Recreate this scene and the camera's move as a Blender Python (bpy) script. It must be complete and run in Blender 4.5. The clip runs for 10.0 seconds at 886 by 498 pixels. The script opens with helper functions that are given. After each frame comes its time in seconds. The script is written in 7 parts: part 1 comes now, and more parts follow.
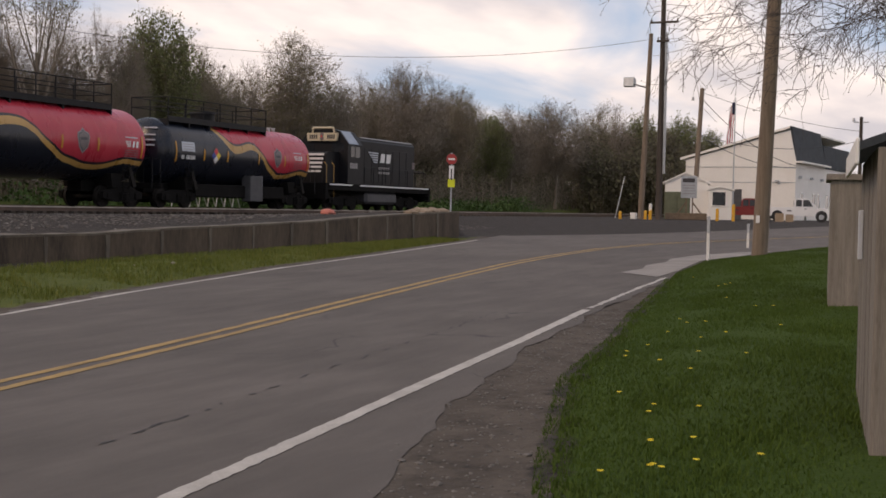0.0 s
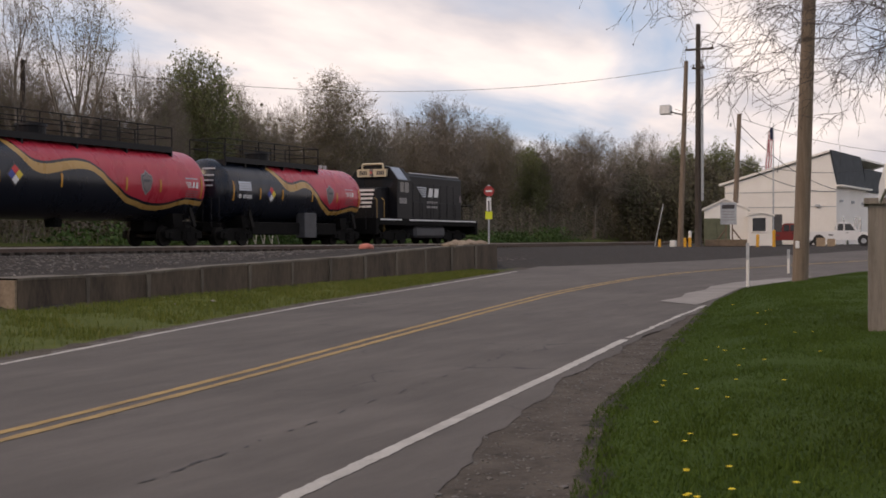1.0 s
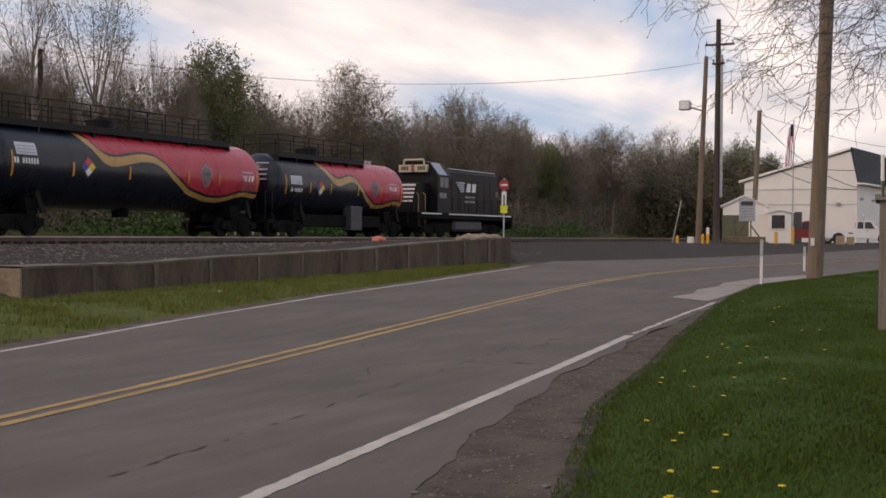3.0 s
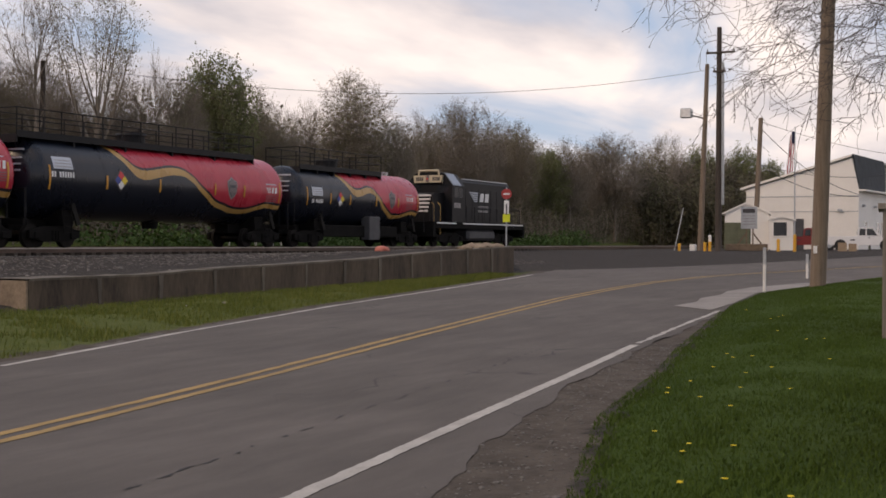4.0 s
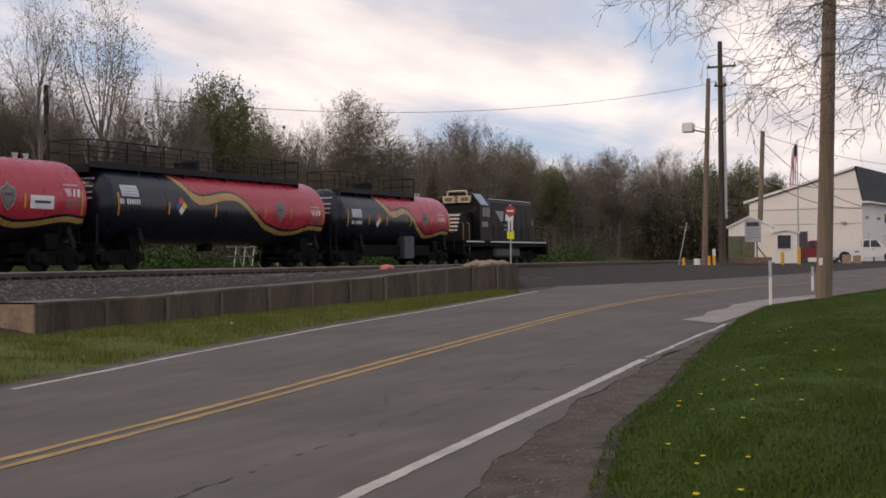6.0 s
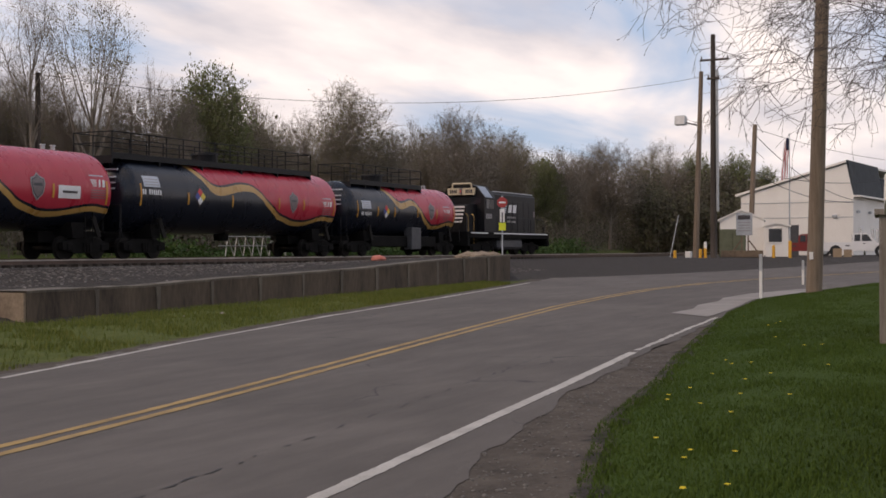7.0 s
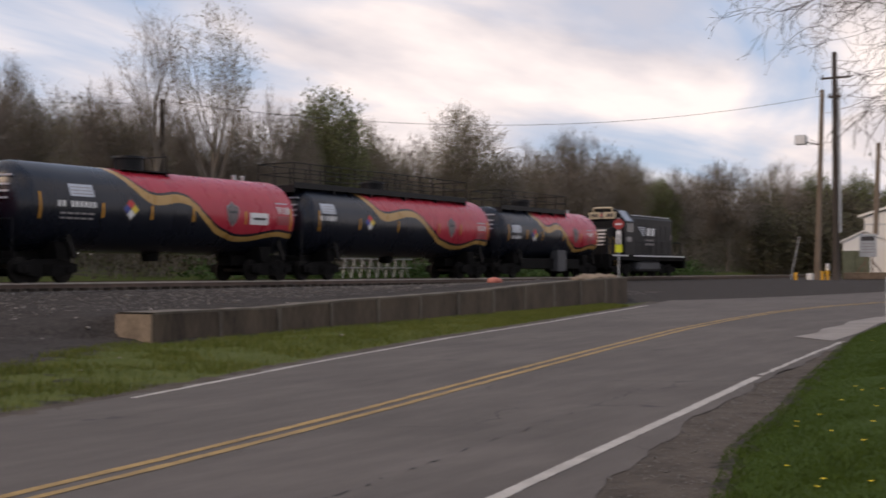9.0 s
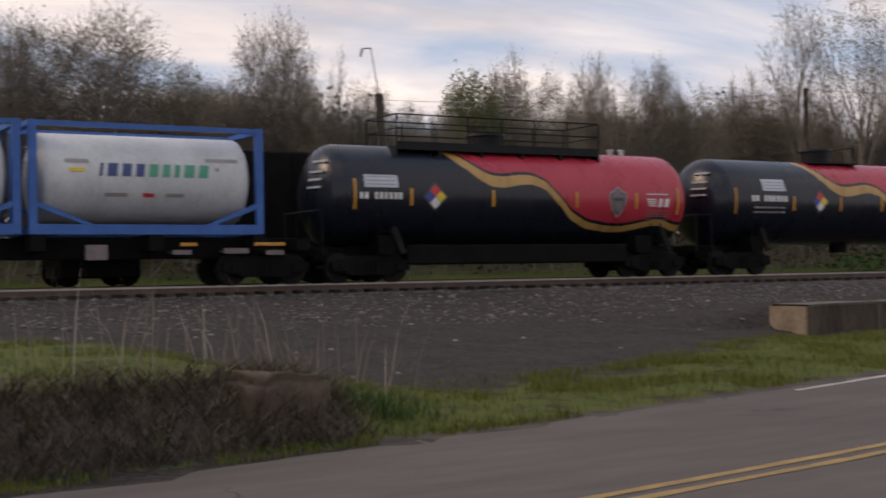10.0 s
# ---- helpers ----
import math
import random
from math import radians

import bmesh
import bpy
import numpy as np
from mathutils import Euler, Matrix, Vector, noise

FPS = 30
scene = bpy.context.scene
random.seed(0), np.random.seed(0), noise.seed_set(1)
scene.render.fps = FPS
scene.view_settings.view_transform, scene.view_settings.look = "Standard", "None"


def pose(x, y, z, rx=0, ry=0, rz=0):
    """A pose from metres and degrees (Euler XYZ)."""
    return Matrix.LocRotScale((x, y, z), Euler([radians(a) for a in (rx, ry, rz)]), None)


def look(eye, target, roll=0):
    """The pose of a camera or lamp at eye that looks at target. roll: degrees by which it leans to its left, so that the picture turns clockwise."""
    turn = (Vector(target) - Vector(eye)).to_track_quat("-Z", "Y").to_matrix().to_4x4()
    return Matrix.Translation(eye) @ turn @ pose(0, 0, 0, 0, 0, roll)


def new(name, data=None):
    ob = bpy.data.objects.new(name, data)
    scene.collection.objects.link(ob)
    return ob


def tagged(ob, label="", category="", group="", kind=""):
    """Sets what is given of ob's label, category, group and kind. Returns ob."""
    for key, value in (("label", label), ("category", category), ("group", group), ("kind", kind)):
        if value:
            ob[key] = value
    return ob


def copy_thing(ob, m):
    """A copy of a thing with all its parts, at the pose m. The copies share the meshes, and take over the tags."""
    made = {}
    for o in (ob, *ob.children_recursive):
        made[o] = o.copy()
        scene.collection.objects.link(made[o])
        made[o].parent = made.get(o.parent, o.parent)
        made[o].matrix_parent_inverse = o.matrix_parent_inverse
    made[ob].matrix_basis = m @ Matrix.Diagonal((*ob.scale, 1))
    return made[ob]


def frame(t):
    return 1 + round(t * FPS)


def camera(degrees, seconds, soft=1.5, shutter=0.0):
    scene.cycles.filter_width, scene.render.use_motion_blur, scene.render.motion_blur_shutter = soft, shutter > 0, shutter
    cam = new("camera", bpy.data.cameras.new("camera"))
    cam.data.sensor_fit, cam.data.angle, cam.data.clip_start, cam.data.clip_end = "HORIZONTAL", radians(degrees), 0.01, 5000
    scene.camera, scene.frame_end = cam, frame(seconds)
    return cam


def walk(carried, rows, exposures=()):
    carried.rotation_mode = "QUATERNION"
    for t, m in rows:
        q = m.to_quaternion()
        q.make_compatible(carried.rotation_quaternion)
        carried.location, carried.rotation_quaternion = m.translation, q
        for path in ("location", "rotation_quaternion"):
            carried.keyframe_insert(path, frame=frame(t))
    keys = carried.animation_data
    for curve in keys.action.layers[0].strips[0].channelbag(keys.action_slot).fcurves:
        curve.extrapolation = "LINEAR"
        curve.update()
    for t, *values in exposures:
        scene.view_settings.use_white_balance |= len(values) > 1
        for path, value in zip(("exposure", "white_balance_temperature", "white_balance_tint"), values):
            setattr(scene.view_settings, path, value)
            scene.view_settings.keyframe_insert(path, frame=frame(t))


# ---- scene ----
cam = camera(38.41, 10.0, soft=1.65, shutter=0.15)


def aim(x, y, z, yaw, pitch, roll):
    """A hand-held camera pose: heading clockwise from +y, tilt up, lean to its left, in degrees."""
    return pose(x, y, z) @ pose(0, 0, 0, 0, 0, -yaw) @ pose(0, 0, 0, 90 + pitch) @ pose(0, 0, 0, 0, 0, roll)


# seconds, place, heading, tilt, lean
PATH = [
    (0, -0.092, 0.083, 1.577, 66.28, -1.86, 1.17),
    (0.5, -0.091, 0.035, 1.581, 65.82, -1.36, 0.72),
    (1, -0.129, 0.010, 1.594, 64.47, -0.43, -0.10),
    (1.5, -0.054, -0.004, 1.592, 62.06, 0.92, -0.82),
    (2, 0.096, -0.068, 1.580, 62.85, 0.96, -0.04),
    (2.5, 0.197, -0.084, 1.571, 63.47, 0.19, 0.96),
    (2.7, 0.223, -0.086, 1.568, 63.10, -0.53, 0.67),
    (3.8, 0.128, -0.098, 1.590, 64.77, -0.62, 0.52),
    (4, 0.111, -0.083, 1.603, 63.51, -0.32, 0.24),
    (4.5, 0.078, -0.068, 1.624, 63.37, -1.09, -1.15),
    (5, 0.064, -0.051, 1.617, 64.66, -0.81, -0.96),
    (5.5, 0.078, -0.058, 1.615, 63.87, -0.57, -0.22),
    (6, 0.056, -0.050, 1.590, 63.36, 0.50, -0.62),
    (6.2, 0.049, -0.053, 1.604, 63.74, 0.11, -0.20),
    (7.5, 0.058, -0.068, 1.604, 63.68, 0.04, -0.22),
    (8, 0.055, -0.069, 1.611, 63.23, 0.10, -0.07),
    (8.5, 0.064, -0.073, 1.599, 64.15, 0.19, -0.11),
    (8.7, 0.030, -0.047, 1.609, 62.60, 0.54, -0.14),
    (8.8, 0.013, -0.034, 1.615, 61.50, 0.72, -0.16),
    (8.9, -0.004, -0.022, 1.620, 60.35, 0.90, -0.17),
    (9, -0.021, -0.009, 1.625, 58.61, 1.07, -0.19),
    (9.1, -0.037, 0.024, 1.614, 55.00, 0.83, -0.44),
    (9.2, -0.052, 0.057, 1.602, 51.44, 0.63, -0.92),
    (9.3, -0.067, 0.090, 1.591, 48.29, 0.30, -1.25),
    (9.4, -0.104, 0.137, 1.604, 45.56, 0.47, -1.40),
    (9.5, -0.141, 0.184, 1.616, 43.34, 0.52, -1.38),
    (9.7, -0.186, 0.208, 1.626, 38.52, 1.27, -1.45),
    (9.8, -0.255, 0.206, 1.598, 35.92, 0.92, -1.15),
    (10, -0.191, 0.133, 1.625, 30.27, 1.00, -0.95),
]
walk(cam, [(t, aim(*r)) for t, *r in PATH], exposures=[(0, 0.15, 7350, 17), (2, 0.16, 7180, 17), (4.5, 0.13, 7320, 17), (6, 0.16, 7200, 17), (9, 0.15, 7080, 17), (10, 0.11, 7230, 17)])

# ---------------------------------------------------------------- light
SUN_ELEVATION, SUN_AZIMUTH = radians(36), radians(305)
world = bpy.data.worlds.new("evening_sky")
scene.world = world
world.use_nodes = True


def build_sky():
    nt = world.node_tree
    nt.nodes.clear()
    N = nt.nodes.new
    out, bg = N("ShaderNodeOutputWorld"), N("ShaderNodeBackground")
    sky = N("ShaderNodeTexSky")
    sky.sky_type, sky.sun_disc = "NISHITA", False
    sky.sun_elevation, sky.sun_rotation = SUN_ELEVATION, SUN_AZIMUTH
    co = N("ShaderNodeTexCoord")
    sep = N("ShaderNodeSeparateXYZ")
    nt.links.new(co.outputs["Generated"], sep.inputs[0])
    # cloud deck: the direction cut with a high plane
    up = N("ShaderNodeMath"); up.operation = "ADD"; up.inputs[1].default_value = 0.16
    nt.links.new(sep.outputs["Z"], up.inputs[0])
    dx, dy = N("ShaderNodeMath"), N("ShaderNodeMath")
    for d, axis in ((dx, "X"), (dy, "Y")):
        d.operation = "DIVIDE"
        nt.links.new(sep.outputs[axis], d.inputs[0])
        nt.links.new(up.outputs[0], d.inputs[1])
    flat = N("ShaderNodeCombineXYZ")
    nt.links.new(dx.outputs[0], flat.inputs[0])
    nt.links.new(dy.outputs[0], flat.inputs[1])
    turn = N("ShaderNodeMapping")
    turn.inputs["Rotation"].default_value = (0, 0, radians(25))
    turn.inputs["Scale"].default_value = (0.75, 1.3, 1)
    turn.inputs["Location"].default_value = (0.35, 0.1, 0)
    nt.links.new(flat.outputs[0], turn.inputs["Vector"])
    cloud = N("ShaderNodeTexNoise")
    cloud.inputs["Scale"].default_value, cloud.inputs["Detail"].default_value, cloud.inputs["Roughness"].default_value = 1.15, 6, 0.5
    cloud.inputs["Distortion"].default_value = 0.4
    nt.links.new(turn.outputs[0], cloud.inputs["Vector"])
    cover = N("ShaderNodeValToRGB")
    cover.color_ramp.elements[0].position, cover.color_ramp.elements[1].position = 0.34, 0.54
    low = N("ShaderNodeMapRange")
    low.inputs["From Min"].default_value, low.inputs["From Max"].default_value = 0.0, 0.22
    low.inputs["To Min"].default_value, low.inputs["To Max"].default_value = 0.13, -0.075
    nt.links.new(sep.outputs["Z"], low.inputs["Value"])
    more = N("ShaderNodeMath"); more.operation = "ADD"
    nt.links.new(cloud.outputs["Fac"], more.inputs[0])
    nt.links.new(low.outputs[0], more.inputs[1])
    nt.links.new(more.outputs[0], cover.inputs[0])
    shade = N("ShaderNodeTexNoise")
    shade.inputs["Scale"].default_value, shade.inputs["Detail"].default_value = 1.7, 5
    nt.links.new(turn.outputs[0], shade.inputs["Vector"])
    tone = N("ShaderNodeValToRGB")
    e = tone.color_ramp.elements
    e[0].position, e[0].color = 0.35, (0.585, 0.60, 0.67, 1)
    e[1].position, e[1].color = 0.62, (0.985, 0.94, 0.935, 1)
    nt.links.new(shade.outputs["Fac"], tone.inputs[0])
    gain = N("ShaderNodeMix"); gain.data_type = "RGBA"; gain.blend_type = "MULTIPLY"; gain.inputs[0].default_value = 1
    gain.inputs[7].default_value = (SKY_GAIN, SKY_GAIN, SKY_GAIN, 1)
    nt.links.new(sky.outputs[0], gain.inputs[6])
    blue = N("ShaderNodeMix"); blue.data_type = "RGBA"; blue.inputs[0].default_value = 0.75
    nt.links.new(gain.outputs[2], blue.inputs[6])
    blue.inputs[7].default_value = (0.42, 0.565, 0.80, 1)
    mix = N("ShaderNodeMix"); mix.data_type = "RGBA"
    nt.links.new(cover.outputs[0], mix.inputs[0])
    nt.links.new(blue.outputs[2], mix.inputs[6])
    nt.links.new(tone.outputs[0], mix.inputs[7])
    nt.links.new(mix.outputs[2], bg.inputs[0])
    bg.inputs[1].default_value = SKY_STRENGTH
    nt.links.new(bg.outputs[0], out.inputs[0])


SKY_GAIN, SKY_STRENGTH = 0.1, 0.97
build_sky()
sun = new("sun", bpy.data.lights.new("sun", "SUN"))
sun.data.energy, sun.data.angle, sun.data.color = 0.85, radians(16), (1.0, 0.78, 0.56)
sun.matrix_world = look((0, 0, 0), (-math.sin(SUN_AZIMUTH) * math.cos(SUN_ELEVATION), -math.cos(SUN_AZIMUTH) * math.cos(SUN_ELEVATION), -math.sin(SUN_ELEVATION)))

# ---------------------------------------------------------------- materials
def nodes_of(name):
    m = bpy.data.materials.new(name)
    m.use_nodes = True
    nt = m.node_tree
    return m, nt, nt.nodes["Principled BSDF"]


def ramp(nt, fac, stops):
    r = nt.nodes.new("ShaderNodeValToRGB")
    e = r.color_ramp.elements
    while len(e) < len(stops):
        e.new(0.5)
    for el, (pos, c) in zip(e, stops):
        el.position, el.color = pos, (*c, 1) if len(c) == 3 else c
    nt.links.new(fac, r.inputs[0])
    return r.outputs[0]


def noise_of(nt, scale, detail=4, rough=0.6, stretch=None, coord="Object"):
    co = nt.nodes.new("ShaderNodeTexCoord")
    n = nt.nodes.new("ShaderNodeTexNoise")
    n.inputs["Scale"].default_value, n.inputs["Detail"].default_value, n.inputs["Roughness"].default_value = scale, detail, rough
    src = co.outputs[coord]
    if stretch:
        mp = nt.nodes.new("ShaderNodeMapping")
        mp.inputs["Scale"].default_value = stretch
        nt.links.new(src, mp.inputs["Vector"])
        src = mp.outputs[0]
    nt.links.new(src, n.inputs["Vector"])
    return n.outputs["Fac"]


def blend(nt, fac, a, b, kind="MIX"):
    m = nt.nodes.new("ShaderNodeMix")
    m.data_type, m.blend_type = "RGBA", kind
    for sock, v in ((m.inputs[0], fac), (m.inputs[6], a), (m.inputs[7], b)):
        if isinstance(v, (int, float)):
            sock.default_value = v
        elif isinstance(v, tuple):
            sock.default_value = (*v, 1) if len(v) == 3 else v
        else:
            nt.links.new(v, sock)
    return m.outputs[2]


def maths(nt, op, a, b=0.0, c=None):
    m = nt.nodes.new("ShaderNodeMath")
    m.operation = op
    for sock, v in zip(m.inputs, (a, b, c)):
        if v is None:
            continue
        if isinstance(v, (int, float)):
            sock.default_value = v
        else:
            nt.links.new(v, sock)
    return m.outputs[0]


def bump(nt, bsdf, height, strength=0.3, distance=0.01):
    b = nt.nodes.new("ShaderNodeBump")
    b.inputs["Strength"].default_value, b.inputs["Distance"].default_value = strength, distance
    nt.links.new(height, b.inputs["Height"])
    nt.links.new(b.outputs[0], bsdf.inputs["Normal"])


def plain(name, dark, light, scale=3.0, fine=40.0, rough=0.8, relief=0.2, metal=0.0, stretch=None, distance=0.01, vary=0.0, gloss=0.5):
    """Two scales of variation between a dark and a light colour, with fine relief."""
    m, nt, b = nodes_of(name)
    big = noise_of(nt, scale, 4, 0.6, stretch)
    small = noise_of(nt, fine, 3, 0.7, stretch)
    f = maths(nt, "ADD", maths(nt, "MULTIPLY", big, 0.6), maths(nt, "MULTIPLY", small, 0.4))
    col = ramp(nt, f, [(0.32, dark), (0.68, light)])
    if vary:
        info = nt.nodes.new("ShaderNodeObjectInfo")
        k = maths(nt, "ADD", 1 - vary / 2, maths(nt, "MULTIPLY", info.outputs["Random"], vary))
        grey = nt.nodes.new("ShaderNodeCombineXYZ")
        for i in range(3):
            nt.links.new(k, grey.inputs[i])
        col = blend(nt, 1.0, col, grey.outputs[0], "MULTIPLY")
    nt.links.new(col, b.inputs["Base Color"])
    b.inputs["Roughness"].default_value, b.inputs["Metallic"].default_value = rough, metal
    b.inputs["Specular IOR Level"].default_value = gloss
    if relief:
        bump(nt, b, small, relief, distance)
    return m


def leafy(name, stops, rough=0.7, thin=0.0):
    """Foliage: each leaf or blade takes its own shade; thin leaves let light through."""
    m, nt, b = nodes_of(name)
    g = nt.nodes.new("ShaderNodeNewGeometry")
    n = noise_of(nt, 0.35, 3)
    f = maths(nt, "ADD", maths(nt, "MULTIPLY", g.outputs["Random Per Island"], 0.6), maths(nt, "MULTIPLY", n, 0.4))
    nt.links.new(ramp(nt, f, stops), b.inputs["Base Color"])
    b.inputs["Roughness"].default_value = rough
    b.inputs["Specular IOR Level"].default_value = 0.2
    if thin:
        tr = nt.nodes.new("ShaderNodeBsdfTranslucent")
        nt.links.new(b.inputs["Base Color"].links[0].from_socket, tr.inputs["Color"])
        mix = nt.nodes.new("ShaderNodeMixShader")
        mix.inputs[0].default_value = thin
        nt.links.new(b.outputs[0], mix.inputs[1])
        nt.links.new(tr.outputs[0], mix.inputs[2])
        nt.links.new(mix.outputs[0], nt.nodes["Material Output"].inputs["Surface"])
    return m


def ground_material():
    """Gravel by the track, grass by the road, bare earth between, by broad noise and by place."""
    m, nt, b = nodes_of("ground_cover")
    co = nt.nodes.new("ShaderNodeTexCoord")
    att = nt.nodes.new("ShaderNodeVertexColor")
    att.layer_name = "cover"
    sep = nt.nodes.new("ShaderNodeSeparateColor")
    nt.links.new(att.outputs[0], sep.inputs[0])
    big, mid, fine = noise_of(nt, 0.35, 5), noise_of(nt, 2.2, 5, 0.7), noise_of(nt, 22, 4, 0.75)
    vor = nt.nodes.new("ShaderNodeTexVoronoi")
    vor.inputs["Scale"].default_value = 14
    nt.links.new(co.outputs["Object"], vor.inputs["Vector"])
    stone = blend(nt, 0.55, ramp(nt, vor.outputs["Color"], [(0.2, (0.020, 0.0165, 0.0145)), (0.8, (0.073, 0.062, 0.054))]),
                  ramp(nt, mid, [(0.3, (0.028, 0.024, 0.021)), (0.7, (0.066, 0.057, 0.050))]))
    grass = ramp(nt, maths(nt, "ADD", maths(nt, "MULTIPLY", mid, 0.5), maths(nt, "MULTIPLY", fine, 0.5)),
                 [(0.3, (0.042, 0.055, 0.014)), (0.5, (0.084, 0.102, 0.022)), (0.7, (0.13, 0.128, 0.042))])
    earth = ramp(nt, mid, [(0.3, (0.060, 0.049, 0.040)), (0.7, (0.128, 0.106, 0.086))])
    jag = maths(nt, "MULTIPLY", maths(nt, "SUBTRACT", mid, 0.5), 1.4)

    def edge(ch):
        v = maths(nt, "ADD", sep.outputs[ch], jag)
        return ramp(nt, v, [(0.4, (0, 0, 0)), (0.6, (1, 1, 1))])
    col = blend(nt, edge("Red"), stone, earth)
    turf = ramp(nt, maths(nt, "ADD", maths(nt, "MULTIPLY", big, 0.5), maths(nt, "MULTIPLY", fine, 0.5)), [(0.35, (0.030, 0.056, 0.008)), (0.65, (0.050, 0.082, 0.012))])
    grass = blend(nt, sep.outputs["Blue"], grass, turf)
    col = blend(nt, edge("Green"), col, grass)
    nt.links.new(col, b.inputs["Base Color"])
    b.inputs["Roughness"].default_value = 0.95
    b.inputs["Specular IOR Level"].default_value = 0.15
    bump(nt, b, maths(nt, "ADD", vor.outputs["Distance"], fine), 0.5, 0.03)
    return m


def asphalt_material():
    m, nt, b = nodes_of("worn_asphalt")
    big, mid, fine = noise_of(nt, 0.25, 4), noise_of(nt, 1.6, 5, 0.65, (0.35, 1.6, 1)), noise_of(nt, 90, 3, 0.8)
    f = maths(nt, "ADD", maths(nt, "MULTIPLY", big, 0.35), maths(nt, "ADD", maths(nt, "MULTIPLY", mid, 0.4), maths(nt, "MULTIPLY", fine, 0.25)))
    col = ramp(nt, f, [(0.34, (0.082, 0.071, 0.062)), (0.5, (0.115, 0.099, 0.087)), (0.66, (0.156, 0.135, 0.119))])
    v = nt.nodes.new("ShaderNodeTexVoronoi")
    v.feature = "DISTANCE_TO_EDGE"
    v.inputs["Scale"].default_value = 0.22
    co = nt.nodes.new("ShaderNodeTexCoord")
    warp = nt.nodes.new("ShaderNodeTexNoise")
    warp.inputs["Scale"].default_value = 1.5
    nt.links.new(co.outputs["Object"], warp.inputs["Vector"])
    mixv = nt.nodes.new("ShaderNodeVectorMath")
    mixv.operation = "ADD"
    nt.links.new(co.outputs["Object"], mixv.inputs[0])
    nt.links.new(warp.outputs["Color"], mixv.inputs[1])
    nt.links.new(mixv.outputs[0], v.inputs["Vector"])
    gate = ramp(nt, noise_of(nt, 0.4, 2), [(0.5, (0, 0, 0)), (0.6, (1, 1, 1))])
    crack = blend(nt, 1.0, ramp(nt, v.outputs["Distance"], [(0.0, (1, 1, 1)), (0.006, (0, 0, 0))]), gate, "MULTIPLY")
    col = blend(nt, crack, col, (0.05, 0.046, 0.043))
    nt.links.new(col, b.inputs["Base Color"])
    b.inputs["Roughness"].default_value = 0.88
    b.inputs["Specular IOR Level"].default_value = 0.25
    bump(nt, b, fine, 0.35, 0.006)
    return m


def tank_paint(wave):
    """Black tank with a red upper end and a gold wave between; the wave is given as places along the tank and heights over its axis."""
    m, nt, b = nodes_of("tank_livery")
    x_start, x_end = wave[0][0], wave[-1][0]
    co = nt.nodes.new("ShaderNodeTexCoord")
    sep = nt.nodes.new("ShaderNodeSeparateXYZ")
    nt.links.new(co.outputs["Object"], sep.inputs[0])
    u = nt.nodes.new("ShaderNodeMapRange")
    u.inputs["From Min"].default_value, u.inputs["From Max"].default_value = x_start, x_end
    nt.links.new(sep.outputs["X"], u.inputs["Value"])
    # height of the wave along the tank, as grey from 0 to 1 for -2 to +2 m
    r = nt.nodes.new("ShaderNodeValToRGB")
    r.color_ramp.interpolation = "CARDINAL"
    e = r.color_ramp.elements
    while len(e) < len(wave):
        e.new(0.5)
    for el, (x, z) in zip(e, wave):
        g = (z + 2) / 4
        el.position, el.color = (x - x_start) / (x_end - x_start), (g, g, g, 1)
    nt.links.new(u.outputs[0], r.inputs[0])
    g = maths(nt, "SUBTRACT", maths(nt, "MULTIPLY", r.outputs[0], 4.0), 2.0)
    over = maths(nt, "SUBTRACT", sep.outputs["Z"], g)
    start = maths(nt, "GREATER_THAN", sep.outputs["X"], x_start)
    dirt = noise_of(nt, 1.2, 5, 0.65, (1, 1, 0.35))
    fine = noise_of(nt, 12, 4, 0.7)
    streak = noise_of(nt, 2.6, 4, 0.7, (3.5, 1, 0.12))
    black = ramp(nt, dirt, [(0.3, (0.0042, 0.0065, 0.0135)), (0.7, (0.0095, 0.013, 0.022))])
    red = ramp(nt, dirt, [(0.3, (0.40, 0.022, 0.042)), (0.7, (0.50, 0.042, 0.065))])
    gold = ramp(nt, dirt, [(0.3, (0.40, 0.22, 0.06)), (0.7, (0.50, 0.30, 0.095))])
    # the band narrows from the crest to the end
    half = nt.nodes.new("ShaderNodeMapRange")
    half.inputs["From Min"].default_value, half.inputs["From Max"].default_value = 0.15, 0.62
    half.inputs["To Min"].default_value, half.inputs["To Max"].default_value = 0.185, 0.095
    nt.links.new(u.outputs[0], half.inputs["Value"])
    in_gold = maths(nt, "LESS_THAN", maths(nt, "ABSOLUTE", over), half.outputs[0])
    line = maths(nt, "ADD", half.outputs[0], 0.095)
    in_red = maths(nt, "GREATER_THAN", over, line)
    col = blend(nt, maths(nt, "MULTIPLY", in_red, start), black, red)
    col = blend(nt, maths(nt, "MULTIPLY", in_gold, start), col, gold)
    dust = ramp(nt, fine, [(0.45, (0, 0, 0)), (0.75, (0.25, 0.25, 0.25))])
    col = blend(nt, maths(nt, "MULTIPLY", dust, 0.08), col, (0.16, 0.14, 0.12))
    col = blend(nt, maths(nt, "MULTIPLY", ramp(nt, streak, [(0.52, (0, 0, 0)), (0.8, (1, 1, 1))]), 0.05), col, (0.17, 0.15, 0.14))
    nt.links.new(col, b.inputs["Base Color"])
    nt.links.new(maths(nt, "ADD", 0.20, maths(nt, "MULTIPLY", dirt, 0.16)), b.inputs["Roughness"])
    b.inputs["Specular IOR Level"].default_value = 0.42
    bump(nt, b, noise_of(nt, 3, 2), 0.05, 0.02)
    return m


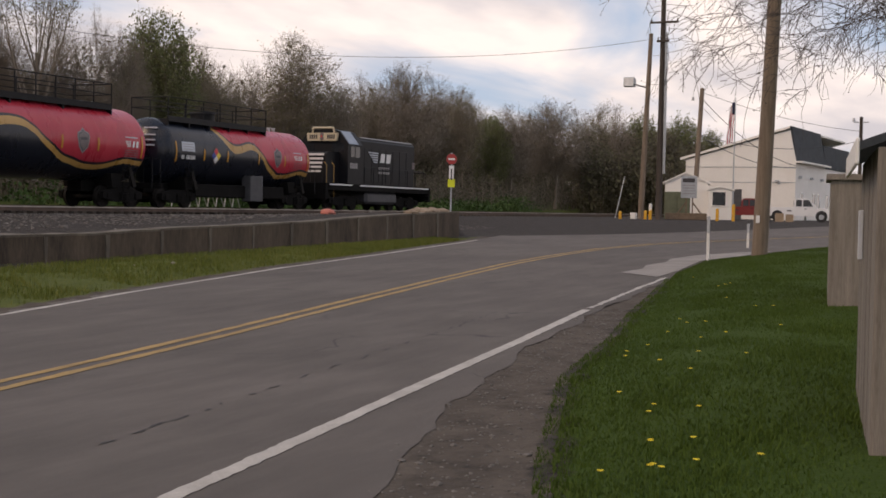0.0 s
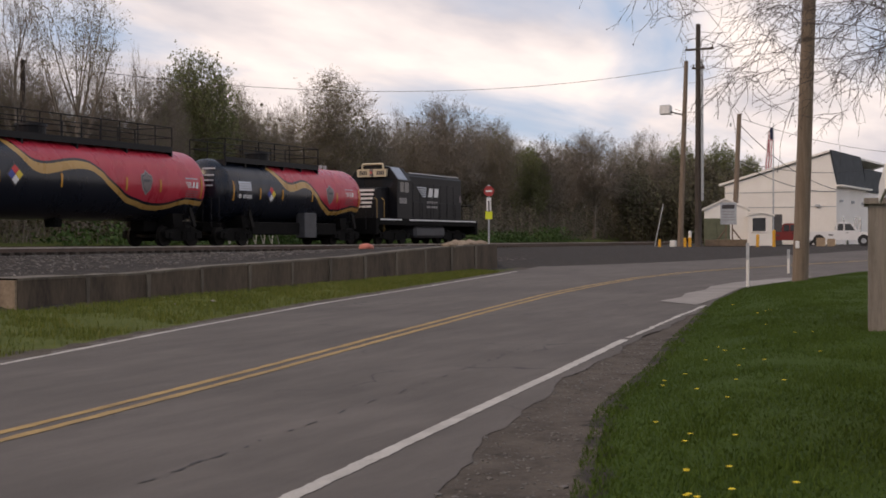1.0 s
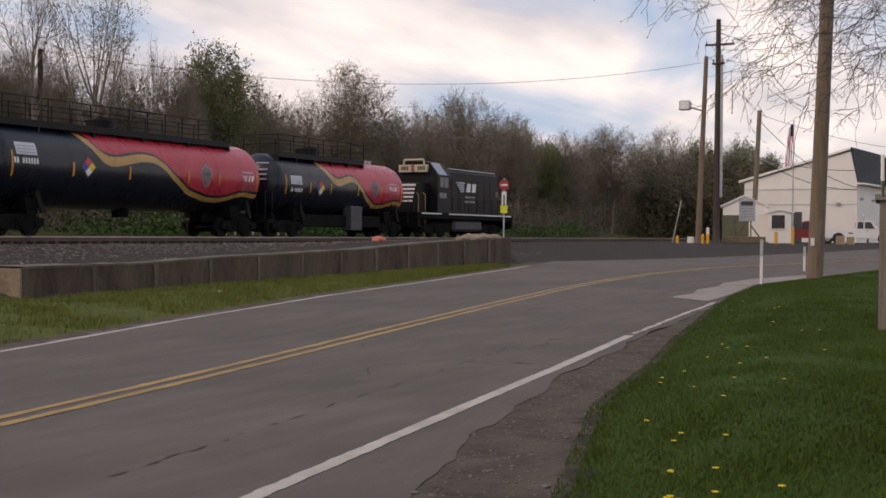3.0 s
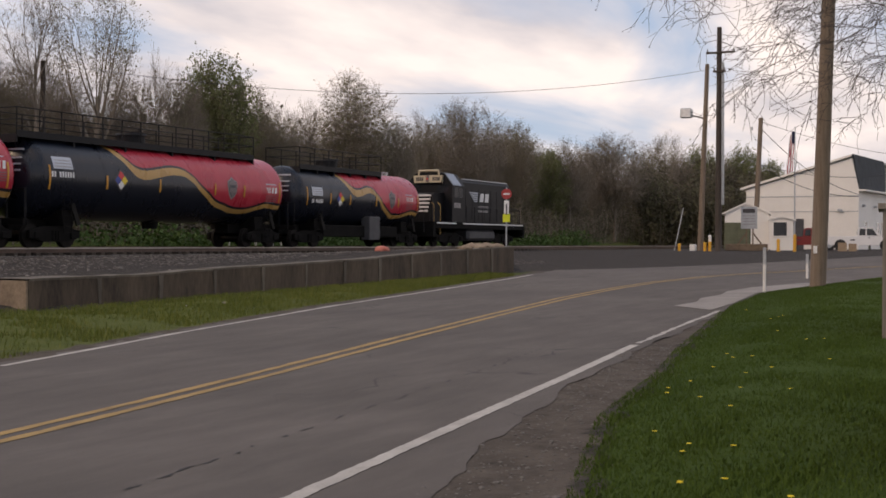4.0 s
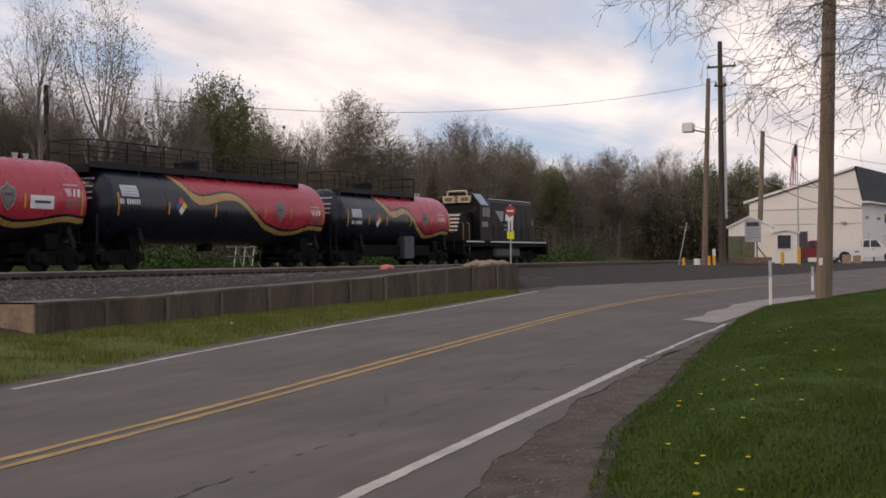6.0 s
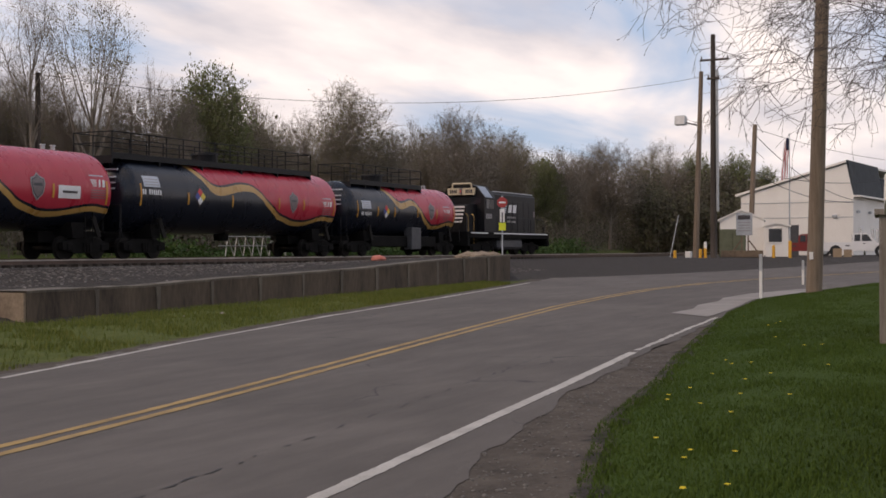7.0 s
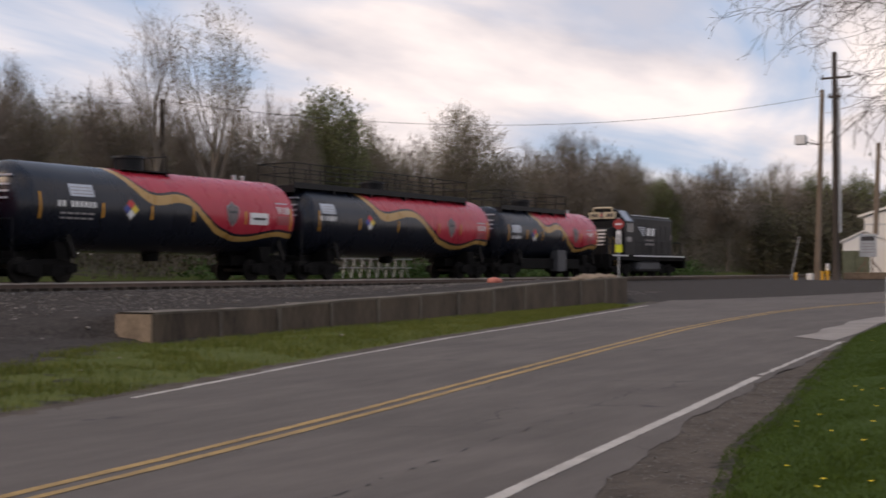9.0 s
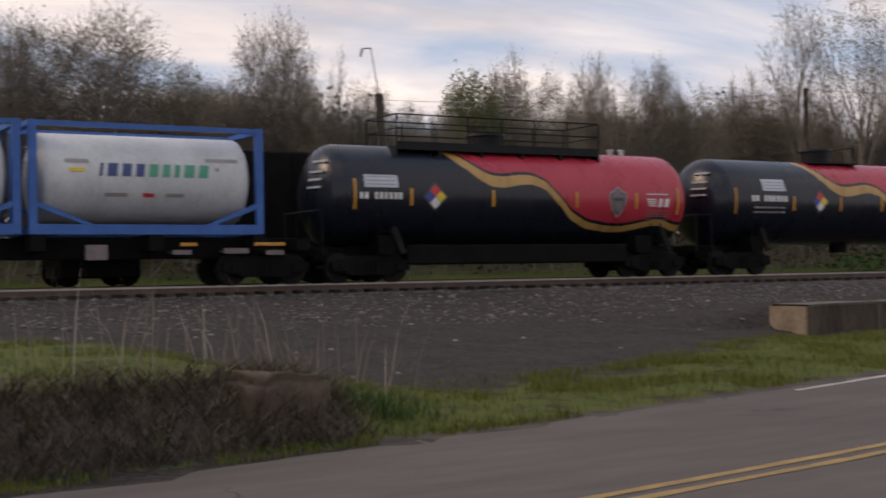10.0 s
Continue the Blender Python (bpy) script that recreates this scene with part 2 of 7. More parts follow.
M = {
    "ground": ground_material(),
    "asphalt": asphalt_material(),
    "white_line": plain("worn_white_paint", (0.30, 0.27, 0.235), (0.56, 0.52, 0.465), 2.5, 60, 0.75, 0.3),
    "yellow_line": plain("worn_yellow_paint", (0.20, 0.125, 0.045), (0.46, 0.29, 0.09), 2.0, 60, 0.75, 0.3),
    # pale wall tone for the top caps and the upright stain streaks
    "mortar": plain("pale_wall_concrete", (0.06, 0.05, 0.038), (0.18, 0.15, 0.115), 0.9, 9, 0.92, 0.5, stretch=(1.4, 1.4, 0.35)),
    "concrete": plain("stained_concrete", (0.028, 0.020, 0.0135), (0.130, 0.096, 0.065), 0.9, 9, 0.92, 0.5, stretch=(1.4, 1.4, 0.35)),
    "box_grey": plain("dark_grey_steel_paint", (0.035, 0.035, 0.04), (0.075, 0.075, 0.08), 2, 20, 0.6, 0.1),
    "badge_grey": plain("dull_badge_paint", (0.13, 0.10, 0.10), (0.22, 0.18, 0.18), 4, 20, 0.5, 0.05),
    "tar": plain("dark_crack_filler", (0.022, 0.020, 0.019), (0.05, 0.046, 0.043), 4, 40, 0.9, 0.3),
    "pebble": plain("shoulder_stone", (0.075, 0.066, 0.058), (0.20, 0.18, 0.16), 5, 40, 0.9, 0.3),
    "rubble_tan": plain("tan_broken_concrete", (0.15, 0.11, 0.075), (0.34, 0.26, 0.18), 2, 14, 0.95, 0.5),
    "rubble_brown": plain("earth_stained_concrete", (0.050, 0.036, 0.026), (0.15, 0.108, 0.075), 2.5, 14, 0.95, 0.6),
    "slab": plain("light_concrete", (0.20, 0.178, 0.158), (0.34, 0.305, 0.275), 0.8, 30, 0.9, 0.3),
    "rail": plain("rusty_rail_steel", (0.055, 0.038, 0.030), (0.13, 0.085, 0.062), 3, 40, 0.6, 0.3, 0.3),
    "rail_head": plain("worn_rail_head", (0.30, 0.28, 0.26), (0.48, 0.45, 0.42), 3, 40, 0.35, 0.1, 0.8),
    "sleeper": plain("creosoted_timber", (0.030, 0.022, 0.017), (0.085, 0.065, 0.050), 4, 40, 0.9, 0.4, stretch=(6, 1, 6), vary=0.4),
    "black_paint": plain("black_railway_paint", (0.005, 0.005, 0.0065), (0.012, 0.012, 0.014), 2, 30, 0.5, 0.1, gloss=0.2),
    "undergear": plain("grimy_black_steel", (0.004, 0.0038, 0.0036), (0.011, 0.010, 0.0095), 3, 25, 0.9, 0.3, 0.0, gloss=0.15),
    "wheel": plain("worn_wheel_steel", (0.008, 0.0075, 0.007), (0.022, 0.019, 0.017), 4, 30, 0.8, 0.2, 0.0, gloss=0.2),
    "white_paint": plain("white_lettering_paint", (0.66, 0.65, 0.64), (0.82, 0.81, 0.80), 3, 30, 0.5, 0.05),
    "grey_decal": plain("grey_shield_paint", (0.24, 0.22, 0.22), (0.36, 0.34, 0.33), 4, 20, 0.5, 0.05),
    "dark_decal": plain("dark_shield_paint", (0.03, 0.028, 0.03), (0.07, 0.06, 0.06), 4, 20, 0.5, 0.05),
    "pale_panel": plain("pale_panel_paint", (0.44, 0.47, 0.52), (0.58, 0.61, 0.66), 3, 30, 0.5, 0.05),
    "amber": plain("amber_reflective_strip", (0.48, 0.21, 0.02), (0.62, 0.30, 0.035), 4, 40, 0.4, 0.05),
    "red_sign": plain("red_sign_sheeting", (0.34, 0.03, 0.03), (0.42, 0.05, 0.045), 3, 30, 0.4, 0.03),
    "yellow_sign": plain("lime_yellow_sign_sheeting", (0.62, 0.66, 0.02), (0.72, 0.76, 0.04), 3, 30, 0.4, 0.03),
    "blue_decal": plain("blue_decal_paint", (0.04, 0.06, 0.25), (0.06, 0.09, 0.33), 4, 20, 0.5, 0.05),
    "red_decal": plain("red_decal_paint", (0.55, 0.03, 0.03), (0.65, 0.05, 0.05), 4, 20, 0.5, 0.05),
    "yellow_decal": plain("yellow_decal_paint", (0.70, 0.50, 0.04), (0.80, 0.60, 0.07), 4, 20, 0.5, 0.05),
    "cream": plain("cream_number_board", (0.48, 0.40, 0.27), (0.60, 0.51, 0.36), 5, 30, 0.5, 0.05),
    "glass": plain("dark_window_glass", (0.012, 0.014, 0.017), (0.03, 0.034, 0.04), 3, 20, 0.08, 0.0),
    # pale blue-grey that paints the sky's reflection on black cab paint
    "sky_sheen": plain("painted_sky_sheen", (0.20, 0.24, 0.30), (0.30, 0.34, 0.40), 3, 20, 0.3, 0.0),
    "blue_steel": plain("blue_container_steel", (0.018, 0.085, 0.30), (0.035, 0.14, 0.44), 2, 25, 0.5, 0.15),
    "white_shell": plain("dusty_white_tank_shell", (0.42, 0.43, 0.43), (0.68, 0.69, 0.69), 0.9, 12, 0.45, 0.1, stretch=(1, 1, 0.5)),
    "green_decal": plain("green_letter_paint", (0.05, 0.28, 0.17), (0.08, 0.36, 0.23), 4, 30, 0.5, 0.0),
    "navy_decal": plain("navy_letter_paint", (0.03, 0.05, 0.16), (0.05, 0.08, 0.22), 4, 30, 0.5, 0.0),
    "pole_wood": plain("weathered_pole_wood", (0.120, 0.088, 0.062), (0.28, 0.212, 0.155), 2.0, 30, 0.85, 0.5, stretch=(8, 8, 0.5)),
    "dark_wood": plain("dark_creosote_pole_wood", (0.030, 0.023, 0.019), (0.085, 0.066, 0.052), 2.0, 30, 0.85, 0.5, stretch=(8, 8, 0.5)),
    "fence_wood": plain("weathered_grey_fence_wood", (0.13, 0.108, 0.088), (0.30, 0.26, 0.215), 2.0, 22, 0.9, 0.5, stretch=(7, 7, 0.5), vary=0.3),
    "siding": plain("off_white_siding_paint", (0.78, 0.745, 0.69), (0.88, 0.845, 0.79), 0.5, 8, 0.6, 0.1),
    "roofing": plain("dark_shingle_roofing", (0.018, 0.022, 0.026), (0.052, 0.060, 0.068), 1.5, 15, 0.85, 0.5),
    "galvanised": plain("galvanised_steel", (0.34, 0.35, 0.36), (0.52, 0.53, 0.54), 4, 30, 0.45, 0.1, 0.6),
    "marker_white": plain("white_marker_post_plastic", (0.66, 0.64, 0.60), (0.80, 0.78, 0.74), 3, 30, 0.5, 0.05),
    "bollard": plain("yellow_bollard_paint", (0.62, 0.30, 0.02), (0.78, 0.42, 0.04), 4, 30, 0.5, 0.1),
    "green_box": plain("olive_cabinet_paint", (0.085, 0.095, 0.055), (0.15, 0.16, 0.10), 2, 20, 0.6, 0.1),
    "timber": plain("brown_timber", (0.10, 0.07, 0.045), (0.22, 0.16, 0.11), 3, 30, 0.85, 0.3),
    "cardboard": plain("tan_crate_board", (0.28, 0.20, 0.13), (0.40, 0.30, 0.20), 3, 30, 0.85, 0.2),
    "truck_white": plain("white_vehicle_paint", (0.66, 0.65, 0.64), (0.80, 0.79, 0.78), 1, 20, 0.3, 0.0),
    "truck_red": plain("red_vehicle_paint", (0.17, 0.016, 0.014), (0.25, 0.026, 0.022), 1, 20, 0.3, 0.0),
    "tyre": plain("black_rubber", (0.012, 0.012, 0.012), (0.03, 0.03, 0.03), 4, 40, 0.8, 0.2),
    "orange": plain("faded_orange_fabric", (0.40, 0.09, 0.06), (0.60, 0.24, 0.18), 6, 40, 0.8, 0.2),
    "bark": plain("grey_brown_bark", (0.125, 0.103, 0.082), (0.27, 0.228, 0.185), 1.5, 18, 0.9, 0.5, stretch=(3, 3, 0.6)),
    "twig": plain("dark_twig_bark", (0.040, 0.031, 0.026), (0.095, 0.076, 0.062), 2, 20, 0.9, 0.3),
    "scrub": leafy("brown_scrub", [(0.2, (0.095, 0.082, 0.058)), (0.5, (0.122, 0.108, 0.073)), (0.8, (0.13, 0.13, 0.070))], thin=0.35),
    "bud": leafy("budding_leaves", [(0.2, (0.13, 0.115, 0.065)), (0.5, (0.19, 0.175, 0.085)), (0.8, (0.28, 0.25, 0.15))], thin=0.5),
    "green_leaf": leafy("spring_green_leaves", [(0.2, (0.125, 0.138, 0.062)), (0.5, (0.18, 0.195, 0.088)), (0.8, (0.24, 0.255, 0.125))], thin=0.5),
    "grass": leafy("lawn_grass", [(0.2, (0.042, 0.072, 0.009)), (0.5, (0.054, 0.091, 0.012)), (0.8, (0.070, 0.110, 0.017))]),
    "rough_grass": leafy("rough_verge_grass", [(0.2, (0.062, 0.084, 0.012)), (0.5, (0.108, 0.130, 0.020)), (0.8, (0.165, 0.165, 0.042))]),
    "dead_grass": leafy("dead_straw_grass", [(0.2, (0.042, 0.031, 0.022)), (0.5, (0.080, 0.061, 0.042)), (0.8, (0.17, 0.135, 0.092))]),
    "pale_straw": leafy("pale_dry_straw", [(0.2, (0.16, 0.13, 0.095)), (0.5, (0.26, 0.215, 0.16)), (0.8, (0.38, 0.32, 0.25))]),
    "weed": leafy("dark_weed_leaves", [(0.2, (0.035, 0.070, 0.018)), (0.5, (0.055, 0.10, 0.024)), (0.8, (0.085, 0.13, 0.04))]),
    "dandelion": plain("dandelion_yellow", (0.70, 0.52, 0.02), (0.85, 0.66, 0.04), 8, 40, 0.7, 0.0),
    "cable": plain("black_cable", (0.02, 0.02, 0.022), (0.05, 0.05, 0.052), 4, 40, 0.6, 0.0),
    "flag_red": plain("flag_red_cloth", (0.38, 0.05, 0.06), (0.50, 0.08, 0.09), 4, 60, 0.9, 0.1),
    "flag_white": plain("flag_white_cloth", (0.60, 0.58, 0.58), (0.75, 0.73, 0.72), 4, 60, 0.9, 0.1),
    "flag_blue": plain("flag_blue_cloth", (0.015, 0.018, 0.045), (0.025, 0.03, 0.07), 4, 60, 0.9, 0.1),
}

# ---------------------------------------------------------------- mesh helpers
def part(name, bm, material, parent=None, label="", smooth=False, **tags):
    """Links a bmesh as one mesh object, under a thing or a part if one is given."""
    me = bpy.data.meshes.new(name)
    bm.to_mesh(me)
    bm.free()
    return hang(name, me, material, parent, label, smooth, **tags)


def hang(name, me, material, parent=None, label="", smooth=False, **tags):
    for m in material if isinstance(material, (list, tuple)) else [material]:
        if m and m.name not in me.materials:
            me.materials.append(m)
    if smooth:
        me.polygons.foreach_set("use_smooth", [True] * len(me.polygons))
    ob = new(name, me)
    ob.parent = parent
    return tagged(ob, label=label, **tags)


def box(bm, x0, x1, y0, y1, z0, z1, bevel=0.0):
    vs = [bm.verts.new((x, y, z)) for x in (x0, x1) for y in (y0, y1) for z in (z0, z1)]
    fs = [bm.faces.new([vs[i] for i in f]) for f in ((0, 1, 3, 2), (4, 6, 7, 5), (0, 4, 5, 1), (2, 3, 7, 6), (0, 2, 6, 4), (1, 5, 7, 3))]
    if bevel:
        es = list({e for f in fs for e in f.edges})
        bmesh.ops.bevel(bm, geom=es, offset=bevel, segments=1, affect="EDGES")
    return vs


def tube(bm, a, b, r0, r1=None, n=8, caps=True):
    a, b = Vector(a), Vector(b)
    r1 = r0 if r1 is None else r1
    q = (b - a).to_track_quat("Z", "Y")
    ring = [[bm.verts.new(p + q @ Vector((r * math.cos(k * math.tau / n), r * math.sin(k * math.tau / n), 0))) for k in range(n)] for p, r in ((a, r0), (b, r1))]
    for k in range(n):
        bm.faces.new((ring[0][k], ring[0][(k + 1) % n], ring[1][(k + 1) % n], ring[1][k]))
    if caps:
        bm.faces.new(ring[0][::-1])
        bm.faces.new(ring[1])


def prism(bm, outline, y0, y1):
    """An outline in x and z, drawn out along y."""
    a = [bm.verts.new((x, y0, z)) for x, z in outline]
    b = [bm.verts.new((x, y1, z)) for x, z in outline]
    n = len(a)
    bm.faces.new(a)
    bm.faces.new(b[::-1])
    for k in range(n):
        bm.faces.new((a[k], b[k], b[(k + 1) % n], a[(k + 1) % n]))
    bmesh.ops.recalc_face_normals(bm, faces=bm.faces[:])


def lathe_x(bm, profile, n=40):
    """Turns a profile of (x, radius) about the x axis."""
    rings = []
    for x, r in profile:
        if r < 1e-5:
            rings.append([bm.verts.new((x, 0, 0))])
        else:
            rings.append([bm.verts.new((x, r * math.sin(k * math.tau / n), r * math.cos(k * math.tau / n))) for k in range(n)])
    for p, q in zip(rings, rings[1:]):
        for k in range(n):
            c = [p[k % len(p)], p[(k + 1) % len(p)], q[(k + 1) % len(q)], q[k % len(q)]]
            c = list(dict.fromkeys(c))
            if len(c) > 2:
                bm.faces.new(c)
    bmesh.ops.recalc_face_normals(bm, faces=bm.faces[:])


def empty(name, m=None, **tags):
    ob = new(name)
    ob.empty_display_size = 0.3
    if m is not None:
        ob.matrix_basis = m
    return tagged(ob, **tags)


def smooth_step(a, b, v):
    k = np.clip((v - a) / (b - a), 0, 1)
    return k * k * (3 - 2 * k)


# ---------------------------------------------------------------- the lie of the land
TRACK_Y, RAIL_Z = 33.54, 1.33


def road_z(x):
    """The road climbs gently towards the level crossing."""
    x = np.asarray(x, float)
    z = 1.05 * (1 - np.exp(-np.logaddexp(0, (x - 10) / 4) * 4 * 0.01726))
    k = smooth_step(48, 80, x)
    return z * (1 - k) + 1.05 * k


def line_through(pts):
    xs, ys = zip(*pts)
    return lambda x: np.interp(x, xs, ys)


far_edge = line_through([(-60, -3), (0, 9.25), (4.4, 10.2), (7.5, 10.8), (11.6, 11.65), (16.4, 12.8), (23.3, 14.15), (30.5, 15.2), (39.8, 16.8), (48, 18.4), (60, 21)])
centre_line = line_through([(-60, -6), (0, 6.3), (5.1, 7.2), (8.0, 7.62), (11.4, 8.15), (16.5, 9.0), (22, 9.85), (28.3, 10.75), (33, 11.2), (38, 11.45), (43, 11.2), (47, 10.5), (52, 9.0), (57, 6.8), (64, 2.5)])
near_edge = line_through([(-60, -9.5), (0, 3.2), (5.5, 4.06), (9.8, 4.62), (13.4, 5.05), (17.7, 5.58), (21.3, 5.95), (25.2, 6.3)])
grass_edge = line_through([(-60, -12), (0, 0.6), (5.8, 2.05), (7.1, 2.5), (8.6, 2.95), (10.9, 3.62), (14.3, 4.15), (17.1, 4.72), (21, 5.4), (26.7, 6.42), (32.4, 7.0), (36, 6.6), (44.5, 5.7), (52, 5.0), (200, -8)])
asphalt_lip = line_through([(-60, 1.3), (0, 1.25), (6.3, 0.95), (7.3, 0.75), (10.1, 0.46), (12.3, 0.26), (16.6, 0.18), (25, 0.2)])
WALL_X0, WALL_X1, WALL_Y = 19.4, 44.2, 18.9
wall_top = line_through([(19.4, 0.80), (23.3, 0.82), (24.8, 0.88), (27.1, 0.94), (29.8, 1.0), (32.9, 1.07), (34.6, 1.14), (36.9, 1.24), (39.5, 1.32), (44.2, 1.42)])


def land(x, y):
    """Height of the ground sheet, under road, gravel, verge and lawn."""
    x, y = np.asarray(x, float), np.asarray(y, float)
    zr = road_z(x)
    bed = np.maximum(RAIL_Z - 0.27, zr - 0.05)
    far = far_edge(x)
    # verge rising from the road to the gravel of the track bed
    low = np.interp(x, [9, 14, 19.4], [0.40, 0.36, 0.19])
    slope = zr + (low - zr) * np.clip((y - far - 0.5) / np.maximum(19 - far - 0.5, 0.5), 0, 1)
    bank = zr + (0.60 - zr) * smooth_step(0.45, 1.5, y - far) + 0.05 * np.clip((y - 13) / 6, 0, 1)
    k0 = smooth_step(6.2, 4.7, x)
    open_side = slope * (1 - k0) + bank * k0
    open_side = open_side + (bed - open_side) * np.clip((y - 19) / 11, 0, 1)
    behind_wall = wall_top(x) - 0.06
    behind_wall = behind_wall + (bed - behind_wall) * smooth_step(20.5, 30, y)
    foot = zr + 0.04 * smooth_step(0.3, 1.5, y - far)
    walled = np.where(y > WALL_Y + 0.5, behind_wall, foot)
    a = WALL_X0 + 0.05 - 2.6 * smooth_step(19.9, 20.7, y)
    k = np.clip((x - a) / (WALL_X0 + 0.45 - a), 0, 1)
    z = open_side * (1 - k) + walled * k
    # past the wall the yard runs up to the rails
    yard = zr + (bed - zr) * smooth_step(20, 31, y)
    k2 = smooth_step(WALL_X1 - 0.2, WALL_X1 + 2.5, x)
    z = z * (1 - k2) + yard * k2
    # lawn swells up beside the shoulder
    lawn = zr + 0.16 * smooth_step(0.0, 1.6, grass_edge(x) - y) + 0.02
    z = np.where((y < grass_edge(x)) & (x < 75), lawn, np.where(y < centre_line(x), zr, z))
    z = np.where((y > far) | (y < grass_edge(x)), z, np.where((x < 25) & (y < near_edge(x) - 0.05), zr - 0.006, zr - 0.03))
    # wooded bank behind the railway
    z = z + 1.6 * smooth_step(TRACK_Y + 9, TRACK_Y + 22, y)
    return z


def land_at(x, y):
    return float(land(np.array([x]), np.array([y]))[0])


def build_ground():
    xs = np.unique(np.concatenate([np.linspace(-600, -20, 20), np.arange(-20, 0, 1.0), np.arange(0, 24, 0.3), np.arange(24, 60, 0.6), np.arange(60, 140, 2.5), np.linspace(140, 900, 24)]))
    ys = np.unique(np.concatenate([np.linspace(-600, -12, 16), np.arange(-12, 0, 1.0), np.arange(0, 22, 0.3), np.arange(22, 40, 0.6), np.arange(40, 70, 2.5), np.linspace(70, 900, 22)]))
    X, Y = np.meshgrid(xs, ys)
    Z = land(X, Y)
    rough = np.array([[noise.noise((x * 0.9, y * 0.9, 0)) * 0.05 + noise.noise((x * 2.7, y * 2.7, 5)) * 0.025 for x in xs] for y in ys])
    off_road = smooth_step(0.1, 1.6, Y - far_edge(X)) * (X < 48) + smooth_step(0.2, 1.0, grass_edge(X) - Y) * 0.6
    Z = Z + rough * np.clip(off_road, 0, 1) * smooth_step(31.5, 29, Y)
    nx, ny = len(xs), len(ys)
    verts = np.stack([X, Y, Z], -1).reshape(-1, 3)
    i = np.arange(nx * ny).reshape(ny, nx)
    faces = np.stack([i[:-1, :-1], i[:-1, 1:], i[1:, 1:], i[1:, :-1]], -1).reshape(-1, 4)
    me = bpy.data.meshes.new("ground")
    me.from_pydata(verts.tolist(), [], faces.tolist())
    # cover: red = bare earth, green = grass
    d = Y - far_edge(X)
    earth = np.zeros_like(X)
    green = np.zeros_like(X)
    verge = (d > 0) & (X < 46)
    wide = np.where(X > WALL_X0, np.clip(4.6 - (X - 20) * 0.16, 0, 4.6), np.interp(X, [0, 4, 6, 8, 11, 15, 19.4], [21, 20, 16, 13.9, 14.3, 16.5, 18.9]) - far_edge(X))
    green = np.where(verge, smooth_step(0.15, 0.7, d) * smooth_step(wide + 1.0, wide - 0.8, d) * np.where(X < WALL_X0 - 6, 0.62, 0.85), green)
    bank = verge & (X < 5.3)
    earth = np.where(verge, smooth_step(1.2, 0.2, d), earth)
    earth = np.where(bank, smooth_step(0.5, 0.9, d) * smooth_step(2.0, 1.5, d) * 0.95, earth)
    green = np.where(bank, green * (1 - 0.95 * smooth_step(0.5, 0.9, d) * smooth_step(2.0, 1.5, d)), green)
    lawn = (Y < grass_edge(X)) & (X < 75)
    green = np.where(lawn, smooth_step(-0.1, 0.25, grass_edge(X) - Y), green)
    shoulder = (Y < near_edge(X)) & ~lawn & (X < 26)
    earth = np.where(shoulder, 0.75, earth)
    woods = Y > TRACK_Y + 6
    earth, green = np.where(woods, 0.7, earth), np.where(woods, 0.48, green)
    away = (X < -25) | (Y < -14) | (X > 150)
    green = np.where(away, 0.9, green)
    # weedy strip between the far rails and the wood
    strip_side = (Y > TRACK_Y + 2.2) & (Y < TRACK_Y + 13)
    earth, green = np.where(strip_side, 0.2, earth), np.where(strip_side, 0.95, green)
    turf = np.where(lawn & (X > -30), 1.0, 0.0)
    layer = me.color_attributes.new("cover", "FLOAT_COLOR", "POINT")
    layer.data.foreach_set("color", np.stack([earth, green, turf, np.ones_like(earth)], -1).ravel().astype(np.float32))
    hang("ground", me, M["ground"], label="gravel, rough grass and bare earth beside the road", kind="structure", smooth=True)


def strip(name, mat, left, right, x0, x1, lift, step=0.5, label="", jag=0.0, rng=None, parent=None, kind="structure", thick=0.0):
    """A strip laid on the road between two lines in plan, with worn edges if asked."""
    bm = bmesh.new()
    rng = rng or random.Random(3)
    rows = []
    for x in np.arange(x0, x1 + step * 0.5, step):
        z = float(road_z(x)) + lift
        a, b = float(left(x)) + rng.uniform(-jag, jag), float(right(x)) + rng.uniform(-jag, jag)
        n = max(1, int(abs(b - a) / 1.5))
        rows.append([bm.verts.new((x, a + (b - a) * k / n, z)) for k in range(n + 1)])
    for p, q in zip(rows, rows[1:]):
        if len(p) == len(q):
            for k in range(len(p) - 1):
                bm.faces.new((p[k], q[k], q[k + 1], p[k + 1]))
        else:
            bm.faces.new(p[::-1] + q)
    bmesh.ops.recalc_face_normals(bm, faces=bm.faces[:])
    for f in bm.faces:
        if f.normal.z < 0:
            f.normal_flip()
    return part(name, bm, mat, parent, label, kind=kind)


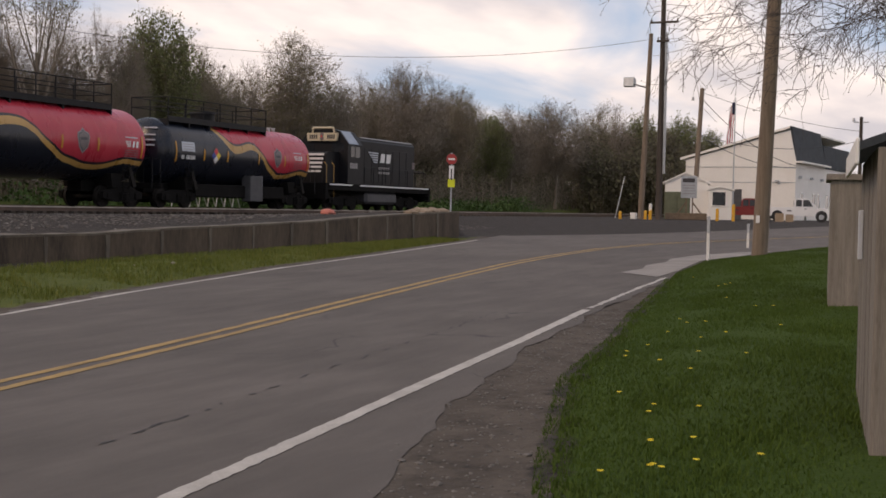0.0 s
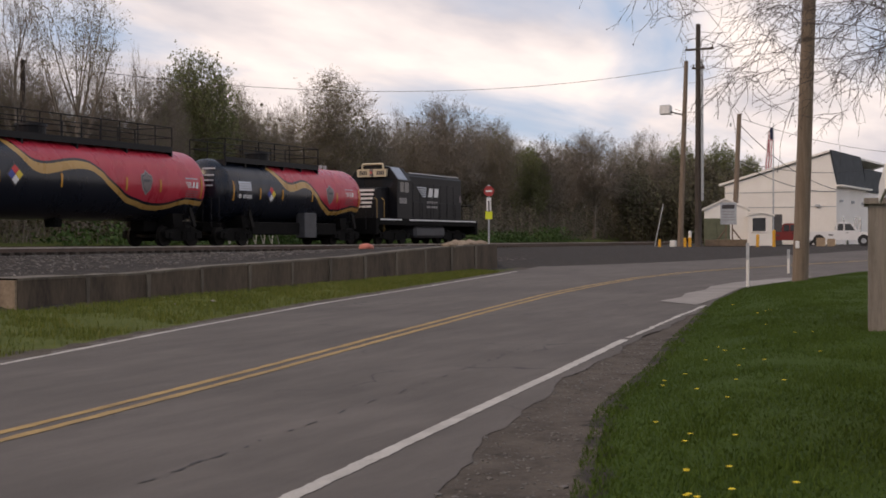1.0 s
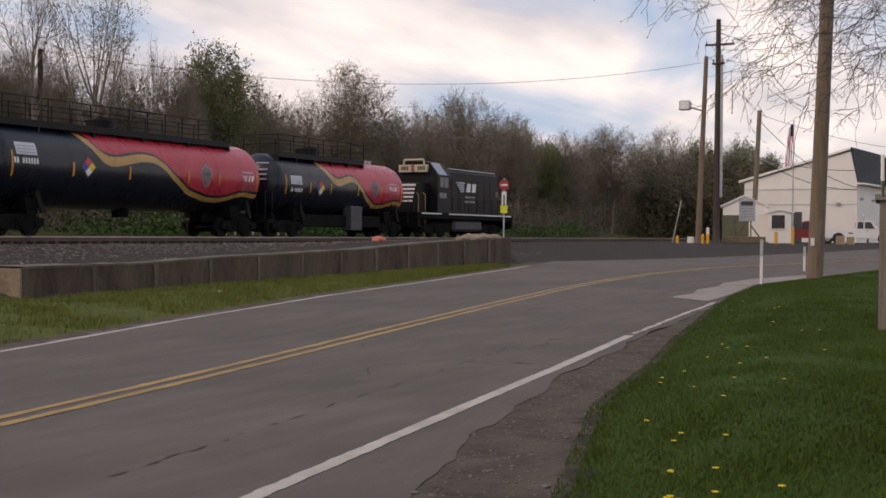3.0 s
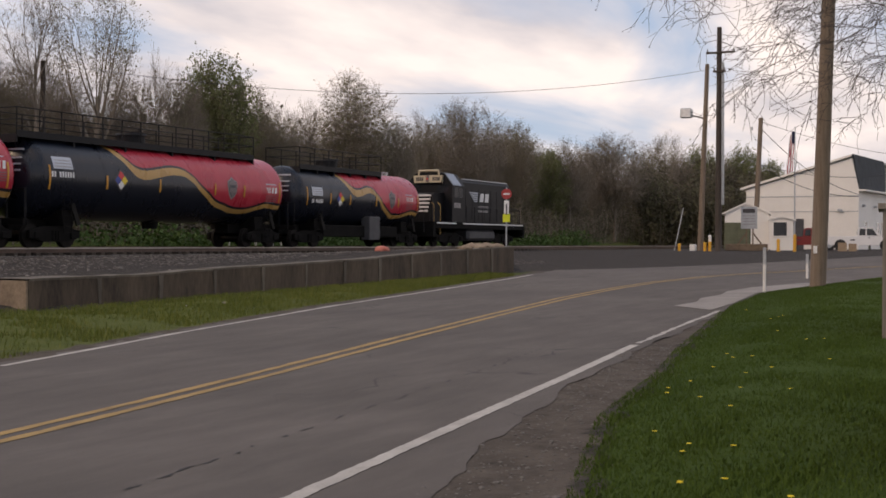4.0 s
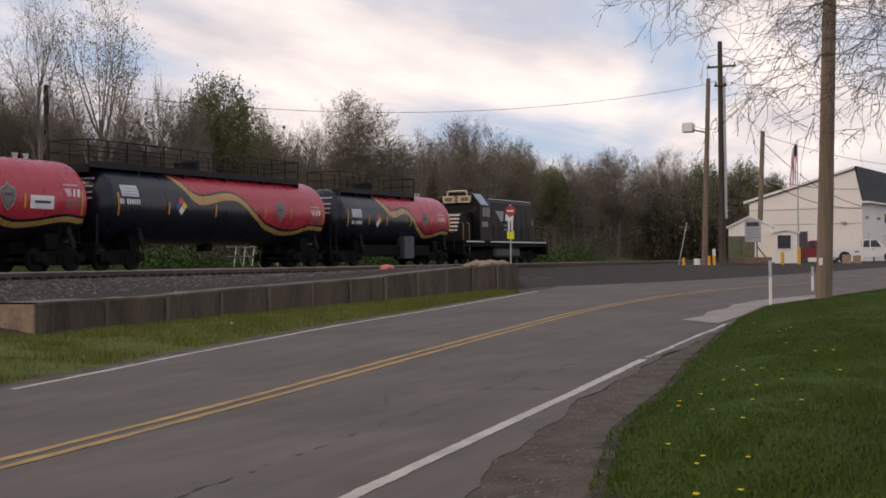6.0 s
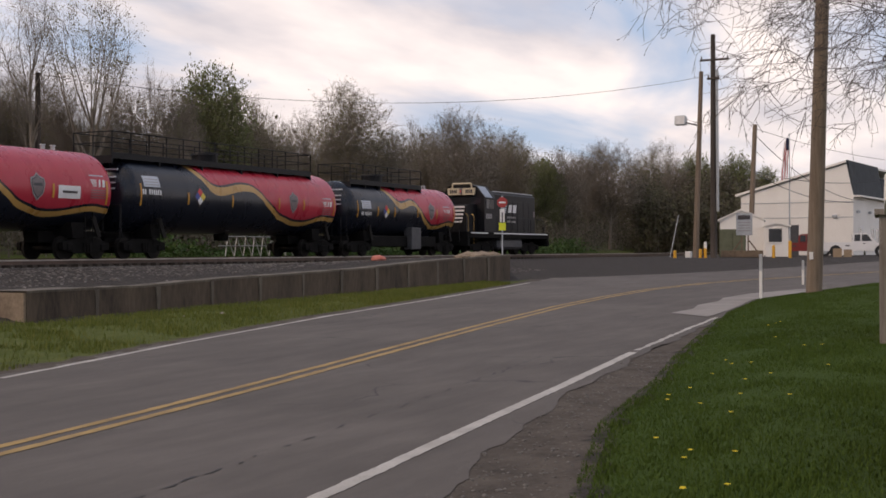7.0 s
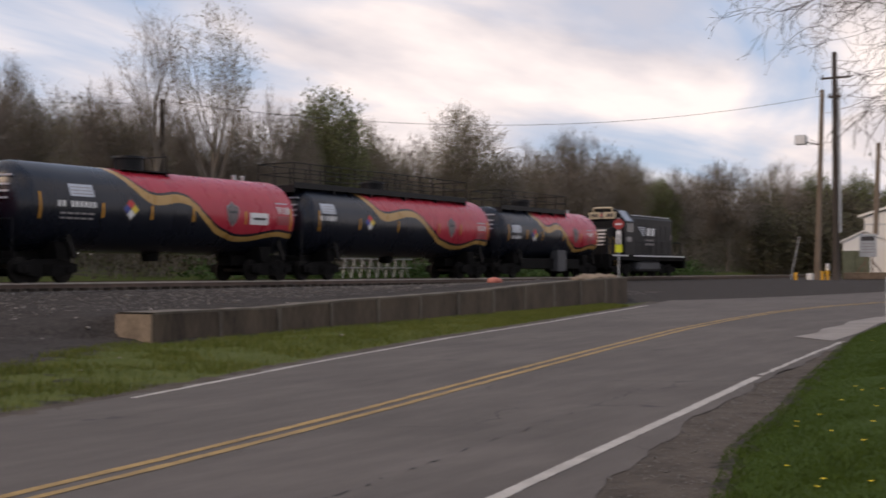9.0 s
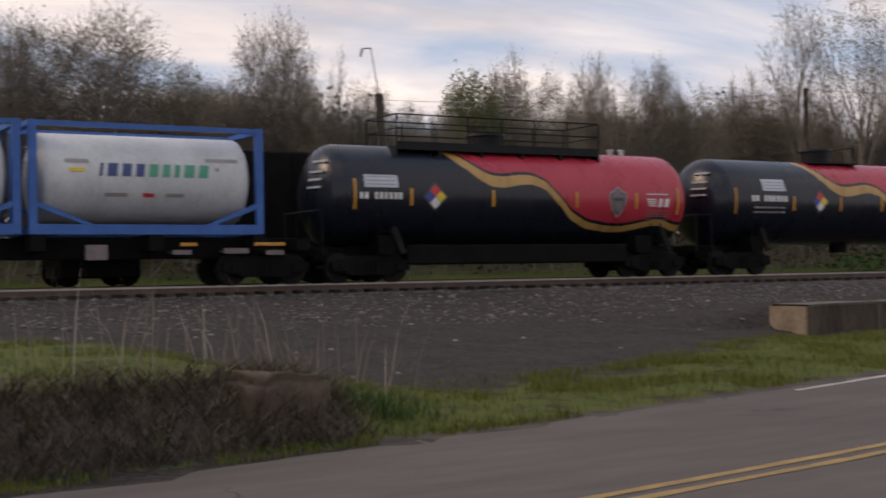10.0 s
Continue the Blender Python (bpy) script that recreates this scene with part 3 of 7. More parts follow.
def build_road():
    inner = lambda x: np.where(np.asarray(x) < 25, near_edge(x) - asphalt_lip(x) + 0.07 * np.sin(np.asarray(x) * 2.3) * np.sin(np.asarray(x) * 0.9), grass_edge(x) - 0.25)
    strip("road", M["asphalt"], lambda x: far_edge(x) + 0.28, inner, -60, 48, 0.0, 0.25, "worn grey two-lane asphalt road", jag=0.03)
    # the yard before the level crossing
    strip("yard_pavement", M["asphalt"], lambda x: np.interp(x, [48, 53, 58, 65, 80, 95], [18.3, 15.4, 13.0, 10.4, 6.5, 4.0]), lambda x: np.interp(x, [48, 52, 75, 80, 95], [5.1, 4.7, 1.0, -6, -20]), 48, 95, 0.0, 0.5, "grey asphalt of the road bending past the yard", jag=0.06)
    rng = random.Random(5)
    strip("edge_line_far", M["white_line"], lambda x: far_edge(x) + 0.05, lambda x: far_edge(x) - 0.06, 11.6, 42, 0.005, 0.4, "worn white road edge line", jag=0.012, rng=rng)
    strip("edge_line_near", M["white_line"], lambda x: near_edge(x) + 0.064, lambda x: near_edge(x) - 0.064, -40, 17.6, 0.005, 0.07, "worn white road edge line", jag=0.009, rng=rng)
    strip("edge_line_near", M["white_line"], lambda x: near_edge(x) + 0.04, lambda x: near_edge(x) - 0.045, 17.9, 25.4, 0.005, 0.22, "worn white road edge line", jag=0.022, rng=rng)
    for off in (0.125, -0.125):
        strip("centre_line", M["yellow_line"], lambda x: centre_line(x) + off + 0.058, lambda x: centre_line(x) + off - 0.058, -40, 62, 0.005, 0.3, "worn double yellow centre line", jag=0.012, rng=rng)
    # broken lengthways cracks in the near lane
    r = random.Random(17)
    x = 6.4
    while x < 17:
        length = r.uniform(0.06, 0.3)
        bm = bmesh.new()
        rows = []
        for k in range(6):
            xx = x + length * k / 5
            yy = float(near_edge(xx)) + 1.12 + 0.05 * noise.noise((xx * 3, 0, 0)) + r.uniform(-0.012, 0.012)
            w = 0.015 * math.sin(math.pi * (k + 0.5) / 6) * r.uniform(0.5, 1.3)
            rows.append([bm.verts.new((xx, yy + s * w, float(road_z(xx)) + 0.004)) for s in (-1, 1)])
        for p, q in zip(rows, rows[1:]):
            bm.faces.new((p[0], q[0], q[1], p[1]))
        part("road_crack", bm, M["tar"], label="short dark crack in the asphalt", kind="structure")
        x += length + r.choice((0.03, 0.08, 0.2, 0.45))
    # pale concrete apron of the side road
    bm = bmesh.new()
    pts = [(25.4, 6.5), (26.4, 7.55), (28.0, 7.5), (29.5, 7.8), (31.2, 7.75), (33.0, 8.05), (35.5, 7.95), (37.0, 7.6), (38.6, 7.3), (40.0, 6.6), (36, 6.75), (32.4, 7.15), (28, 6.65)]
    vs = [bm.verts.new((x, y, float(road_z(x)) + 0.012)) for x, y in pts]
    bm.faces.new(vs)
    bmesh.ops.triangulate(bm, faces=bm.faces[:])
    for f in bm.faces:
        f.normal_update()
        if f.normal.z < 0:
            f.normal_flip()
    part("apron_pavement", bm, M["slab"], label="pale broken concrete apron at the side road", kind="structure")


def build_wall():
    wall = empty("retaining_wall", label="low stained concrete retaining wall below the gravel", kind="structure")
    xs = np.linspace(WALL_X0, WALL_X1, 13)
    rng = random.Random(8)
    for k, (a, b) in enumerate(zip(xs, xs[1:])):
        bm = bmesh.new()
        a2, b2 = a + (0.012 if k else 0), b - 0.012
        n = 5
        y0 = WALL_Y + rng.uniform(-0.02, 0.02)
        outline = [(a2, land_at(a, WALL_Y - 0.3) - 0.4), (b2, land_at(b, WALL_Y - 0.3) - 0.4)]
        for j in range(n + 1):
            x = b2 + (a2 - b2) * j / n
            outline.append((x, float(wall_top(x)) + rng.uniform(-0.012, 0.012)))
        prism(bm, outline, y0, y0 + (1.05 if k == 0 else 0.55))
        part("wall_panel", bm, M["concrete"], wall)
        bm = bmesh.new()
        top = [(b2 + (a2 - b2) * j / n, float(wall_top(b2 + (a2 - b2) * j / n)) + 0.014 + rng.uniform(0, 0.018)) for j in range(n + 1)]
        prism(bm, [(x, z - 0.05) for x, z in reversed(top)] + top, y0 - 0.012, y0 + (1.0 if k == 0 else 0.5))
        part("wall_cap", bm, M["mortar"], wall, "pale weathered top")
        if k:
            # pale stain streak, laid as a thin raised strip over the joint
            bm = bmesh.new()
            zt, zb = float(wall_top(a)) - 0.03, land_at(a, WALL_Y - 0.3) - 0.1
            w = rng.uniform(0.05, 0.11)
            prism(bm, [(a - w * 0.5, zb), (a + w * 0.6, zb), (a + w * 0.9, zt - 0.2), (a + w, zt), (a - w, zt), (a - w * 0.6, zt - 0.25)],
                  WALL_Y - 0.032, WALL_Y + 0.03)
            part("joint_mortar", bm, M["mortar"], wall, "pale upright stain streak")
    # thin tan facing on the near end, lighter than the front panels
    bm = bmesh.new()
    box(bm, WALL_X0 - 0.06, WALL_X0 - 0.002, WALL_Y + 0.01, WALL_Y + 1.03, land_at(WALL_X0, WALL_Y - 0.3) - 0.4, float(wall_top(WALL_X0)) - 0.02)
    part("wall_end", bm, M["rubble_tan"], wall, "tan end face of the wall")
    # broken rubble heaped on the far end
    for k in range(15):
        bm = bmesh.new()
        x, y = rng.uniform(40.2, 43.9), WALL_Y + rng.uniform(0.1, 0.9)
        s = rng.uniform(0.16, 0.42)
        bmesh.ops.create_icosphere(bm, subdivisions=1, radius=s)
        for v in bm.verts:
            v.co *= rng.uniform(0.7, 1.15)
            v.co.z *= 0.42
        bmesh.ops.translate(bm, verts=bm.verts, vec=(x, y, float(wall_top(x)) + s * 0.05))
        part("rubble", bm, M["rubble_tan"], wall, "tan broken concrete")


def build_track():
    track = empty("railway_track", label="rusty steel rails on dark timber sleepers in gravel", kind="structure")
    for y in (TRACK_Y - 0.72, TRACK_Y + 0.72):
        bm = bmesh.new()
        box(bm, -150, 400, y - 0.07, y + 0.07, RAIL_Z - 0.17, RAIL_Z - 0.15)
        box(bm, -150, 400, y - 0.012, y + 0.012, RAIL_Z - 0.15, RAIL_Z - 0.04)
        part("rail", bm, M["rail"], track)
        bm = bmesh.new()
        box(bm, -150, 400, y - 0.036, y + 0.036, RAIL_Z - 0.04, RAIL_Z)
        part("rail_head", bm, M["rail_head"], track)
    for y in (TRACK_Y + 4.48, TRACK_Y + 5.92):
        bm = bmesh.new()
        box(bm, -150, 400, y - 0.036, y + 0.036, RAIL_Z - 0.17, RAIL_Z)
        part("rail", bm, M["rail"], track)
    bm = bmesh.new()
    box(bm, -0.115, 0.115, -1.3, 1.3, -0.20, 0, 0.01)
    me = bpy.data.meshes.new("sleeper")
    bm.to_mesh(me)
    bm.free()
    rng = random.Random(2)
    for k in range(230):
        x = -10 + k * 0.55
        ob = hang("sleeper", me, M["sleeper"], track)
        ob.matrix_basis = pose(x + rng.uniform(-0.03, 0.03), TRACK_Y + rng.uniform(-0.05, 0.05), RAIL_Z - 0.165, 0, 0, rng.uniform(-1, 1))


build_ground()
build_road()
build_wall()
build_track()

# ---------------------------------------------------------------- the train
def wheelset():
    bm = bmesh.new()
    for y in (-0.75, 0.75):
        s = 1 if y > 0 else -1
        tube(bm, (0, y - s * 0.05, 0), (0, y + s * 0.07, 0), 0.42, 0.42, 20)
        tube(bm, (0, y - s * 0.08, 0), (0, y - s * 0.05, 0), 0.45, 0.45, 20)
        for k in range(4):
            a = k * math.pi / 2
            tube(bm, (0.22 * math.cos(a), y + s * 0.07, 0.22 * math.sin(a)), (0.22 * math.cos(a), y + s * 0.085, 0.22 * math.sin(a)), 0.06, 0.06, 6)
    tube(bm, (0, -1.0, 0), (0, 1.0, 0), 0.08, 0.08, 10)
    me = bpy.data.meshes.new("wheelset")
    bm.to_mesh(me)
    bm.free()
    return me


WHEELSET = wheelset()
WHEELS = []


def bogie(parent, x, axles=(-0.88, 0.88)):
    bm = bmesh.new()
    w = axles[-1] + 0.35
    for y in (-1.02, 1.02):
        prism(bm, [(-w, 0.36), (-w, 0.62), (-0.5, 0.78), (0.5, 0.78), (w, 0.62), (w, 0.36), (0.55, 0.22), (-0.55, 0.22)], y - 0.09, y + 0.09)
        for k in (-0.14, 0, 0.14):
            tube(bm, (k, y - 0.11, 0.28), (k, y - 0.11, 0.62), 0.055, 0.055, 8)
        for a in axles:
            box(bm, a - 0.14, a + 0.14, y - 0.15, y + 0.15, 0.32, 0.58, 0.03)
    box(bm, -0.3, 0.3, -1.0, 1.0, 0.5, 0.78)
    b = part("bogie", bm, M["undergear"], parent)
    b.matrix_basis = pose(x, 0, 0)
    for a in axles:
        w = hang("wheelset", WHEELSET, M["wheel"], b)
        w.matrix_basis = pose(a, 0, 0.42)
        WHEELS.append((w, a))
    return b


def coupler(parent, x, side):
    bm = bmesh.new()
    box(bm, min(x, x + side * 0.3), max(x, x + side * 0.3), -0.09, 0.09, 0.72, 0.92, 0.02)
    box(bm, min(x + side * 0.2, x + side * 0.42), max(x + side * 0.2, x + side * 0.42), -0.19, 0.19, 0.66, 0.98, 0.05)
    part("coupler", bm, M["undergear"], parent)


def decal(outline, radius, lift=0.012, step=0.09):
    """A flat convex outline in x and height over the axis, wrapped on the near side of a tank."""
    bm = bmesh.new()
    zs = [z for _, z in outline]
    lo, hi = min(zs), max(zs)
    cuts = sorted({lo, hi, *(z for z in zs), *np.linspace(lo, hi, max(2, int((hi - lo) / step) + 1))})
    rows = []
    for z in cuts:
        hit = []
        for (xa, za), (xb, zb) in zip(outline, outline[1:] + outline[:1]):
            if za == zb:
                if abs(z - za) < 1e-9:
                    hit += [xa, xb]
            elif min(za, zb) - 1e-9 <= z <= max(za, zb) + 1e-9:
                hit.append(xa + (xb - xa) * (z - za) / (zb - za))
        r = radius + lift
        y = -math.sqrt(max(r * r - z * z, 0))
        rows.append([bm.verts.new((x, y, z)) for x in (min(hit), max(hit))])
    for a, b in zip(rows, rows[1:]):
        bm.faces.new((a[0], a[1], b[1], b[0]))
    bmesh.ops.remove_doubles(bm, verts=bm.verts, dist=1e-5)
    bmesh.ops.dissolve_degenerate(bm, edges=bm.edges, dist=1e-5)
    return bm


def rect(x0, x1, z0, z1):
    return [(x0, z0), (x1, z0), (x1, z1), (x0, z1)]


def railing(parent, x0, x1, y, z, h, posts):
    bm = bmesh.new()
    for k in range(posts):
        x = x0 + (x1 - x0) * k / (posts - 1)
        tube(bm, (x, y, z), (x, y, z + h), 0.025, 0.025, 6)
    for zz in (z + h, z + h * 0.55):
        tube(bm, (x0, y, zz), (x1, y, zz), 0.022, 0.022, 6)
    part("railing", bm, M["black_paint"], parent)


def across(bm, outline, x0, x1):
    """An outline in y and z, drawn out along x."""
    prism(bm, outline, x0, x1)
    for v in bm.verts:
        v.co.x, v.co.y = v.co.y, v.co.x
    bmesh.ops.recalc_face_normals(bm, faces=bm.faces[:])


def tank_car(length, radius, axis_z, platform, wave, placard, shield, panel, number, strips, emblem, name_plate=None, dome=None, label="", hung_box=None, deep_sill=False):
    """x = 0 is the rear end of the shell; the cylinder runs forward to length."""
    car = empty("tank_car", label=label, category="tank car", group="tank cars of the train")
    bm = bmesh.new()
    head = 0.78
    prof = [(-head * math.cos(a), radius * math.sin(a)) for a in np.linspace(0, math.pi / 2, 9)]
    prof += [(length * k / 8, radius) for k in range(1, 8)]
    prof += [(length + head * math.sin(a), radius * math.cos(a)) for a in np.linspace(0, math.pi / 2, 9)]
    lathe_x(bm, prof, 56)
    shell = part("tank_shell", bm, tank_paint(wave), car, "black shell with red upper end and gold wave", smooth=True)
    shell.matrix_basis = pose(0, 0, axis_z)
    # weld seams
    for k in range(1, 5):
        bm = bmesh.new()
        x = length * k / 5
        for s in range(56):
            a, b = s * math.tau / 56, (s + 1) * math.tau / 56
            r = radius + 0.006
            vs = [bm.verts.new((xx, r * math.sin(t), r * math.cos(t))) for xx, t in ((x - 0.012, a), (x + 0.012, a), (x + 0.012, b), (x - 0.012, b))]
            bm.faces.new(vs)
        bmesh.ops.remove_doubles(bm, verts=bm.verts, dist=1e-4)
        part("weld_seam", bm, shell.data.materials[0], shell)
    put = lambda n, outline, mat, lab="", lift=0.012: part(n, decal(outline, radius, lift), M[mat], shell, lab)
    # amber strips along the side
    put("reflective_strip", rect(0.02, 0.11, -0.45, 0.42), "amber", lift=0.02)
    put("reflective_strip", rect(length - 0.13, length - 0.04, -0.50, 0.38), "amber", lift=0.02)
    for x in strips:
        put("reflective_strip", rect(x - 0.05, x + 0.05, -0.33, 0.17), "amber", lift=0.02)
    (x0, x1), (z0, z1) = panel
    put("pale_panel", rect(x0, x1, z0, z1), "pale_panel")
    for k in range(3):
        put("lettering_bar", rect(x0 + 0.08, x1 - 0.08, z0 + 0.07 + k * 0.11, z0 + 0.10 + k * 0.11), "grey_decal", lift=0.018)
    # the reporting mark and number, as plain bars
    (x0, x1), (z0, z1) = number
    pitch = (x1 - x0) / 9
    for k in (0, 1, 3, 4, 5, 6, 7, 8):
        put("number_bar", rect(x0 + k * pitch, x0 + (k + 0.62) * pitch, z0, z1), "white_paint")
    if dome:
        for z in (-0.26, -0.42):
            for k in range(5):
                put("lettering_bar", rect(x0 + 0.1 + k * 0.3, x0 + 0.34 + k * 0.3, z, z + 0.06), "grey_decal")
    # diamond placard with four coloured quarters
    (x, z), s = placard, 0.36
    put("placard_backing", [(x, z - s - .09), (x + s + .07, z), (x, z + s + .09), (x - s - .07, z)], "dark_decal", lift=0.010)
    for n, dx, dz, mat in (("t", 0, 1, "red_decal"), ("l", -1, 0, "blue_decal"), ("r", 1, 0, "yellow_decal"), ("b", 0, -1, "white_paint")):
        cx, cz, q = x + dx * s * 0.5, z + dz * s * 0.5, s * 0.48
        put("placard_quarter", [(cx, cz - q), (cx + q, cz), (cx, cz + q), (cx - q, cz)], mat, lift=0.018)
    # grey badge: a shield with a dark border
    bx, bz = shield

    def badge(k):
        return [(bx + x * k, bz + z * k) for x, z in ((0, -0.50), (0.25, -0.26), (0.36, 0.10), (0.33, 0.30), (0.14, 0.36), (0, 0.50), (-0.14, 0.36), (-0.33, 0.30), (-0.36, 0.10), (-0.25, -0.26))]
    put("badge_border", badge(1.0), "grey_decal")
    put("badge", badge(0.86), "box_grey", lift=0.018)
    put("badge_centre", badge(0.76), "badge_grey", lift=0.023)
    put("badge_band", rect(bx - 0.2, bx + 0.2, bz + 0.02, bz + 0.12), "box_grey", lift=0.028)
    if name_plate is not None:
        put("name_plate", rect(name_plate, name_plate + 1.12, -0.33, 0.13), "white_paint")
        put("lettering_bar", rect(name_plate + 0.2, name_plate + 0.95, -0.14, -0.05), "dark_decal", lift=0.02)
    # emblem at the forward end, as plain bars and blocks
    (x0, x1), (z0, z1) = emblem
    mid, h = x0 + (x1 - x0) * 0.42, (z1 - z0) / 4
    for k in range(4):
        put("emblem_bar", [(x0 + k * 0.04, z1 - (k + 0.7) * h), (mid, z1 - (k + 0.7) * h), (mid, z1 - k * h - 0.01), (x0 + k * 0.04, z1 - k * h - 0.01)], "white_paint")
    w = (x1 - mid) / 2
    put("emblem_block", [(mid + 0.08, z0), (mid + w - 0.05, z0), (mid + w, z1), (mid + 0.14, z1)], "white_paint")
    put("emblem_block", [(mid + w + 0.05, z0), (x1 - 0.05, z0), (x1, z1), (mid + w + 0.1, z1)], "white_paint")
    put("lettering_bar", rect(x0, x1 - 0.05, z1 + 0.12, z1 + 0.16), "pale_panel")
    for k in range(4):
        put("lettering_bar", rect(x0, x1, z0 - 0.14 - k * 0.09, z0 - 0.11 - k * 0.09), "badge_grey")
    # lettering on the rear head
    for k, z in enumerate((0.92, 0.62, 0.40, 0.18)):
        yc = -0.55
        r = math.sqrt(yc * yc + z * z) / radius
        x = -head * math.sqrt(max(0, 1 - r * r)) - 0.05
        bm = bmesh.new()
        across(bm, [(yc - 0.30, z), (yc + 0.30, z), (yc + 0.30, z + 0.06), (yc - 0.30, z + 0.06)], x, x + 0.05)
        bmesh.ops.transform(bm, matrix=Matrix.Translation((x, yc, 0)) @ Matrix.Rotation(0.22, 4, "Z") @ Matrix.Translation((-x, -yc, 0)), verts=bm.verts)
        part("lettering_bar", bm, M["pale_panel"], shell)
    # underframe: stub sills, saddles, skid and outlet
    for a, b in ((-0.75, 2.4), (length - 2.4, length + 0.75)):
        bm = bmesh.new()
        box(bm, a, b, -0.35, 0.35, 0.62, 1.05, 0.02)
        part("sill", bm, M["undergear"], car)
        bm = bmesh.new()
        e = a - 0.122 if a < 0 else b + 0.002
        box(bm, e, e + 0.12, -1.35, 1.35, 0.80, 1.0)
        part("end_beam", bm, M["undergear"], car)
    if deep_sill:
        bm = bmesh.new()
        box(bm, 1.9, length - 1.9, -1.15, 1.15, 0.50, 1.08, 0.04)
        part("underframe", bm, M["undergear"], car)
    for x in (1.3, length - 1.3):
        bm = bmesh.new()
        prism(bm, [(-0.25, 0.8), (0.25, 0.8), (0.35, 1.35), (-0.35, 1.35)], -1.2, 1.2)
        s = part("saddle", bm, M["undergear"], car)
        s.matrix_basis = pose(x, 0, 0)
    for x, lean in ((1.25, 0.22), (length - 0.75, 0.22)):
        bm = bmesh.new()
        prism(bm, [(x, 1.55), (x + 0.20, 1.60), (x + 0.30 + lean, 0.85), (x + 0.12 + lean, 0.80)], -1.36, -1.28)
        part("bolster_web", bm, M["wheel"], car)
    bm = bmesh.new()
    tube(bm, (length / 2, 0, 0.75), (length / 2, 0, axis_z - radius + 0.1), 0.3, 0.35, 14)
    part("bottom_outlet", bm, M["undergear"], car)
    for x in (1.05, length - 0.95):
        bm = bmesh.new()
        for k in range(4):
            tube(bm, (x - 0.2, -1.42, 0.55 + k * 0.3), (x + 0.2, -1.42, 0.55 + k * 0.3), 0.016, 0.016, 5)
        for dx in (-0.2, 0.2):
            tube(bm, (x + dx, -1.42, 0.5), (x + dx, -1.40, 1.75), 0.02, 0.02, 5)
        part("ladder", bm, M["undergear"], car)
    for side, x in ((-1, -0.87), (1, length + 0.87)):
        coupler(car, x, side)
        bm = bmesh.new()
        for y in (-1.3, 1.3):
            tube(bm, (x, y, 0.9), (x, y, 2.1), 0.02, 0.02, 6)
        tube(bm, (x, -1.3, 2.05), (x, 1.3, 2.05), 0.022, 0.022, 6)
        for y in (-0.45, 0.45):
            tube(bm, (x, y, 0.9), (x, y, 2.05), 0.018, 0.018, 6)
        part("end_railing", bm, M["black_paint"], car)
    bogie(car, 0.75)
    bogie(car, length - 0.75)
    top = axis_z + radius
    if platform:
        a, b = platform
        bm = bmesh.new()
        box(bm, a, b, -0.95, 0.95, top - 0.10, top - 0.04)
        for x in np.linspace(a, b, 6):
            box(bm, x - 0.04, x + 0.04, -0.95, 0.95, top - 0.34, top - 0.10)
        box(bm, a, b, -0.97, -0.93, top - 0.16, top + 0.08)
        part("walkway", bm, M["black_paint"], car)
        n = max(4, int((b - a) / 1.0))
        for y in (-0.95, 0.95):
            railing(car, a, b, y, top - 0.05, 0.92, n)
        for x in (a, b):
            bm = bmesh.new()
            for zz in (0.92, 0.5):
                tube(bm, (x, -0.95, top - 0.05 + zz), (x, 0.95, top - 0.05 + zz), 0.022, 0.022, 6)
            part("end_rail", bm, M["black_paint"], car)
    dx = dome if dome else (platform[0] + platform[1]) / 2
    bm = bmesh.new()
    tube(bm, (dx, 0, top - 0.25), (dx, 0, top + 0.42), 0.55, 0.55, 20)
    tube(bm, (dx, 0, top + 0.42), (dx, 0, top + 0.50), 0.62, 0.58, 20)
    part("manway_dome", bm, M["black_paint"], car)
    if dome:
        bm = bmesh.new()
        for y in (-0.7, 0.7):
            tube(bm, (dx + 1.2, y, top - 0.2), (dx + 1.2, y, top + 0.55), 0.025, 0.025, 6)
        tube(bm, (dx + 1.2, -0.7, top + 0.55), (dx + 1.2, 0.7, top + 0.55), 0.025, 0.025, 6)
        box(bm, dx - 1.0, dx + 1.5, -0.75, 0.75, top - 0.06, top - 0.02)
        part("walkway", bm, M["black_paint"], car)
    for x in (length * 0.86, length * 0.9):
        bm = bmesh.new()
        tube(bm, (x, 0, top - 0.1), (x, 0, top + 0.16), 0.09, 0.09, 10)
        tube(bm, (x, 0, top + 0.16), (x, 0, top + 0.19), 0.13, 0.11, 10)
        part("vent_valve", bm, M["galvanised"], car)
    if hung_box is not None:
        bm = bmesh.new()
        box(bm, hung_box, hung_box + 1.1, -1.45, -0.95, 0.35, 1.55, 0.03)
        part("equipment_box", bm, M["box_grey"], car, "dark grey steel equipment box")
    return car


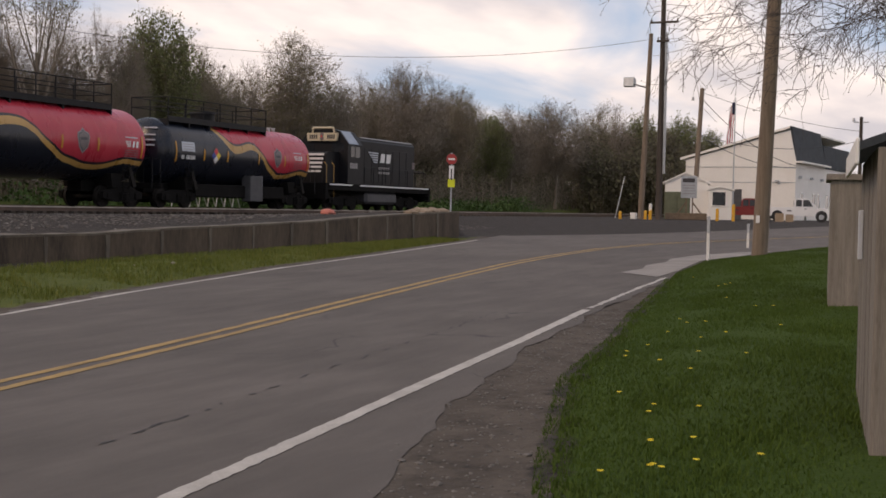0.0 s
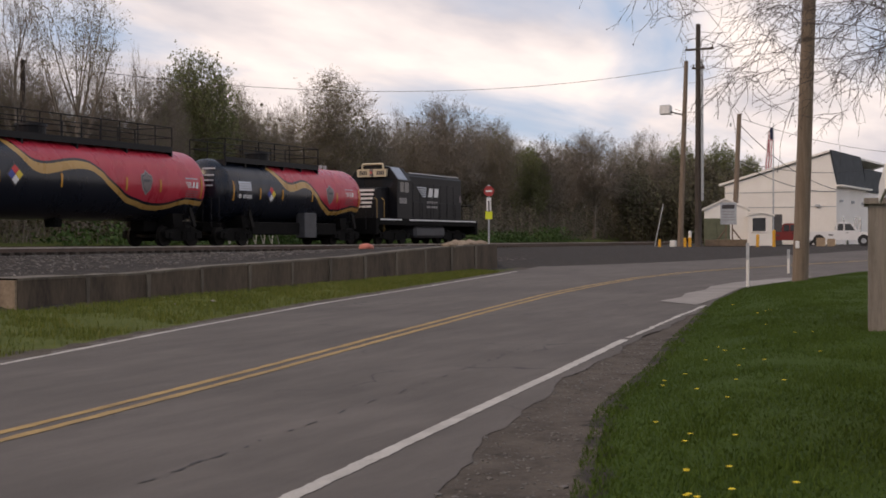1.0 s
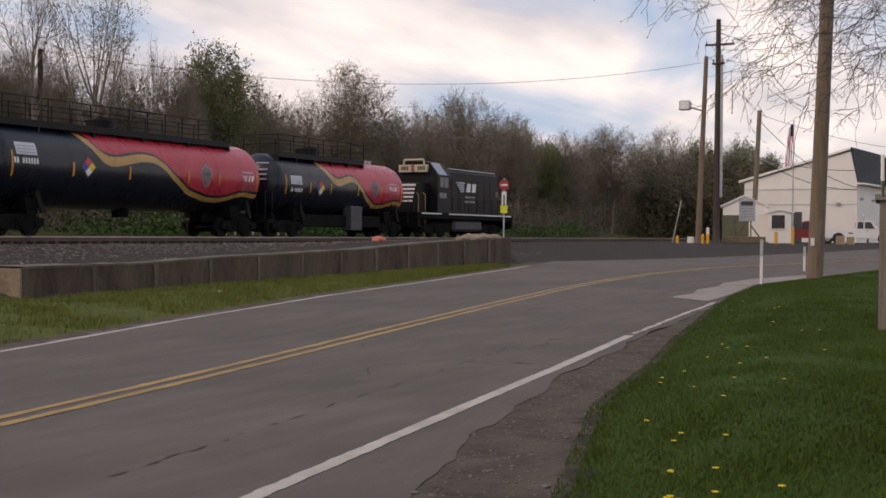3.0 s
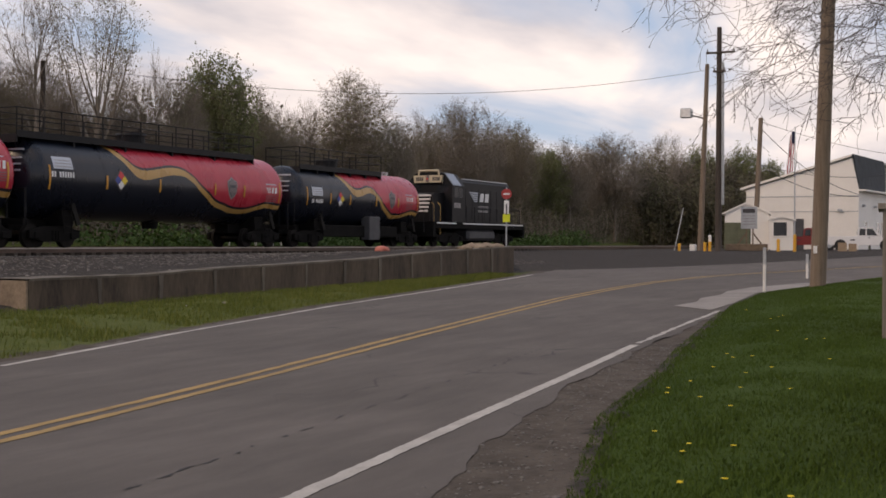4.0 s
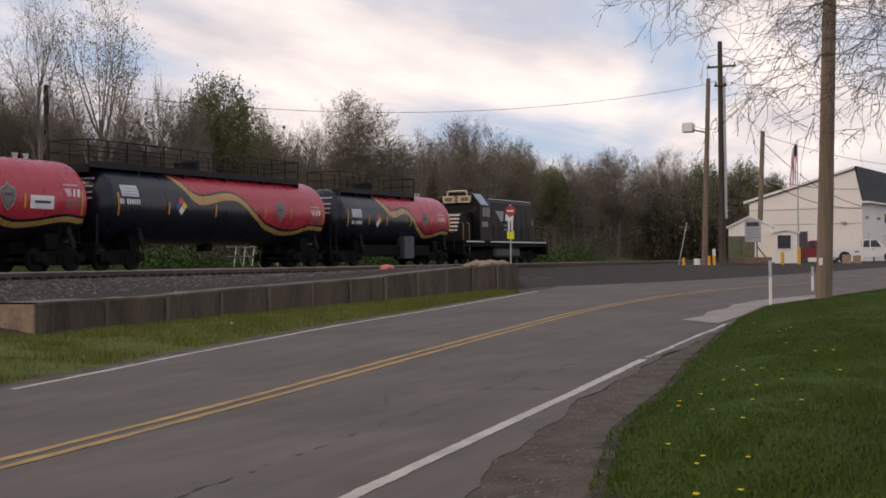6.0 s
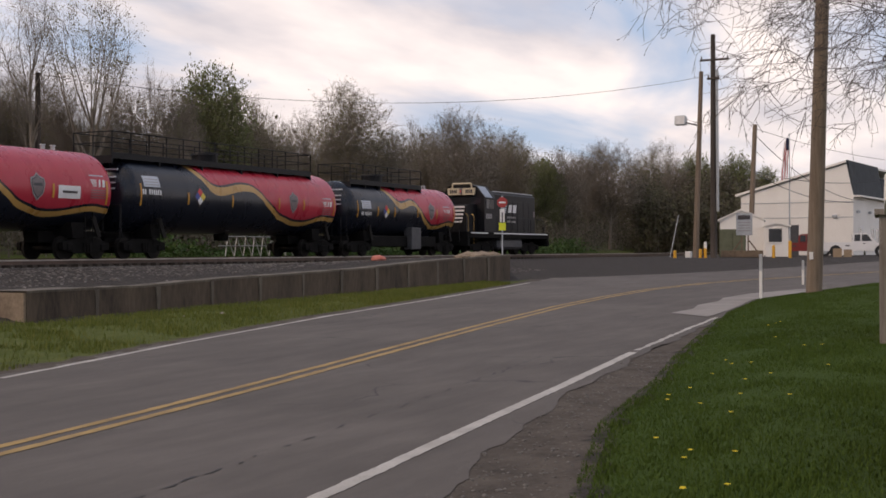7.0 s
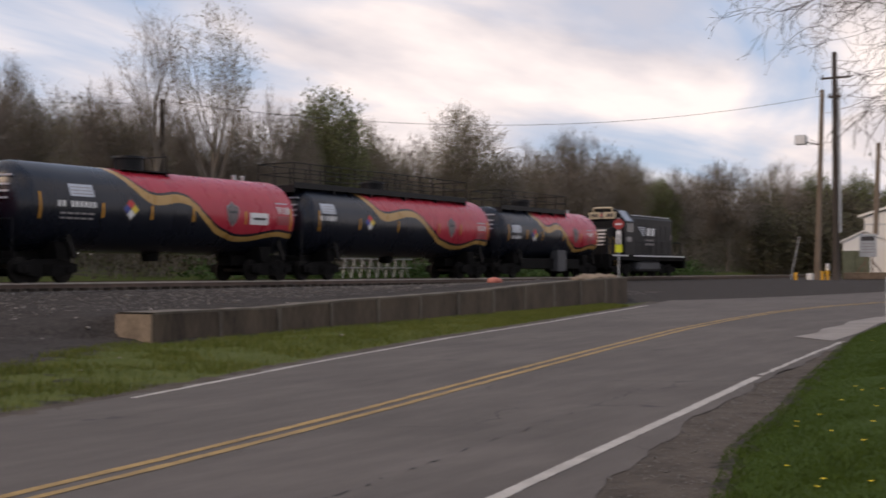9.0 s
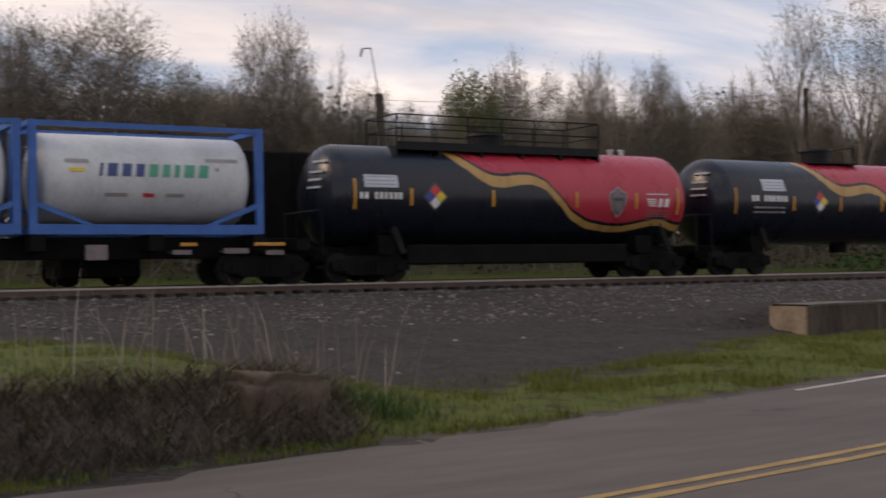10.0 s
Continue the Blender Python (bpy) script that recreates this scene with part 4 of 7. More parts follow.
def locomotive():
    loco = empty("locomotive", label="black diesel locomotive with white stripes, nose trailing", category="locomotive")
    L = 13.1
    bm = bmesh.new()
    box(bm, 0.3, L - 0.3, -1.5, 1.5, 1.05, 1.42, 0.02)
    box(bm, 0.0, 0.3, -1.5, 1.5, 0.55, 1.42, 0.02)
    box(bm, L - 0.3, L, -1.5, 1.5, 0.55, 1.42, 0.02)
    part("frame", bm, M["undergear"], loco)
    for a, b in ((0.45, 2.9), (3.85, L - 0.35)):
        bm = bmesh.new()
        box(bm, a, b, -1.525, -1.5, 1.31, 1.38)
        part("sill_stripe", bm, M["white_paint"], loco, "white stripe along the sill")
    # short hood (towards the tank cars), cab, long hood
    bm = bmesh.new()
    prism(bm, [(0.95, 1.42), (2.4, 1.42), (2.4, 3.12), (1.20, 3.06), (0.95, 2.92)], -0.95, 0.95)
    part("short_hood", bm, M["black_paint"], loco)
    for k in range(5):
        bm = bmesh.new()
        box(bm, 0.925, 0.948, -0.86 + 0.05 * (4 - k), 0.86, 1.98 + k * 0.22, 2.09 + k * 0.22)
        part("nose_stripe", bm, M["white_paint"], loco)
    bm = bmesh.new()
    across(bm, [(-1.5, 1.42), (1.5, 1.42), (1.5, 3.52), (0.95, 4.22), (0.55, 4.32), (-0.55, 4.32), (-0.95, 4.22), (-1.5, 3.52)], 2.4, 4.1)
    cab = part("cab", bm, M["black_paint"], loco)
    for y in (-1.512, 1.495):
        for x0, x1 in ((2.7, 3.15), (3.22, 3.75)):
            bm = bmesh.new()
            box(bm, x0, x1, y, y + 0.017, 2.85, 3.42)
            part("side_window", bm, M["glass"], cab)
    for y in (-1.25, 0.55):
        bm = bmesh.new()
        box(bm, 2.385, 2.40, y, y + 0.70, 3.12, 3.6)
        part("windscreen", bm, M["glass"], cab)
    # pale plate on the cab's sloping roof shoulder: sky reflection put into colour
    bm = bmesh.new()
    q = [(2.5, -1.51, 3.53), (3.55, -1.51, 3.53), (3.55, -0.98, 4.21), (2.5, -0.98, 4.21)]
    a = [bm.verts.new(p) for p in q]
    b = [bm.verts.new((x, y - 0.02, z + 0.016)) for x, y, z in q]
    bm.faces.new(a)
    bm.faces.new(b[::-1])
    for k in range(4):
        bm.faces.new((a[k], b[k], b[(k + 1) % 4], a[(k + 1) % 4]))
    bmesh.ops.recalc_face_normals(bm, faces=bm.faces[:])
    part("roof_flank", bm, M["sky_sheen"], cab, "pale plate painted as sky reflection on the roof shoulder")
    bm = bmesh.new()
    prism(bm, [(-0.88, 3.70), (0.88, 3.70), (0.92, 4.12), (-0.92, 4.12)], 2.20, 2.40)
    for v in bm.verts:
        v.co.x, v.co.y = v.co.y, v.co.x
    bmesh.ops.recalc_face_normals(bm, faces=bm.faces[:])
    part("number_board", bm, M["cream"], cab, "cream number board over the windscreen")
    for y0, y1 in ((-0.78, -0.28), (0.28, 0.78)):
        for k in range(4):
            bm = bmesh.new()
            w = (y1 - y0) / 4
            box(bm, 2.188, 2.20, y0 + k * w, y0 + k * w + w * 0.7, 3.80, 4.02)
            part("number_bar", bm, M["dark_decal"], cab)
    for z in (3.82, 4.02):
        bm = bmesh.new()
        tube(bm, (2.14, 0, z), (2.2, 0, z), 0.10, 0.11, 12)
        part("headlight", bm, M["badge_grey"], cab, "unlit headlight")
    bm = bmesh.new()
    tube(bm, (2.13, 0.0, 3.92), (2.15, 0.0, 3.92), 0.06, 0.06, 10)
    part("marker_lamp", bm, M["red_decal"], cab, "small red marker lamp")
    # pale bowed guard above the number board
    bm = bmesh.new()
    for p, r in zip(((2.35, -0.66, 4.14), (2.35, -0.62, 4.40), (2.35, 0.62, 4.40)), ((2.35, -0.62, 4.40), (2.35, 0.62, 4.40), (2.35, 0.66, 4.14))):
        tube(bm, p, r, 0.055, 0.055, 8)
    part("roof_guard", bm, M["cream"], cab, "pale bowed guard rail")
    for k in range(4):
        bm = bmesh.new()
        box(bm, 2.65 + k * 0.22, 2.65 + k * 0.22 + 0.15, -1.515, -1.50, 2.24, 2.54)
        part("number_bar", bm, M["grey_decal"], cab)
    H = 11.85
    bm = bmesh.new()
    across(bm, [(-0.95, 1.42), (0.95, 1.42), (0.95, 3.82), (0.72, 4.02), (-0.72, 4.02), (-0.95, 3.82)], 4.1, H)
    hood = part("long_hood", bm, M["black_paint"], loco)
    for k in range(8):
        bm = bmesh.new()
        x = 4.4 + k * 0.9
        box(bm, x, x + 0.84, -0.972, -0.95, 1.6, 3.45, 0.008)
        part("hood_door", bm, M["black_paint"], hood)
    bm = bmesh.new()
    box(bm, 5.2, H - 0.05, -0.80, -0.70, 4.0, 4.06)
    part("roof_edge", bm, M["galvanised"], hood, "pale strip along the roof edge")
    for k in range(3):
        bm = bmesh.new()
        tube(bm, (7.2 + k * 1.6, 0, 4.0), (7.2 + k * 1.6, 0, 4.14), 0.55, 0.55, 20)
        part("radiator_fan", bm, M["undergear"], hood)
    bm = bmesh.new()
    box(bm, 4.6, 5.5, -0.3, 0.3, 4.0, 4.22)
    part("exhaust_stack", bm, M["undergear"], hood)
    # emblem: streaming bars and two slanted blocks, plain
    for k in range(5):
        bm = bmesh.new()
        z = 3.27 - k * 0.125
        prism(bm, [(5.75 + k * 0.16, z), (7.0 - 0.03 * k, z), (7.0 - 0.03 * k, z - 0.07), (5.82 + k * 0.16, z - 0.07)], -1.0, -0.98)
        part("emblem_bar", bm, M["pale_panel"], hood)
    for x0, x1, lean in ((7.2, 7.85, 0.18), (7.98, 8.6, 0.10)):
        bm = bmesh.new()
        prism(bm, [(x0, 2.72), (x1 - 0.12, 2.72), (x1, 3.23), (x0 + lean, 3.23)], -1.0, -0.98)
        part("emblem_block", bm, M["white_paint"], hood)
    for z in (2.34, 2.08):
        for k in range(5):
            bm = bmesh.new()
            box(bm, 7.05 + k * 0.29, 7.05 + k * 0.29 + 0.2, -1.0, -0.98, z, z + 0.13)
            part("lettering_bar", bm, M["grey_decal"], hood)
    for k in range(2):
        bm = bmesh.new()
        box(bm, 11.5 + k * 0.17, 11.61 + k * 0.17, -1.0, -0.98, 2.5, 2.9)
        part("number_bar", bm, M["badge_grey"], hood)
    bm = bmesh.new()
    box(bm, 4.9, 8.8, -1.35, 1.35, 0.35, 1.05, 0.15)
    part("fuel_tank", bm, M["box_grey"], loco)
    for y in (-1.46, 1.46):
        bm = bmesh.new()
        for k in range(8):
            x = 4.4 + k * 1.1
            tube(bm, (x, y, 1.42), (x, y, 2.35), 0.018, 0.018, 6)
        tube(bm, (4.4, y, 2.35), (12.1, y, 2.35), 0.02, 0.02, 6)
        part("handrail", bm, M["black_paint"], loco)
    for x, y in ((0.15, -1.46), (0.95, -1.46), (0.15, 1.46), (0.95, 1.46)):
        bm = bmesh.new()
        tube(bm, (x, y, 0.7), (x, y, 2.35), 0.02, 0.02, 6)
        tube(bm, (x, y, 2.35), (x + 0.25, y * 0.8, 2.5), 0.02, 0.02, 6)
        part("grab_rail", bm, M["yellow_line"], loco, "yellow grab rail")
    for x in (0.15, L - 0.15):
        bm = bmesh.new()
        for y in (-1.2, -0.5, 0.5, 1.2):
            tube(bm, (x, y, 1.42), (x, y, 2.3), 0.02, 0.02, 6)
        tube(bm, (x, -1.2, 2.3), (x, 1.2, 2.3), 0.02, 0.02, 6)
        part("end_handrail", bm, M["black_paint"], loco)
    for x in (0.15, L - 0.75):
        for y in (-1.5, 1.2):
            for k in range(4):
                bm = bmesh.new()
                box(bm, x, x + 0.55, y, y + 0.3, 0.35 + k * 0.28, 0.39 + k * 0.28)
                part("step", bm, M["undergear"], loco)
    bogie(loco, 2.9, (-1.4, 0.0, 1.4))
    bogie(loco, L - 2.7, (-1.4, 0.0, 1.4))
    coupler(loco, 0.0, -1)
    coupler(loco, L, 1)
    return loco


def container_wagon():
    """x = 0 is the forward end of the tank container."""
    car = empty("flat_wagon", label="black spine wagon under a blue tank container", category="rail wagon")
    bm = bmesh.new()
    box(bm, -16.0, 1.3, -0.45, 0.45, 0.75, 1.30, 0.02)
    part("spine", bm, M["undergear"], car)
    for x, top in ((-15.2, 1.36), (-12.0, 1.36), (-8.9, 1.36), (-6.0, 1.36), (-3.0, 1.36), (-0.15, 1.36), (1.1, 1.25)):
        bm = bmesh.new()
        box(bm, x - 0.18, x + 0.18, -1.3, 1.3, 0.95, top)
        part("crossbeam", bm, M["undergear"], car)
    for x0, x1 in ((-0.35, 0.55), (-2.4, -1.95)):
        bm = bmesh.new()
        box(bm, x0, x1, -1.38, -1.32, 1.06, 1.15, 0.01)
        part("sill_strip", bm, M["amber"], car, "amber strip on the side")
    for x, z, w, h in ((-4.85, 0.72, 0.55, 0.38), (-1.2, 0.86, 0.7, 0.14), (0.0, 0.82, 0.5, 0.12), (-2.6, 0.84, 0.5, 0.12)):
        bm = bmesh.new()
        box(bm, x, x + w, -1.35, -1.31, z, z + h)
        box(bm, x + w * .3, x + w * .7, -1.31, -0.4, z + h * .3, z + h * .7)
        part("marking_plate", bm, M["badge_grey"], car)
    bogie(car, 0.1)
    bogie(car, -14.2)
    coupler(car, 1.3, 1)
    box_ = empty("tank_container", label="blue steel frame holding a dusty white tank", category="tank container")
    Lc, H, W, z0 = 6.2, 2.86, 2.44, 1.37
    for x in (-Lc, -0.16):
        for y in (-W / 2, W / 2 - 0.16):
            bm = bmesh.new()
            box(bm, x - (0.05 if x > -1 else 0), x + (0.16 if x > -1 else 0.21), y, y + 0.16, z0, z0 + H, 0.015)
            part("corner_post", bm, M["blue_steel"], box_)
    for z in (z0, z0 + H - 0.14):
        for y in (-W / 2 + 0.003, W / 2 - 0.143):
            bm = bmesh.new()
            box(bm, -Lc + 0.16, -0.16, y, y + (0.14), z, z + (0.26 if z == z0 else 0.13))
            part("frame_rail", bm, M["blue_steel"], box_)
        for x in (-Lc + 0.003, -0.157):
            bm = bmesh.new()
            box(bm, x, x + 0.15, -W / 2 + 0.16, W / 2 - 0.16, z, z + 0.14)
            part("end_rail", bm, M["blue_steel"], box_)
    for sx, x in ((1, -Lc + 0.16), (-1, -0.16)):
        for y in (-W / 2 + 0.03, W / 2 - 0.11):
            bm = bmesh.new()
            prism(bm, [(x, z0 + 0.85), (x, z0 + 0.70), (x + sx * 1.35, z0 + 0.2), (x + sx * 1.6, z0 + 0.2)], y, y + 0.08)
            part("brace", bm, M["blue_steel"], box_)
    bm = bmesh.new()
    R, a0, a1 = 1.18, -Lc + 0.20, -0.20
    prof = [(a0 + 0.32 - 0.32 * math.cos(a), R * math.sin(a)) for a in np.linspace(0, math.pi / 2, 8)]
    prof += [(a1 - 0.32 + 0.32 * math.sin(a), R * math.cos(a)) for a in np.linspace(0, math.pi / 2, 8)]
    lathe_x(bm, prof, 48)
    shell = part("tank_shell", bm, M["white_shell"], box_, "dusty white tank", smooth=True)
    shell.matrix_basis = pose(0, 0, z0 + H / 2 + 0.04)
    x = -4.45
    for k, (w, m) in enumerate(((0.08, "navy_decal"), (0.26, "navy_decal"), (0.24, "navy_decal"), (0.22, "navy_decal"), (0.24, "green_decal"), (0.20, "green_decal"), (0.14, "green_decal"), (0.28, "green_decal"), (0.26, "green_decal"))):
        part("emblem_bar", decal([(x, 0.02), (x + w, 0.02), (x + w + 0.05, 0.36), (x + 0.05, 0.36)], R), M[m], shell)
        x += w + 0.12
    for x0, x1, z, m in ((-1.6, -0.7, 0.45, "grey_decal"), (-1.35, -1.25, 0.2, "grey_decal"), (-5.3, -4.7, 0.35, "grey_decal"), (-5.2, -4.8, 0.12, "yellow_decal"), (-4.3, -3.7, -0.5, "grey_decal"), (-3.3, -3.0, -0.5, "red_decal"), (-2.7, -2.2, -0.5, "grey_decal")):
        part("lettering_bar", decal(rect(x0, x1, z, z + 0.10), R), M[m], shell)
    for zz in (z0 + 0.6, z0 + 1.0, z0 + 1.4, z0 + 1.8, z0 + 2.2):
        bm = bmesh.new()
        tube(bm, (-Lc + 0.04, -1.08, zz), (-Lc + 0.04, -0.6, zz), 0.015, 0.015, 5)
        part("rung", bm, M["grey_decal"], box_)
    second = copy_thing(box_, pose(-6.38, 0, 0))
    return car, box_, second


CONSIST = []


def build_train():
    specs = [
        # rear end of the shell at the start, then the car
        (-1.45, dict(length=11.85, radius=1.50, axis_z=2.52, platform=(1.7, 9.0), placard=(2.66, -0.06), shield=(9.33, -0.12), panel=((0.37, 1.45), (0.18, 0.54)), number=((0.22, 1.62), (-0.15, 0.04)),
                     strips=(1.87, 4.65, 7.72, 10.06), emblem=((10.48, 11.42), (-0.27, 0.0)), deep_sill=True, label="black and red tank car with gold wave and tall railings",
                     wave=((3.15, 1.55), (3.6, 1.17), (4.0, 0.84), (4.45, 0.53), (5.0, 0.42), (5.72, 0.50), (6.3, 0.45), (6.75, 0.17), (7.39, -0.42), (8.0, -0.77), (8.75, -0.93), (9.65, -0.97), (10.4, -0.85), (11.15, -0.77), (11.8, -0.93)))),
        (12.8, dict(length=12.95, radius=1.50, axis_z=2.52, platform=None, dome=5.4, placard=(4.03, 0.0), shield=(9.35, 0.04), panel=((1.35, 2.4), (0.34, 0.75)), number=((0.80, 2.5), (-0.02, 0.18)),
                    strips=(2.75, 5.05, 7.17, 10.1), emblem=((12.0, 12.8), (0.14, 0.42)), name_plate=10.35, label="black and red tank car with gold wave and one dome",
                    wave=((3.65, 1.55), (4.15, 1.10), (4.5, 0.75), (4.95, 0.46), (5.5, 0.38), (6.3, 0.48), (6.75, 0.46), (7.15, 0.32), (7.6, -0.02), (8.31, -0.50), (9.3, -0.82), (10.23, -0.90), (11.3, -0.77), (12.2, -0.66), (12.9, -0.72)))),
        (27.55, dict(length=14.45, radius=1.50, axis_z=2.50, platform=(-0.95, 13.1), placard=(3.77, 0.03), shield=(10.8, 0.02), panel=((0.27, 1.25), (0.30, 0.73)), number=((0.15, 1.32), (0.0, 0.2)),
                     strips=(3.0, 6.04, 9.6, 11.66), emblem=((13.3, 14.15), (-0.10, 0.15)), label="black and red tank car with gold wave and long walkway",
                     wave=((3.4, 1.6), (3.8, 1.20), (4.2, 0.82), (4.55, 0.47), (5.1, 0.30), (6.05, 0.41), (7.05, 0.53), (7.85, 0.40), (8.47, 0.0), (9.47, -0.56), (10.58, -0.85), (11.66, -0.96), (12.54, -0.86), (13.35, -0.68), (14.4, -0.72)))),
        (44.3, dict(length=11.25, radius=1.42, axis_z=2.42, platform=(0.1, 7.9), placard=(3.04, -0.08), shield=(8.3, 0.05), panel=((0.48, 1.42), (0.02, 0.42)), number=((0.47, 1.5), (-0.32, -0.15)),
                    strips=(2.14, 3.98, 6.6, 8.95), emblem=((9.8, 10.6), (0.0, 0.22)), hung_box=5.85, deep_sill=True, label="shorter black and red tank car with grey box below",
                    wave=((3.1, 1.5), (3.5, 1.12), (3.8, 0.80), (4.1, 0.50), (4.55, 0.28), (5.2, 0.32), (6.0, 0.46), (6.6, 0.25), (7.3, -0.30), (8.3, -0.76), (8.9, -0.84), (9.6, -0.78), (10.5, -0.62), (11.2, -0.66)))),
    ]
    for x, spec in specs:
        CONSIST.append((tank_car(**spec), x))
    CONSIST.append((locomotive(), 57.2))
    car, a, b = container_wagon()
    CONSIST.extend(((car, -4.0), (a, -4.0), (b, -4.0 - 6.38)))
    # a dark freight car standing on the second track
    parked = empty("freight_car", pose(8.0, TRACK_Y + 5.2, RAIL_Z), label="dark parked box-sided freight car on the second track", category="freight car")
    bm = bmesh.new()
    box(bm, 0, 12.4, -1.5, 1.5, 1.1, 4.15, 0.05)
    part("body", bm, M["undergear"], parked)
    for k in range(13):
        bm = bmesh.new()
        x = 0.2 + k * 0.98
        box(bm, x, x + 0.14, -1.58, -1.5, 1.1, 4.1)
        part("side_rib", bm, M["undergear"], parked)
    for x in (2.0, 10.4):
        bm = bmesh.new()
        box(bm, x - 1.2, x + 1.2, -1.1, 1.1, 0.25, 0.85, 0.05)
        for a in (-0.88, 0.88):
            for y in (-0.75, 0.75):
                tube(bm, (x + a, y - 0.06, 0.42), (x + a, y + 0.06, 0.42), 0.42, 0.42, 16)
        box(bm, x - 0.3, x + 0.3, -0.4, 0.4, 0.8, 1.12)
        part("bogie", bm, M["undergear"], parked)


build_train()

# metres the train has run since the start
RUN = [(0, 0.25), (1, 1.6), (2.5, 3.80), (4.5, 6.95), (5.5, 8.6), (7.5, 12.15), (8.5, 14.05), (9, 15.0), (9.5, 16.0), (10, 17.0)]


def run_at(t):
    return float(np.interp(t, *zip(*RUN)))


def motions():
    for car, x in CONSIST:
        walk(car, [(t, pose(x + s, TRACK_Y, RAIL_Z)) for t, s in RUN])
    for w, a in WHEELS:
        rows = []
        for k in range(28):
            t = 10 * k / 27
            rows.append((t, pose(a, 0, 0.42) @ pose(0, 0, 0, 0, math.degrees(run_at(t) / 0.45), 0)))
        walk(w, rows)

# ---------------------------------------------------------------- yard, poles and buildings
YARD_Z = 1.05


def wooden_pole(base, top, r0, r1, mat, label, name="utility_pole"):
    pole = empty(name, pose(*base), label=label, category="utility pole")
    v = Vector(top) - Vector(base)
    bm = bmesh.new()
    n = 8
    pts = [(v * (k / n), r0 + (r1 - r0) * k / n) for k in range(n + 1)]
    for (a, ra), (b, rb) in zip(pts, pts[1:]):
        tube(bm, a, b, ra, rb, 14, caps=False)
    tube(bm, v, v + Vector((0, 0, 0.04)), r1, r1 * 0.7, 14)
    tube(bm, (0, 0, -0.5), (0, 0, 0), r0, r0, 14)
    bmesh.ops.remove_doubles(bm, verts=bm.verts, dist=1e-4)
    part("shaft", bm, M[mat], pole, smooth=True)
    return pole


def cable(a, b, sag, r=0.014, label="thin black overhead cable between poles"):
    a, b = Vector(a), Vector(b)
    bm = bmesh.new()
    pts = [a.lerp(b, k / 24) - Vector((0, 0, 4 * sag * (k / 24) * (1 - k / 24))) for k in range(25)]
    for p, q in zip(pts, pts[1:]):
        tube(bm, p, q, r, r, 5, caps=False)
    bmesh.ops.remove_doubles(bm, verts=bm.verts, dist=1e-4)
    part("overhead_cable", bm, M["cable"], label=label, category="cable")


